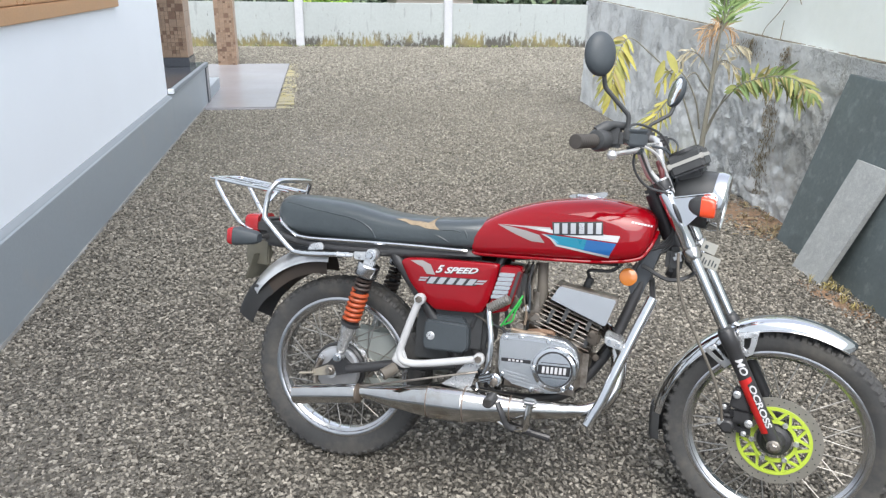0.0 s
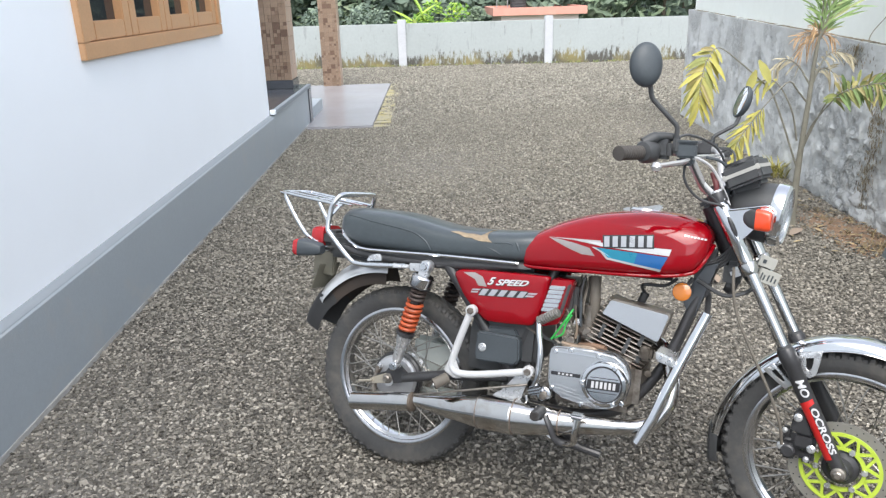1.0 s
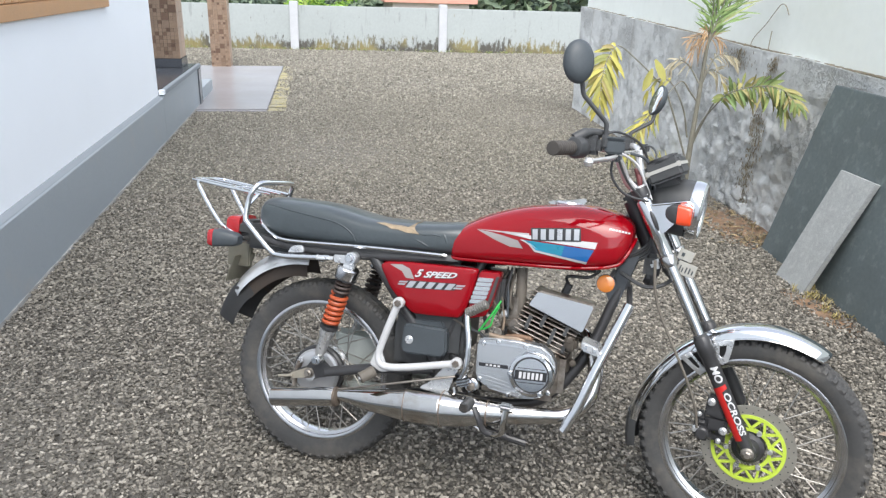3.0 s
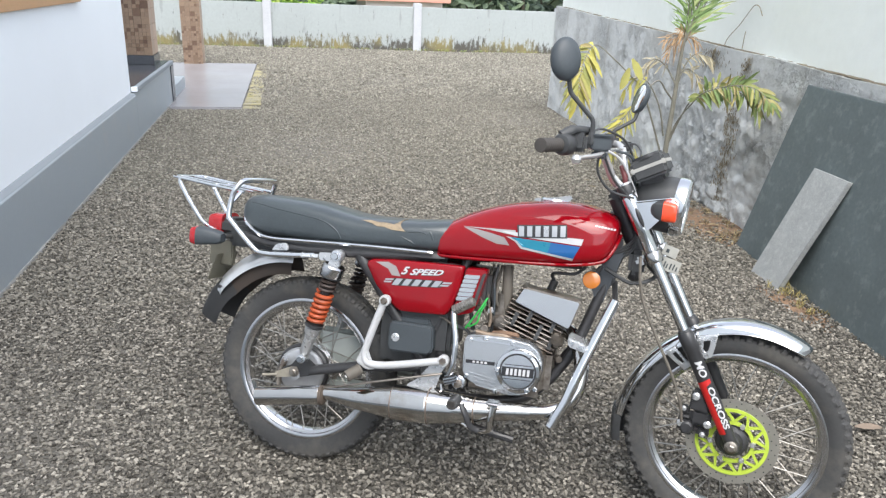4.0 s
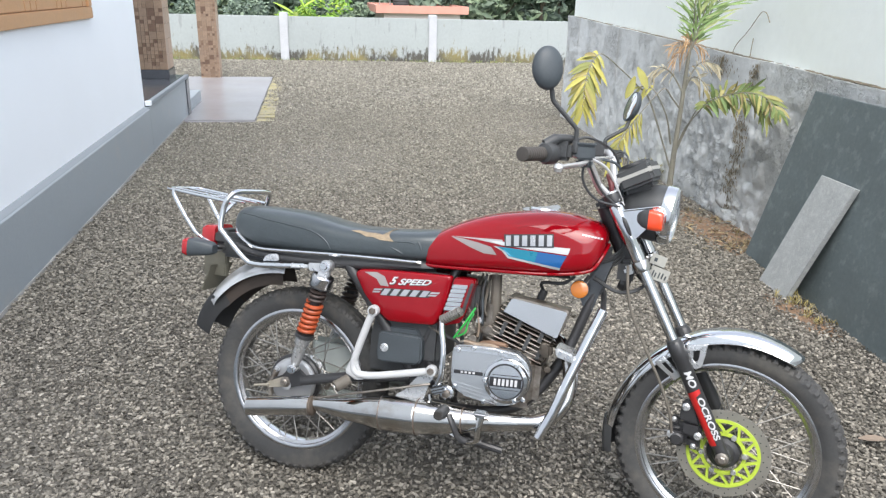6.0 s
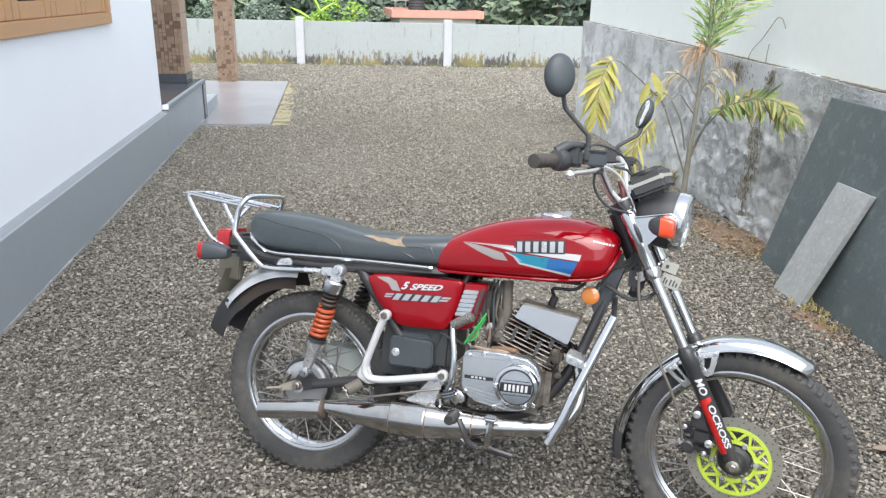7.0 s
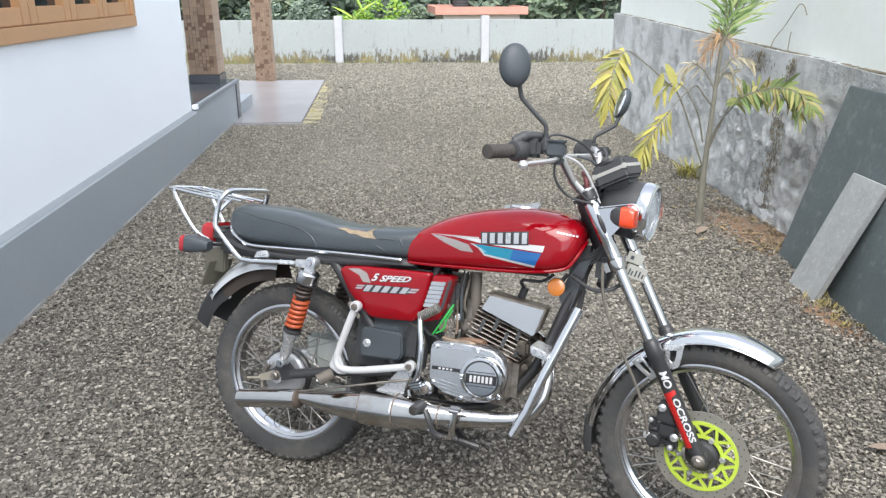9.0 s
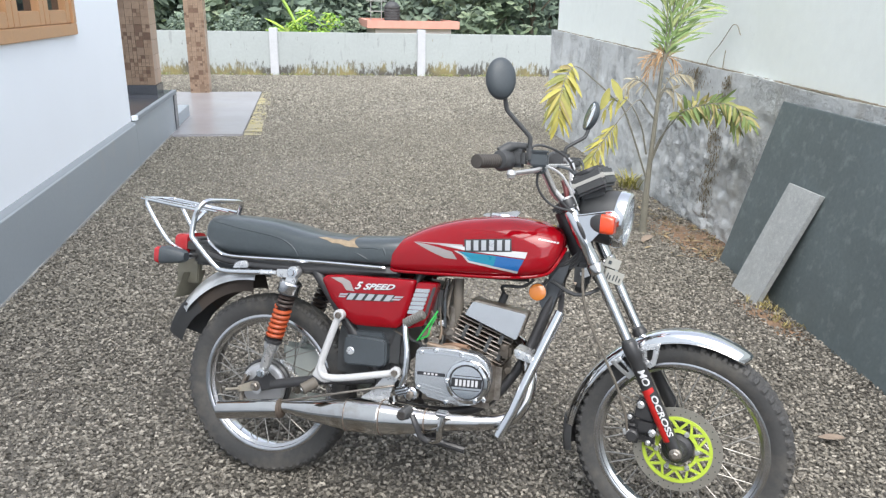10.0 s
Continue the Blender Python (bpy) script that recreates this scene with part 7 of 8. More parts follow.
loft(bm, [round_ring(x_, 0.058 * k_, 0.036 * k_, 0.726) for x_, k_ in ((-0.352, 0.35), (-0.349, 0.66), (-0.341, 0.84), (-0.326, 0.92), (-0.292, 0.95))])
part("lens", bm, RED_LENS, tl_, "red lens")
bm = blank()
box(bm, (-0.27, -0.05, 0.66), (-0.10, 0.05, 0.74), 0.012)
part("lamp_bracket", bm, BLACK_PLASTIC, tl_)
for s in (1, -1):
    body_, lens_, stalk = blank(), blank(), blank()
    at = V(-0.302, 0.150 * s, 0.694)
    indicator(body_, lens_, at, (-1, -0.05 * s, 0), 0.0285, 0.118)
    tube(stalk, [V(-0.255, 0.055 * s, 0.690), V(-0.262, 0.120 * s, 0.690), V(-0.275, 0.145 * s, 0.690)], [0.010, 0.012, 0.014], 12)
    ind = part("rear_indicator", body_, GREY_PLASTIC, bike, "rear indicator with grey-black body and red lens")
    part("lens", lens_, RED_LENS, ind, "red lens")
    part("stalk", stalk, CHROME_WORN, ind, "chrome stalk")

bm = blank()
rail = [V(0.070, 0.135, 0.678), V(-0.02, 0.138, 0.668), V(-0.095, 0.138, 0.664), V(-0.130, 0.138, 0.676), V(-0.205, 0.136, 0.742), V(-0.222, 0.134, 0.765), V(-0.218, 0.130, 0.820), V(-0.208, 0.126, 0.852), V(-0.196, 0.108, 0.872), V(-0.190, 0.06, 0.876)]
rail = rail + [Vector((p.x, -p.y, p.z)) for p in rail[::-1]]
tube(bm, curve_through(rail, 5), 0.0085, 12)
gr = part("grab_rail", bm, CHROME, bike, "silver tubular grab rail round the seat tail")
for s in (1, -1):
    bm = blank()
    prism(bm, [(-0.071, 0.675), (-0.062, 0.692), (-0.048, 0.700), (-0.026, 0.703), (-0.019, 0.694), (-0.018, 0.682)], -0.130 * s - 0.005, -0.130 * s + 0.005, 0.002)
    bolt(bm, V(-0.036, 0.135 * s, 0.692), (0, -s, 0), 0.007, 0.005)
    part("rail_bracket", bm, ALLOY, gr, "grey bolted bracket")
    bm = blank()
    tube(bm, [V(0.03, 0.140 * s, 0.675), V(0.085, 0.141 * s, 0.678)], [0.010, 0.007], 10, flat=0.5)
    part("rail_end", bm, ALLOY, gr, "flattened grey rail end")
bm = blank()
tube(bm, curve_through([V(-0.20, 0.092, 0.838), V(-0.33, 0.092, 0.851), V(-0.435, 0.090, 0.862), V(-0.455, 0.070, 0.864), V(-0.458, 0.0, 0.864), V(-0.455, -0.070, 0.864), V(-0.435, -0.090, 0.862), V(-0.33, -0.092, 0.851), V(-0.20, -0.092, 0.838)], 5), 0.0050, 10)
tube(bm, [V(-0.25, 0.092, 0.843), V(-0.33, 0.0, 0.851), V(-0.25, -0.092, 0.843)], 0.003, 8)
for w in (0.035, -0.035):
    tube(bm, [V(-0.455, w, 0.864), V(-0.20, w, 0.840)], 0.0032, 8)
tube(bm, [V(-0.33, 0.092, 0.851), V(-0.33, -0.092, 0.851)], 0.0036, 8)
for s in (1, -1):
    tube(bm, curve_through([V(-0.425, 0.092 * s, 0.860), V(-0.418, 0.092 * s, 0.835), V(-0.345, 0.085 * s, 0.735), V(-0.30, 0.06 * s, 0.700)], 5), 0.0062, 10)
    tube(bm, [V(-0.21, 0.092 * s, 0.838), V(-0.222, 0.13 * s, 0.80)], 0.0058, 8)
part("luggage_rack", bm, CHROME, gr, "small silver wire luggage rack")

# -- seat --
def seat_ring(x, bottom, top, half, n=36, e=0.36):
    """A cushion's cross-section: flat below, domed above."""
    out = []
    for i in range(n):
        a = i * math.tau / n
        c_, s_ = math.cos(a), math.sin(a)
        y_ = half * math.copysign(abs(c_) ** e, c_)
        if s_ >= 0:
            z_ = (bottom + top) / 2 + (top - bottom) / 2 * abs(s_) ** 0.5 - 0.014 * (abs(y_) / half) ** 3
        else:
            z_ = (bottom + top) / 2 - (top - bottom) / 2 * abs(s_) ** 0.4
        out.append(Vector((x, y_, z_)))
    return out


rows = [(-0.200, 0.765, 0.800, 0.070), (-0.194, 0.745, 0.822, 0.095), (-0.172, 0.726, 0.834, 0.109), (-0.11, 0.713, 0.836, 0.117), (-0.04, 0.713, 0.8355, 0.120), (0.02, 0.714, 0.832, 0.122),
        (0.07, 0.715, 0.825, 0.123), (0.12, 0.717, 0.816, 0.124), (0.17, 0.719, 0.809, 0.124), (0.22, 0.721, 0.8077, 0.123), (0.28, 0.724, 0.809, 0.120), (0.34, 0.727, 0.813, 0.116), (0.40, 0.729, 0.8185, 0.112), (0.46, 0.732, 0.826, 0.102), (0.488, 0.737, 0.826, 0.092)]
bm = blank()
loft(bm, [seat_ring(*r_) for r_ in smooth_rows(rows, 44)])
seat_tree = BVHTree.FromBMesh(bm)
seat = part("seat", bm, VINYL, bike, "creased black vinyl bench seat", 60)
bm = blank()
trim = [V(-0.194, 0.085, 0.772), V(-0.173, 0.110, 0.747), V(-0.135, 0.121, 0.7235), V(-0.085, 0.1255, 0.7115), V(0.028, 0.1275, 0.7155), V(0.173, 0.1275, 0.7225), V(0.28, 0.1245, 0.7258), V(0.40, 0.1165, 0.7275), V(0.425, 0.113, 0.7275)]
for s in (1, -1):
    tube(bm, curve_through([Vector((p.x, p.y * s, p.z)) for p in trim], 6), 0.0058, 8)
part("seat_trim", bm, CHROME, seat, "chrome trim strip")
bm = blank()
loft(bm, [seat_ring(r_[0], r_[1] - 0.022, r_[1] + 0.012, r_[3] * 0.97, 24) for r_ in smooth_rows(rows[2:-1], 20)])
part("seat_base", bm, BLACK_PLASTIC, seat)
# seam: a thin raised cord across the cushion
for pts_ in ([(-0.165, 0.812), (-0.12, 0.808), (-0.08, 0.802), (-0.03, 0.797), (0.019, 0.7915), (0.06, 0.7865), (0.094, 0.7777), (0.120, 0.764), (0.133, 0.752), (0.143, 0.735)], [(0.346, 0.779), (0.378, 0.783), (0.401, 0.780)],):
    bm = blank()
    cord = []
    for x, z in pts_:
        h_, n_, _, _ = seat_tree.ray_cast(Vector((x, -0.5, z)), Vector((0, 1, 0)))
        if h_:
            cord.append(h_)
    tube(bm, curve_through(cord, 5), 0.0022, 6)
    part("seam", bm, VINYL, seat)
# pulled creases in the cover
for pts_ in ([(0.30, 0.770), (0.335, 0.760), (0.365, 0.748), (0.385, 0.738)], [(0.39, 0.800), (0.41, 0.785), (0.42, 0.765), (0.425, 0.745)]):
    bm = blank()
    cord = []
    for x, z in pts_:
        h_, n_, _, _ = seat_tree.ray_cast(Vector((x, -0.5, z)), Vector((0, 1, 0)))
        if h_:
            cord.append(h_ + Vector((0, 0.0035, 0)))
    path_ = curve_through(cord, 5)
    tube(bm, path_, [0.0015 + 0.0032 * math.sin(math.pi * i / (len(path_) - 1)) for i in range(len(path_))], 10)
    part("crease", bm, VINYL, seat, sharp=80)
# torn cover with foam showing
tear = [(0.196, 0.7960), (0.222, 0.7985), (0.250, 0.7960), (0.278, 0.7965), (0.298, 0.7945), (0.308, 0.8010), (0.318, 0.8120), (0.3155, 0.800), (0.322, 0.790), (0.338, 0.779), (0.318, 0.7795), (0.296, 0.7795), (0.272, 0.7850), (0.250, 0.7845), (0.232, 0.7905)]
bm = flat_on(seat_tree, tear, 0.0016, 3)
part("torn_patch", bm, FOAM, seat, "torn patch showing tan foam", 60)

# -- tank --
def tank_ring(x, bottom, top, half, n=48):
    out = []
    for i in range(n):
        a = i * math.tau / n
        c_, s_ = math.cos(a), math.sin(a)
        y_ = half * math.copysign(abs(c_) ** 0.62, c_)
        mid = bottom + (top - bottom) * 0.42
        z_ = mid + (top - mid) * abs(s_) ** 0.85 if s_ >= 0 else mid - (mid - bottom) * abs(s_) ** 0.42
        out.append(Vector((x, y_, z_)))
    return out


rows = [(0.431, 0.748, 0.772, 0.060), (0.434, 0.728, 0.786, 0.092), (0.444, 0.718, 0.812, 0.108), (0.50, 0.7165, 0.847, 0.118), (0.56, 0.718, 0.873, 0.127), (0.63, 0.7205, 0.894, 0.133), (0.70, 0.7235, 0.9065, 0.138),
        (0.77, 0.728, 0.915, 0.140), (0.83, 0.735, 0.914, 0.139), (0.875, 0.744, 0.908, 0.135), (0.905, 0.757, 0.900, 0.128), (0.925, 0.788, 0.889, 0.114), (0.936, 0.816, 0.879, 0.092), (0.943, 0.838, 0.867, 0.055)]
bm = blank()
loft(bm, [tank_ring(*r_) for r_ in smooth_rows(rows, 56)])
tank_tree = BVHTree.FromBMesh(bm)
tank = part("fuel_tank", bm, RED_PAINT, bike, "glossy red fuel tank with blue and silver stripes", 60)
DEC = {
    "silver_flash": (DECAL_SILVER, [(0.506, 0.8155), (0.557, 0.818), (0.66, 0.8225), (0.664, 0.8075), (0.630, 0.8110), (0.582, 0.8155)]),
    "silver_tail": (DECAL_GREY, [(0.506, 0.8150), (0.55, 0.8125), (0.591, 0.807), (0.631, 0.799), (0.648, 0.7786), (0.61, 0.7791), (0.568, 0.792)]),
    "white_band": (DECAL_WHITE, [(0.62, 0.8165), (0.848, 0.8200), (0.8435, 0.8018), (0.660, 0.8075)]),
    "teal_band": (DECAL_TEAL, [(0.645, 0.8030), (0.762, 0.8010), (0.756, 0.7710), (0.684, 0.779), (0.666, 0.795)]),
    "blue_band": (DECAL_BLUE, [(0.762, 0.8010), (0.8410, 0.7985), (0.8255, 0.7640), (0.756, 0.7710)]),
    "silver_edge": (DECAL_SILVER, [(0.636, 0.803), (0.662, 0.792), (0.681, 0.774), (0.824, 0.758), (0.8265, 0.764), (0.684, 0.779), (0.666, 0.795), (0.646, 0.803)]),
}
for k, (nm, (mt, poly)) in enumerate(DEC.items()):
    part(nm, flat_on(tank_tree, poly, 0.0008 + 0.0002 * k, 3), mt, tank, sharp=180)
QUAD = [(0.6631, 0.8375), (0.7992, 0.8535), (0.8047, 0.8173), (0.6698, 0.8038)]
part("badge_plate", flat_on(tank_tree, QUAD, 0.0024, 3), DECAL_BLACK, tank, "dark badge plate", sharp=180)
blocks("badge_block", BADGE_SILVER, tank, "silver badge block", 0, QUAD, 6, tank_tree, 0.0036, 0.62, 0.10)
blocks("script_bar", DECAL_WHITE, tank, "small white bar", 0, [(0.873, 0.863), (0.930, 0.856), (0.930, 0.850), (0.873, 0.857)], 7, tank_tree, 0.0012, 0.7)
bm = blank()
lathe(bm, [(0.046, -0.006), (0.048, 0.004), (0.044, 0.010), (0.0, 0.011)], (0.752, 0, 0.9085), (0.05, 0, 1), 32)
cap = part("fuel_cap", bm, CHROME, bike, "chrome fuel cap with a hinged lid")
bm = blank()
prism(bm, [(0.684, 0.909), (0.694, 0.9165), (0.755, 0.9245), (0.792, 0.934), (0.798, 0.929), (0.796, 0.920), (0.78, 0.914), (0.70, 0.907)], -0.015, 0.015, 0.003)
part("cap_lever", bm, CHROME_WORN, cap)
bm = blank()
lip = []
for r_ in smooth_rows(rows, 56)[2:]:
    ring = tank_ring(*r_)
    lip.append(min((p for p in ring if p.y < 0 and p.z < r_[1] + 0.4 * (r_[2] - r_[1])), key=lambda p: abs(p.z - (r_[1] + 0.07 * (r_[2] - r_[1])))))
tube(bm, [p + Vector((0.003 if p.x > 0.9 else 0.0, -0.0045, -0.003)) for p in lip], 0.0046, 8)
part("tank_seam", bm, RED_PAINT, tank, "red welded lower seam")
bm = blank()
tube(bm, [V(0.50, 0.055, 0.722), V(0.85, 0.06, 0.735)], 0.006, 8)
tube(bm, [V(0.50, -0.055, 0.722), V(0.85, -0.06, 0.735)], 0.006, 8)
part("tank_underside_rail", bm, BLACK_PAINT, tank)

# -- side panel --
panel = [(0.229, 0.677), (0.246, 0.689), (0.319, 0.696), (0.527, 0.703), (0.517, 0.634), (0.502, 0.5825), (0.487, 0.554), (0.401, 0.548), (0.345, 0.547), (0.303, 0.577), (0.2645, 0.617)]


def rounded(poly, r=0.010, n=4):
    """The outline with its corners rounded."""
    out = []
    for i, q in enumerate(poly):
        a, b, c = Vector(poly[i - 1]), Vector(q), Vector(poly[(i + 1) % len(poly)])
        p0 = b + (a - b).normalized() * min(r, (a - b).length * 0.45)
        p1 = b + (c - b).normalized() * min(r, (c - b).length * 0.45)
        for k in range(n + 1):
            f = k / n
            q_ = p0 * (1 - f) ** 2 + b * 2 * f * (1 - f) + p1 * f * f
            out.append((q_.x, q_.y))
    return out


def shell(outline, y_edge, y_face, swell, back):
    """A pressed cover of the given outline: turned edges, a softly swelling face and a back."""
    cx, cz = sum(q[0] for q in outline) / len(outline), sum(q[1] for q in outline) / len(outline)
    rings = [[Vector((x, back, z)) for x, z in outline]]
    for f, y in ((1.0, y_edge), (0.992, y_edge - 0.4 * (y_edge - y_face)), (0.975, y_face - 0.0006), (0.94, y_face - 0.25 * swell), (0.8, y_face - 0.6 * swell), (0.55, y_face - 0.85 * swell), (0.25, y_face - swell), (0.02, y_face - swell)):
        rings.append([Vector((cx + (x - cx) * f, y, cz + (z - cz) * f)) for x, z in outline])
    return loft(blank(), rings)


bm = shell(rounded(panel), -0.120, -0.128, 0.009, -0.108)
side_tree = BVHTree.FromBMesh(bm)
sp_ = part("side_panel", bm, RED_PAINT, bike, "glossy red side panel with silver markings", 50)
part("grey_flash", flat_on(side_tree, [(0.262, 0.683), (0.300, 0.687), (0.326, 0.678), (0.3425, 0.6505), (0.316, 0.6505), (0.302, 0.668)], 0.0009, 2), DECAL_GREY, sp_, sharp=180)
for body_, quad in (("5", [(0.3465, 0.6795), (0.3680, 0.6815), (0.3645, 0.6590), (0.3425, 0.6570)]), ("SPEED", [(0.3735, 0.6775), (0.4700, 0.6850), (0.4665, 0.6690), (0.3690, 0.6585)])):
    part("lettering", word(body_, quad, side_tree, 0.0020, 0.028, 0.30), DECAL_WHITE, sp_, "white lettering")
    part("lettering_shadow", word(body_, [(x + 0.0018, z - 0.0016) for x, z in quad], side_tree, 0.0012, 0.040, 0.30), DECAL_BLACK, sp_, "dark lettering edge")
part("name_plate", flat_on(side_tree, [(0.322, 0.6440), (0.470, 0.6540), (0.466, 0.6335), (0.318, 0.6215)], 0.0010, 2), DECAL_BLACK, sp_, "dark name plate", sharp=180)
blocks("name_block", BADGE_SILVER, sp_, "silver block", 0, [(0.322, 0.6450), (0.468, 0.6550), (0.464, 0.6325), (0.318, 0.6205)], 5, side_tree, 0.0020, 0.66, 0.4)
part("name_wings", bars([(0.291, 0.640), (0.322, 0.643), (0.319, 0.628), (0.296, 0.626)], 1, side_tree, 0.0014, 0.9, 0.4, True), BADGE_SILVER, sp_)
part("name_wings", bars([(0.466, 0.652), (0.494, 0.654), (0.490, 0.638), (0.462, 0.636)], 1, side_tree, 0.0014, 0.9, 0.4, True), BADGE_SILVER, sp_)
bm = shell(rounded([(0.5315, 0.6985), (0.588, 0.7010), (0.592, 0.690), (0.574, 0.602), (0.560, 0.570), (0.520, 0.558), (0.497, 0.556), (0.508, 0.590)], 0.006), -0.112, -0.121, 0.003, -0.075)
vent = part("vent_panel", bm, RED_PAINT, bike, "red louvred panel with silver slats")
for k in range(6):
    f0, f1 = k / 6, (k + 0.90) / 6

    def edge(f, right):
        return (0.5305 - 0.021 * f + (0.0445 if right else 0.0), 0.6800 - 0.078 * f + (0.003 if right else 0))
    bm = blank()
    prism(bm, [edge(f0, 0), edge(f0, 1), edge(f1, 1), edge(f1, 0)], -0.132, -0.120, 0.0018)
    part("slat", bm, POLISHED, vent, "silver slat")
bm = blank()
prism(bm, [(0.580, 0.688), (0.590, 0.690), (0.570, 0.600), (0.560, 0.600)], -0.127, -0.110, 0.002)
part("vent_side", bm, BLACK_PLASTIC, vent, "dark vent edge")
# mirrored plain panel on the far side
bm = blank()
prism(bm, panel, 0.112, 0.130, 0.006)
part("side_panel_far", bm, RED_PAINT, bike)

# -- battery box and tool box behind the panel --
bm = blank()
box(bm, (0.30, -0.10, 0.43), (0.50, 0.10, 0.68), 0.012)
box(bm, (0.50, -0.085, 0.57), (0.60, 0.085, 0.69), 0.012)
part("air_box", bm, BLACK_PLASTIC, bike, "black plastic air box")
bm = blank()
prism(bm, [(0.321, 0.512), (0.334, 0.516), (0.446, 0.516), (0.454, 0.509), (0.459, 0.446), (0.447, 0.431), (0.330, 0.426), (0.320, 0.438)], -0.132, -0.07, 0.008, 3)
prism(bm, [(0.338, 0.530), (0.432, 0.534), (0.446, 0.51), (0.336, 0.512)], -0.110, -0.07, 0.004)
tb = part("tool_box", bm, GREY_PLASTIC, bike, "grey-black locked tool box")
bm = blank()
lathe(bm, [(0.0125, 0), (0.0125, 0.002), (0.0095, 0.0035), (0.0085, 0.0015), (0.0045, 0.0015), (0.004, 0.004), (0, 0.004)], V(0.343, 0.132, 0.469), (0, -1, 0), 20)
part("lock", bm, ALLOY, tb, "bright lock")

# -- footrest hanger, pegs, stand --
bm = blank()
hang = curve_through([V(0.308, 0.152, 0.577), V(0.294, 0.156, 0.535), V(0.271, 0.162, 0.452), V(0.264, 0.163, 0.414), V(0.272, 0.164, 0.394), V(0.296, 0.166, 0.387), V(0.356, 0.167, 0.396), V(0.498, 0.168, 0.431)], 6)
tube(bm, hang, 0.0114, 12, flat=0.85)
for x, w, z in ((0.308, 0.152, 0.577), (0.502, 0.168, 0.433)):
    lathe(bm, [(0.0, -0.012), (0.0155, -0.011), (0.0165, -0.008), (0.0165, 0.008), (0.0155, 0.011), (0.0, 0.012)], V(x, w, z), (0, 1, 0), 20)
prism(bm, [(0.256, 0.430), (0.272, 0.432), (0.292, 0.390), (0.302, 0.374), (0.276, 0.368), (0.240, 0.386)], -0.170, -0.158, 0.004)
hg = part("footrest_hanger", bm, WHITE_PAINT, bike, "white enamelled bent tube footrest hanger")
for x, w, z in ((0.308, 0.163, 0.577), (0.502, 0.179, 0.433)):
    bm = blank()
    bolt(bm, V(x, w, z), (0, -1, 0), 0.0105, 0.007)
    part("hanger_bolt", bm, DULL_ALLOY, hg, "dull steel bolt")
bm = blank()
tube(bm, [V(0.308, 0.145, 0.577), V(0.308, 0.09, 0.577)], 0.009, 8)
part("hanger_stub", bm, BLACK_PAINT, hg)
bm = blank()
tube(bm, [V(0.502, 0.16, 0.433), V(0.47, 0.09, 0.43)], 0.011, 8)
part("hanger_stub", bm, BLACK_PAINT, hg)
bm = blank()
lathe(bm, [(0.0, 0.0), (0.016, 0.001), (0.0175, 0.006), (0.016, 0.012), (0.0175, 0.018), (0.016, 0.024), (0.0175, 0.03), (0.016, 0.036), (0.0175, 0.042), (0.015, 0.048), (0.0, 0.05)], V(0.232, 0.214, 0.352), (0.62, 0.60, 0.42), 18)
part("passenger_peg", bm, BROWN_HOSE, hg, "dirty folded passenger peg")
bm = blank()
lathe(bm, [(0.0, 0.0), (0.007, 0.0), (0.007, 0.002), (0.004, 0.003), (0, 0.003)], V(0.2325, 0.2140, 0.3515), (-0.62, -0.60, -0.42), 16)
part("peg_end", bm, ALLOY, hg, "pale metal peg end")
bm = blank()
tube(bm, [V(0.06, 0.150, 0.268), V(0.177, 0.178, 0.302), V(0.44, 0.175, 0.378), V(0.50, 0.16, 0.392)], 0.0034, 8)
part("brake_rod", bm, DULL_ALLOY, bike, "thin steel brake rod")
bm = blank()
prism(bm, [(0.452, 0.398), (0.468, 0.418), (0.500, 0.424), (0.508, 0.412), (0.497, 0.395), (0.484, 0.345), (0.395, 0.335), (0.402, 0.346), (0.425, 0.362)], -0.160, -0.152, 0.002)
part("muffler_bracket", bm, ALLOY, bike, "triangular alloy muffler bracket")
bm = blank()
tube(bm, [V(0.50, 0.0, 0.31), V(0.51, -0.09, 0.29), V(0.545, -0.235, 0.115), V(0.56, -0.285, 0.082)], [0.012, 0.012, 0.011, 0.010], 10)
box(bm, (-0.03, -0.02, -0.004), (0.03, 0.025, 0.004), 0.003, Matrix.Translation(V(0.562, -0.292, 0.080)) @ Matrix.Rotation(radians(15), 4, "X"))
part("side_stand", bm, BLACK_PAINT, bike, "black side stand lowered to the gravel")
bm = blank()
tube(bm, curve_through([V(0.50, 0.10, 0.31), V(0.56, 0.135, 0.268), V(0.615, 0.14, 0.246), V(0.72, 0.135, 0.229)], 5), 0.011, 10)
tube(bm, curve_through([V(0.572, 0.200, 0.328), V(0.588, 0.205, 0.301), V(0.604, 0.200, 0.268), V(0.628, 0.19, 0.257), V(0.667, 0.18, 0.257)], 5), 0.009, 10, flat=0.7)
part("centre_stand", bm, BLACK_PAINT, bike, "dirty black folded centre stand")

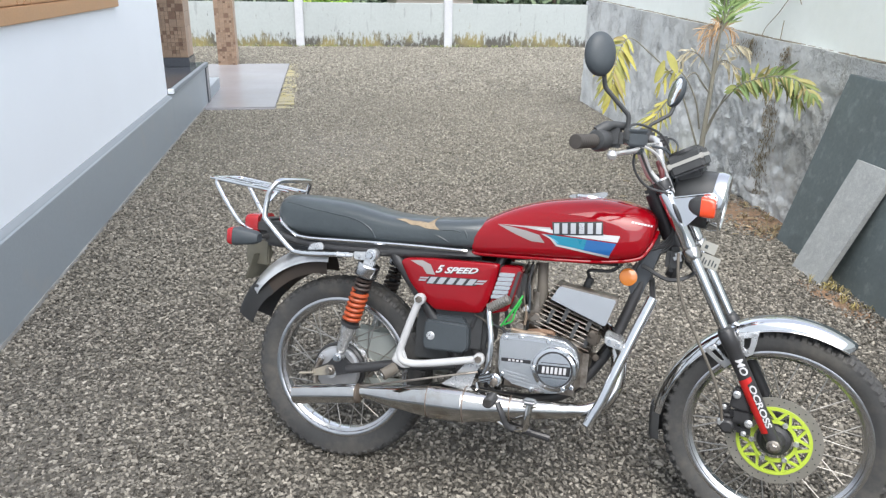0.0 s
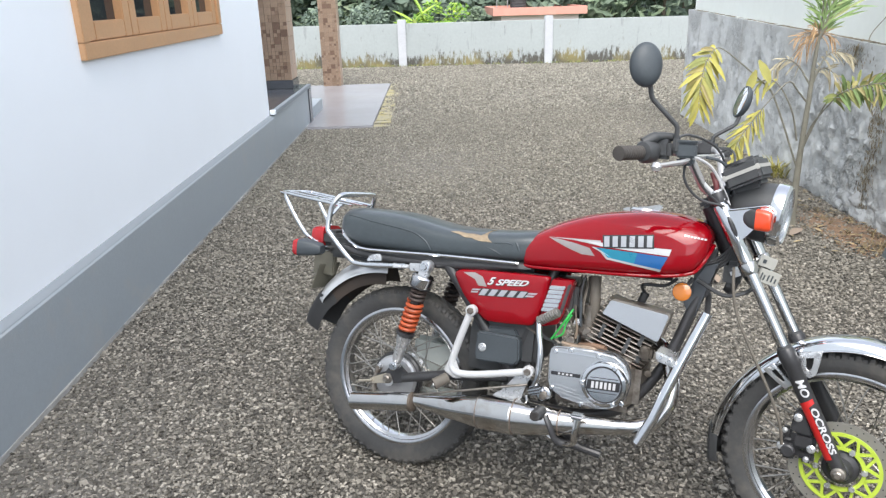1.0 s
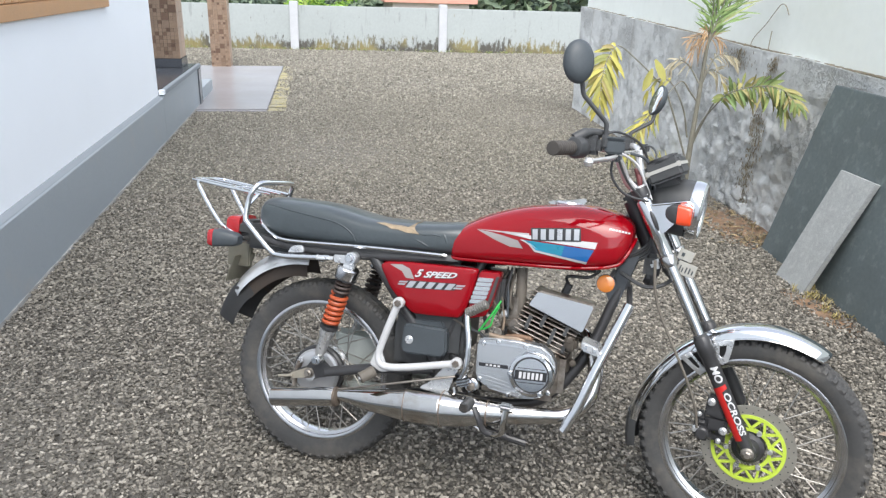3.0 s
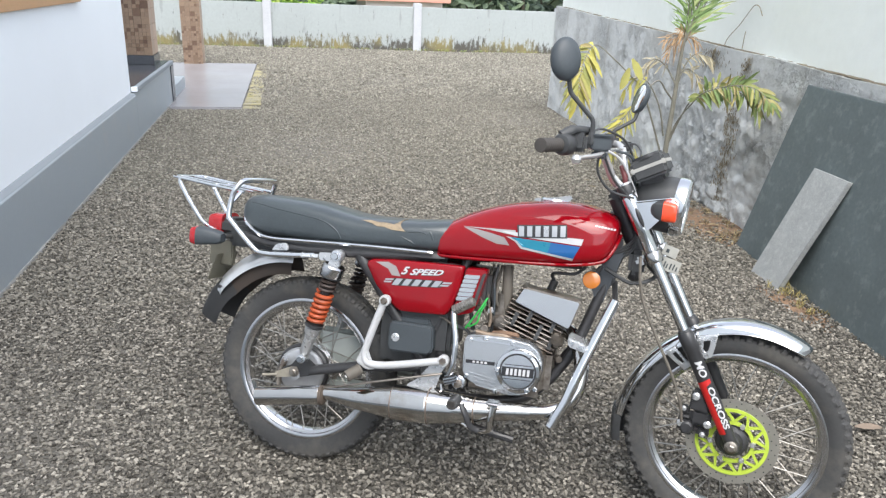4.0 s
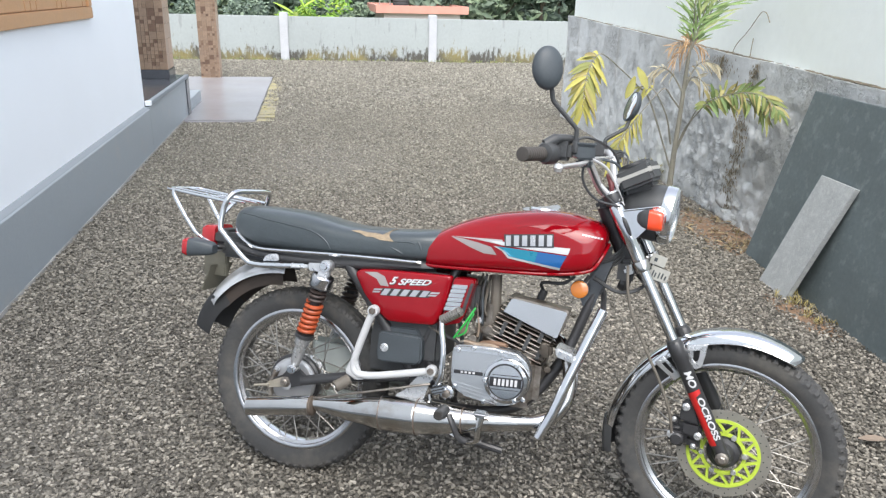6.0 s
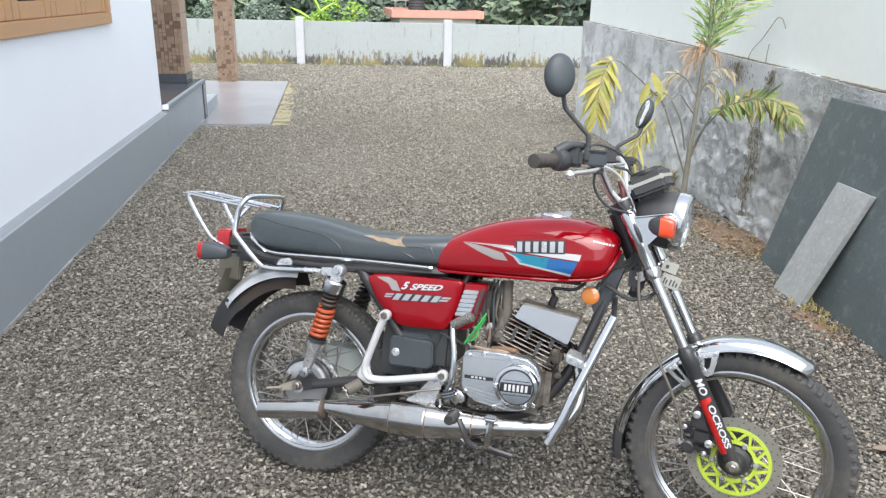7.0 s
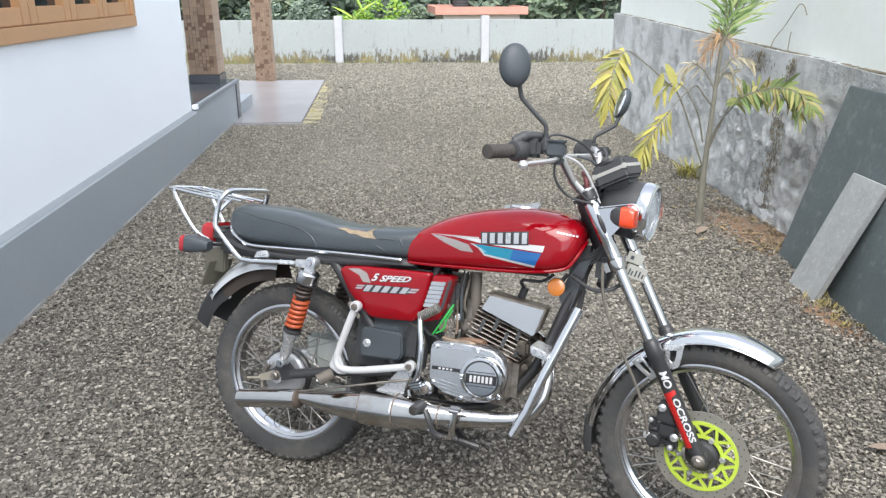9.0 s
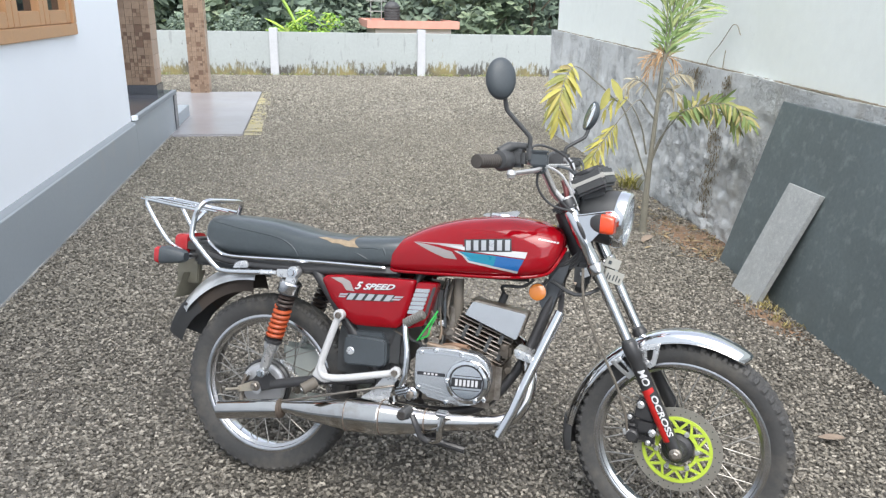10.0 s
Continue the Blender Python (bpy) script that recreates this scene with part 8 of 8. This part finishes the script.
# -- brake pedal --
bm = blank()
box(bm, (0.644, -0.235, 0.342), (0.684, -0.195, 0.356), 0.006, None, 3)
tube(bm, curve_through([V(0.666, 0.215, 0.345), V(0.662, 0.220, 0.303), V(0.655, 0.210, 0.268), V(0.60, 0.17, 0.255), V(0.52, 0.16, 0.30), V(0.50, 0.15, 0.36)], 5), 0.010, 10, flat=0.7)
part("brake_pedal", bm, CHROME_WORN, bike, "worn steel rear brake pedal")
bm = blank()
lathe(bm, [(0.0, 0.004), (0.008, 0.004), (0.010, 0.0), (0.014, 0.001), (0.0155, 0.006), (0.014, 0.012), (0.0155, 0.018), (0.014, 0.024), (0.0155, 0.03), (0.014, 0.036), (0.0155, 0.042), (0.0155, 0.06), (0.0, 0.065)], V(0.553, 0.246, 0.334), (0.05, 1, 0.0), 18)
tube(bm, [V(0.543, 0.20, 0.328), V(0.535, 0.10, 0.325), V(0.52, 0.05, 0.318)], 0.009, 8)
peg_o = part("rider_peg", bm, BLACK_PLASTIC, bike, "worn rubber rider footrest")
for k in range(4):
    bm = blank()
    box(bm, (0.541, -0.2475, 0.325 + 0.0055 * k), (0.565, -0.2440, 0.3275 + 0.0055 * k), 0.0008)
    part("peg_rib", bm, GRIP, peg_o, "worn rubber rib")

# -- exhaust --
bm = blank()
ex = [(-0.060, 0.170, 0.2325, 0.0285), (0.05, 0.170, 0.2525, 0.0290), (0.140, 0.170, 0.2685, 0.0292), (0.146, 0.170, 0.2695, 0.0270)]
tube(bm, [V(*p[:3]) for p in ex], [p[3] for p in ex], 32)
exh = part("exhaust", bm, CHROME_WORN, bike, "chrome exhaust with expansion chamber")
CONE = [(0.148, 0.170, 0.2745, 0.0165), (0.172, 0.170, 0.2770, 0.0185), (0.262, 0.171, 0.2800, 0.0330), (0.368, 0.172, 0.2895, 0.0485), (0.372, 0.172, 0.2900, 0.0500), (0.470, 0.170, 0.2950, 0.0520), (0.474, 0.170, 0.2954, 0.0505),
        (0.540, 0.167, 0.3000, 0.0440), (0.604, 0.163, 0.3050, 0.0355), (0.680, 0.158, 0.3130, 0.0270), (0.760, 0.150, 0.3220, 0.0225)]
bm = blank()
cone = []
for a, b in zip(CONE, CONE[1:]):
    cone += [tuple(u + (v - u) * k / 4 for u, v in zip(a, b)) for k in range(4)]
cone.append(CONE[-1])
tube(bm, [V(*p[:3]) for p in cone], [float(p[3]) for p in cone], 72)
chamber = part("expansion_chamber", bm, CHROME_WORN, exh, "tapered chrome chamber", 8)
for q in (CONE[3], CONE[6], CONE[8]):
    bm = blank()
    lathe(bm, [(q[3] - 0.001, -0.0025), (q[3] + 0.0016, -0.0015), (q[3] + 0.0016, 0.0015), (q[3] - 0.001, 0.0025)], V(q[0] + 0.002, q[1], q[2]), (1, 0, 0.06), 36)
    part("weld_bead", bm, mat("brown_weld", (0.30, 0.24, 0.20), rough=0.45, metal=0.8, var=0.3, scale=60), chamber, "brown tarnished weld bead")
bm = blank()
pipe = curve_through([V(0.755, 0.150, 0.322), V(0.81, 0.140, 0.330), V(0.856, 0.125, 0.355), V(0.882, 0.110, 0.41), V(0.880, 0.085, 0.480), V(0.845, 0.04, 0.535), V(0.80, 0.01, 0.552)], 7)
tube(bm, pipe, 0.0215, 18)
part("header_pipe", bm, CHROME_WORN, exh, "bronze-tinted chrome header pipe")
bm = blank()
lathe(bm, [(0.0265, -0.005), (0.0300, -0.004), (0.0285, 0.004), (0.0180, 0.009), (0.0165, 0.009)], V(0.147, 0.170, 0.2700), (1, 0, 0.14), 28)
part("clamp", bm, mat("rusty_clamp", (0.12, 0.095, 0.075), rough=0.7, metal=0.4, var=0.2), exh, "rusty clamp ring")
bm = blank()
lathe(bm, [(0.0, 0.0), (0.022, 0.0005), (0.0225, -0.0005)], V(-0.0605, 0.170, 0.2324), (-1, 0, -0.18), 24)
part("tail_opening", bm, BLACK_PAINT, exh)
# -- leg guard tube --
bm = blank()
tube(bm, [V(0.952, 0.105, 0.660), V(0.885, 0.145, 0.475), V(0.852, 0.165, 0.370), V(0.820, 0.172, 0.298)], 0.0145, 18)
lg = part("leg_guard", bm, CHROME, bike, "chrome leg guard tube")
bm = blank()
prism(bm, [(0.838, 0.548), (0.888, 0.535), (0.892, 0.510), (0.842, 0.522)], -0.150, -0.045, 0.004)
part("guard_clamp", bm, ALLOY, lg, "grey alloy clamp")
for x, z in ((0.853, 0.534), (0.877, 0.527)):
    bm = blank()
    bolt(bm, V(x, 0.150, z), (0, -1, 0), 0.006, 0.005)
    part("clamp_bolt", bm, CHROME, lg, "bright bolt")
bm = blank()
tube(bm, [V(0.952, 0.105, 0.655), V(0.945, 0.02, 0.70)], 0.008, 8)
part("guard_stub", bm, BLACK_PAINT, lg)

# -- engine --
bm = blank()
box(bm, (0.535, -0.115, 0.345), (0.800, 0.115, 0.505), 0.03, None, 3)
box(bm, (0.615, -0.075, 0.47), (0.80, 0.075, 0.525), 0.012)
eng = part("engine", bm, DULL_ALLOY, bike, "grimy two-stroke engine with finned cylinder")
case = [(0.552, 0.494), (0.556, 0.507), (0.563, 0.5135), (0.620, 0.519), (0.672, 0.5205), (0.735, 0.5145), (0.762, 0.497), (0.776, 0.470), (0.779, 0.441), (0.773, 0.408), (0.757, 0.381), (0.730, 0.364), (0.688, 0.357), (0.640, 0.364), (0.589, 0.375), (0.562, 0.392), (0.554, 0.414)]
bm = blank()
prism(bm, case, -0.148, -0.10, 0.012, 3)
cover = part("engine_cover", bm, POLISHED, bike, "satin aluminium engine cover")
bm = blank()
prism(bm, [(x + 0.5 * (x - 0.66) * 0.02, z + (z - 0.44) * 0.02) for x, z in case], -0.1215, -0.1165, 0.001)
part("cover_gasket", bm, BLACK_PAINT, cover, "dark gasket joint")
bm = blank()
prism(bm, [(0.566, 0.504), (0.640, 0.508), (0.700, 0.508), (0.738, 0.500), (0.736, 0.495), (0.698, 0.502), (0.640, 0.502), (0.566, 0.498)], -0.1515, -0.146, 0.0015)
lathe(bm, [(0.0635, 0.0), (0.0635, 0.012), (0.060, 0.020), (0.052, 0.022), (0.049, 0.018), (0.0, 0.018)], V(0.7145, 0.146, 0.4345), (0, -1, 0), 56)
part("clutch_cover", bm, CHROME, cover, "polished round clutch cover")
for z_ in (0.408, 0.397, 0.386, 0.375):
    bm = blank()
    prism(bm, [(0.566 + (0.408 - z_) * 0.9, z_ + 0.002), (0.655 + (0.408 - z_) * 0.9, z_ - 0.010), (0.655 + (0.408 - z_) * 0.9, z_ - 0.0145), (0.566 + (0.408 - z_) * 0.9, z_ - 0.0025)], -0.1510, -0.1470, 0.0014)
    part("cover_rib", bm, POLISHED, cover, "shallow cast rib")
bm = blank()
lathe(bm, [(0.0475, 0.0), (0.0465, 0.002), (0.0, 0.0022)], V(0.7145, 0.1640, 0.4345), (0, -1, 0), 48)
part("cover_face", bm, CHROME, cover, "polished disc")
bm = blank()
lathe(bm, [(0.0470, 0.0), (0.0500, 0.0005), (0.0500, 0.0012), (0.0470, 0.0016)], V(0.7145, 0.1640, 0.4345), (0, -1, 0), 56, closed=True)
part("face_ring", bm, BLACK_PAINT, cover, "dark joint round the disc")
bm = blank()
for z_ in (0.4535, 0.4130):
    prism(bm, [(0.676, z_ - 0.0040), (0.753, z_ + 0.0008), (0.753, z_ + 0.0026), (0.676, z_ - 0.0022)], -0.1672, -0.1655, 0.0004)
part("face_line", bm, DECAL_BLACK, cover, "thin dark lines beside the name band")
bm = blank()
prism(bm, [(0.6700, 0.4435), (0.7590, 0.4490), (0.7590, 0.4225), (0.6700, 0.4170)], -0.1680, -0.1655, 0.0008)
part("cover_band", bm, DECAL_BLACK, cover, "black name band")
blocks("band_block", DECAL_WHITE, cover, "white block on the band", -0.1690, [(0.680, 0.4430), (0.750, 0.4473), (0.750, 0.4240), (0.680, 0.4197)], 6, None, 0, 0.62, 0.0)
bm = blank()
prism(bm, [(0.562, 0.4425), (0.646, 0.4465), (0.646, 0.4365), (0.562, 0.4325)], -0.1495, -0.1470, 0.0006)
part("side_badge", bm, DECAL_BLACK, cover, "narrow black badge")
blocks("badge_bar", DECAL_WHITE, cover, "white bar", -0.1503, [(0.580, 0.4425), (0.626, 0.4445), (0.626, 0.4375), (0.580, 0.4355)], 4, None, 0, 0.6, 0.0)
for x, w, z in [(x, 0.147, z) for x, z in ((0.612, 0.510), (0.690, 0.508), (0.570, 0.500), (0.568, 0.395), (0.655, 0.364), (0.765, 0.388))] + [
        (0.7145 + 0.0575 * math.cos(radians(a)), 0.167, 0.4345 + 0.0575 * math.sin(radians(a))) for a in (62, 182, 302)]:
    bm = blank()
    lathe(bm, [(0.0070, 0), (0.0070, 0.005), (0.005, 0.007), (0, 0.007)], V(x, w, z), (0, -1, 0), 12)
    part("cover_screw", bm, CHROME, cover, "bright screw")
# finned cylinder, leaning ahead
axis_u = Vector((0.31, 0, 0.95)).normalized()
cm = Matrix.Translation((0.716, 0, 0.500)) @ Matrix.Rotation(math.atan2(axis_u.x, axis_u.z), 4, "Y")
bm = blank()
lathe(bm, [(0.052, -0.02), (0.052, 0.145)], cm.translation, axis_u, 28)
cyl_o = part("cylinder", bm, DULL_ALLOY, bike, "dark finned cylinder")
for k in range(11):
    bm = blank()
    grow = 1.0 if k < 7 else 1.0 - 0.03 * (k - 6)
    h = 0.006 + 0.0135 * k
    box(bm, (-0.088 * grow, -0.092, h), (0.084 * grow, 0.092 if k < 4 else 0.03, h + 0.0042), 0.0018, cm, 1)
    part("fin", bm, DULL_ALLOY, cyl_o, "cooling fin")
for x_, h0, h1 in ((-0.055, 0.03, 0.075), (-0.018, 0.055, 0.115), (0.022, 0.02, 0.070), (0.052, 0.060, 0.112), (0.066, 0.015, 0.045)):
    bm = blank()
    box(bm, (x_ - 0.006, -0.0925, h0), (x_ + 0.006, -0.070, h1), 0.002, cm)
    part("fin_damper", bm, BLACK_PLASTIC, cyl_o, "dark rubber damper between the fins")
bm = blank()
prism(bm, [(0.678, 0.619), (0.698, 0.657), (0.703, 0.659), (0.853, 0.6405), (0.857, 0.637), (0.836, 0.566), (0.832, 0.563)], -0.104, -0.097, 0.002)
part("head_cover", bm, POLISHED, eng, "flat silver cylinder head cover")
bm = blank()
prism(bm, [(0.700, 0.654), (0.704, 0.663), (0.858, 0.6445), (0.862, 0.640), (0.842, 0.572), (0.834, 0.575), (0.850, 0.634)], -0.0965, -0.03, 0.002)
part("cylinder_head", bm, DULL_ALLOY, eng, "grimy cylinder head behind its cover")
bm = blank()
cyl(bm, cm @ Vector((0, 0, 0.15)), cm @ Vector((0, 0, 0.19)), 0.012, 14)
tube(bm, curve_through([cm @ Vector((0, 0, 0.185)), Vector((0.77, -0.03, 0.705)), Vector((0.83, -0.04, 0.712)), Vector((0.86, -0.03, 0.735))], 5), 0.005, 8)
part("spark_plug_cap", bm, BLACK_PLASTIC, eng)
# carburettor, intake, hoses
bm = blank()
cyl(bm, V(0.60, 0.02, 0.575), V(0.69, 0.02, 0.548), 0.032, 22)
cyl(bm, V(0.632, 0.05, 0.50), V(0.640, 0.05, 0.63), 0.026, 22)
box(bm, (0.605, -0.085, 0.535), (0.665, -0.02, 0.575), 0.010)
bolt(bm, V(0.632, 0.085, 0.555), (0, -1, 0), 0.010, 0.01)
cyl(bm, V(0.600, 0.085, 0.53), V(0.600, 0.118, 0.53), 0.012, 14)
car = part("carburettor", bm, DULL_ALLOY, bike, "grimy carburettor")
bm = blank()
tube(bm, curve_through([V(0.641, 0.055, 0.715), V(0.644, 0.06, 0.67), V(0.648, 0.062, 0.62), V(0.648, 0.06, 0.585)], 5), 0.0155, 14)
part("intake_hose", bm, BROWN_HOSE, car, "dusty thick rubber hose")
bm = blank()
tube(bm, curve_through([V(0.602, 0.125, 0.622), V(0.588, 0.135, 0.594), V(0.572, 0.138, 0.566), V(0.548, 0.130, 0.528)], 6), 0.0030, 8)
part("green_hose", bm, GREEN_WIRE, car, "bright green hose")
bm = blank()
tube(bm, curve_through([V(0.598, 0.120, 0.605), V(0.585, 0.128, 0.575), V(0.579, 0.130, 0.548), V(0.556, 0.126, 0.532)], 6), 0.0027, 8)
part("green_hose", bm, GREEN_WIRE, car, "bright green hose")
for k in range(5):
    bm = blank()
    q = 0.013 * k
    tube(bm, curve_through([V(0.595 + q, 0.03 + 0.008 * k, 0.71), V(0.590 + 1.1 * q, 0.06 + 0.01 * (k % 3), 0.645 - q), V(0.605 + 0.9 * q, 0.09 - q, 0.580), V(0.60 + 1.2 * q, 0.07, 0.515)], 6), 0.0030 + 0.0006 * (k % 3), 7)
    part("oil_line", bm, BLACK_PLASTIC if k % 2 else BROWN_HOSE, car, "thin oil line")
bm = blank()
tube(bm, curve_through([V(0.625, 0.11, 0.520), V(0.66, 0.118, 0.528), V(0.695, 0.112, 0.524)], 5), 0.0065, 10)
box(bm, (0.64, -0.115, 0.512), (0.70, -0.08, 0.528), 0.005)
part("oil_pump", bm, mat("rusty_brown_metal", (0.24, 0.15, 0.10), rough=0.7, metal=0.4, var=0.3, scale=40), eng, "rusty oil pump fittings")
bm = blank()
lathe(bm, [(0.0, -0.01), (0.011, -0.008), (0.012, 0.0), (0.012, 0.022), (0.008, 0.026), (0, 0.027)], V(0.800, 0.085, 0.535), (0.2, -1, 0.0), 18)
lathe(bm, [(0.0, 0), (0.0095, 0.001), (0.0095, 0.025), (0, 0.027)], V(0.812, 0.08, 0.472), (0.3, -1, 0), 14)
box(bm, (0.79, -0.11, 0.505), (0.825, -0.06, 0.545), 0.008)
part("engine_mount", bm, mat("oily_lug", (0.10, 0.085, 0.07), rough=0.5, metal=0.6, var=0.3, scale=40), eng, "grimy mounting lugs")
# pipes, cables and small fittings round the carburettor
FITTING = mat("tarnished_fitting", (0.26, 0.20, 0.15), rough=0.5, metal=0.6, var=0.3, scale=40)
for pts_, r_, mt, nm, lb in (
        ([V(0.584, 0.075, 0.701), V(0.581, 0.075, 0.651), V(0.582, 0.075, 0.610), V(0.576, 0.075, 0.571)], 0.0052, BLACK_PLASTIC, "fuel_hose", "black fuel hose"),
        ([V(0.618, 0.090, 0.711), V(0.611, 0.090, 0.665), V(0.616, 0.090, 0.625), V(0.615, 0.090, 0.584)], 0.0036, BLACK_PLASTIC, "throttle_cable", "black throttle cable"),
        ([V(0.557, 0.100, 0.688), V(0.558, 0.100, 0.643), V(0.582, 0.100, 0.605), V(0.604, 0.100, 0.550)], 0.0030, BROWN_HOSE, "oil_line", "dusty oil line"),
        ([V(0.578, 0.120, 0.521), V(0.619, 0.120, 0.518), V(0.659, 0.120, 0.521), V(0.692, 0.120, 0.510)], 0.0060, FITTING, "coolant_rail", "tarnished brown pipe"),
        ([V(0.610, 0.115, 0.595), V(0.615, 0.115, 0.563), V(0.613, 0.115, 0.538)], 0.0042, FITTING, "pump_cable", "tarnished cable end"),
        ([V(0.525, 0.070, 0.694), V(0.543, 0.070, 0.646), V(0.545, 0.070, 0.579), V(0.560, 0.070, 0.513)], 0.0060, BLACK_PLASTIC, "breather_hose", "black breather hose"),
        ([V(0.616, 0.110, 0.652), V(0.620, 0.110, 0.612), V(0.621, 0.110, 0.576)], 0.0034, GREY_PLASTIC, "choke_rod", "dark choke rod"),
        ([V(0.497, 0.090, 0.542), V(0.521, 0.090, 0.520), V(0.547, 0.090, 0.512), V(0.567, 0.090, 0.485)], 0.0050, BLACK_PLASTIC, "wiring", "black wiring under the panel"),
        ([V(0.462, 0.100, 0.545), V(0.497, 0.100, 0.527), V(0.514, 0.100, 0.496), V(0.508, 0.100, 0.453)], 0.0036, BROWN_HOSE, "wiring", "dusty wiring under the panel")):
    bm = blank()
    tube(bm, curve_through(pts_, 6), r_, 8)
    part(nm, bm, mt, car, lb)
for (x, w, z), (dx, dy, dz), r_, h_, mt, nm in (
        ((0.577, 0.085, 0.577), (0.1, 0, 1), 0.020, 0.030, DULL_ALLOY, "carburettor_cap"),
        ((0.571, 0.100, 0.546), (0, -1, 0.2), 0.013, 0.016, FITTING, "float_plug"),
        ((0.610, 0.100, 0.585), (0.2, -1, 0), 0.009, 0.018, ALLOY, "cable_barrel"),
        ((0.644, 0.105, 0.565), (0, -1, 0), 0.010, 0.014, DULL_ALLOY, "banjo_bolt"),
        ((0.674, 0.110, 0.513), (0, -1, 0), 0.008, 0.012, FITTING, "pump_screw")):
    bm = blank()
    lathe(bm, [(r_ * 0.8, 0), (r_, 0.002), (r_, h_ * 0.6), (r_ * 0.85, h_ * 0.65), (r_ * 0.85, h_), (0, h_)], V(x, w, z), (dx, dy, dz), 14)
    part(nm, bm, mt, car)
bm = blank()
prism(bm, [(0.29, 0.561), (0.341, 0.537), (0.486, 0.543), (0.516, 0.473), (0.511, 0.404), (0.4, 0.385), (0.283, 0.384), (0.279, 0.489)], -0.080, -0.060, 0.004)
part("inner_mudguard", bm, BLACK_PLASTIC, bike, "black inner mudguard behind the tool box")
# kick starter
bm = blank()
tube(bm, curve_through([V(0.522, 0.168, 0.392), V(0.532, 0.172, 0.43), V(0.530, 0.168, 0.50), V(0.520, 0.160, 0.545), V(0.514, 0.152, 0.576)], 6), 0.0085, 12)
box(bm, (0.508, -0.182, 0.372), (0.548, -0.155, 0.398), 0.006, Matrix.Translation((0.528, 0, 0.385)) @ Matrix.Rotation(radians(-20), 4, "Y") @ Matrix.Translation((-0.528, 0, -0.385)))
lathe(bm, [(0.0, 0), (0.020, 0.001), (0.022, 0.006), (0.022, 0.024), (0.018, 0.028), (0.0, 0.03)], V(0.548, 0.13, 0.372), (0, -1, 0), 20)
ks = part("kick_starter", bm, CHROME, bike, "chrome kick starter folded up")
bm = blank()
lathe(bm, [(0.0, 0.0), (0.0125, 0.0), (0.0125, 0.004), (0.0080, 0.006), (0.0, 0.006)], V(0.549, 0.160, 0.372), (0, -1, 0), 6)
part("boss_bolt", bm, DULL_ALLOY, ks, "dull pinch bolt")
for k in range(3):
    bm = blank()
    box(bm, (0.510, -0.1835, 0.375 + 0.008 * k), (0.546, -0.1815, 0.3785 + 0.008 * k), 0.0008, Matrix.Translation((0.528, 0, 0.385)) @ Matrix.Rotation(radians(-20), 4, "Y") @ Matrix.Translation((-0.528, 0, -0.385)))
    part("clamp_groove", bm, BLACK_PAINT, ks, "dark groove")
bm = blank()
a, b = V(0.513, 0.150, 0.577), V(0.571, 0.160, 0.614)
prof = [(0.008, 0)]
L = (b - a).length
for k in range(9):
    prof += [(0.0140, L * k / 9 + 0.001), (0.0140, L * (k + 0.5) / 9), (0.0095, L * (k + 0.6) / 9), (0.0095, L * (k + 0.95) / 9)]
lathe(bm, prof + [(0.0, L)], a, b - a, 16)
part("kick_pedal", bm, mat("grey_ribbed_pedal", (0.33, 0.32, 0.30), rough=0.4, metal=0.7, var=0.15), ks, "ribbed grey kick pedal")
# amber reflector
bm = blank()
lathe(bm, [(0.0, 0.0), (0.020, 0.002), (0.0255, 0.006), (0.0255, 0.012), (0.0, 0.012)], V(0.881, 0.075, 0.7065), (0, -1, 0.1), 32)
tube(bm, [V(0.881, 0.076, 0.7065), V(0.90, 0.04, 0.74)], 0.006, 8)
rf = part("side_reflector", bm, BLACK_PLASTIC, bike, "round amber side reflector")
bm = blank()
lathe(bm, [(0.024, 0.0), (0.024, 0.003), (0.018, 0.006), (0.0, 0.007)], V(0.881, 0.087, 0.7065), (0, -1, 0.1), 32)
part("lens", bm, AMBER, rf, "amber lens")
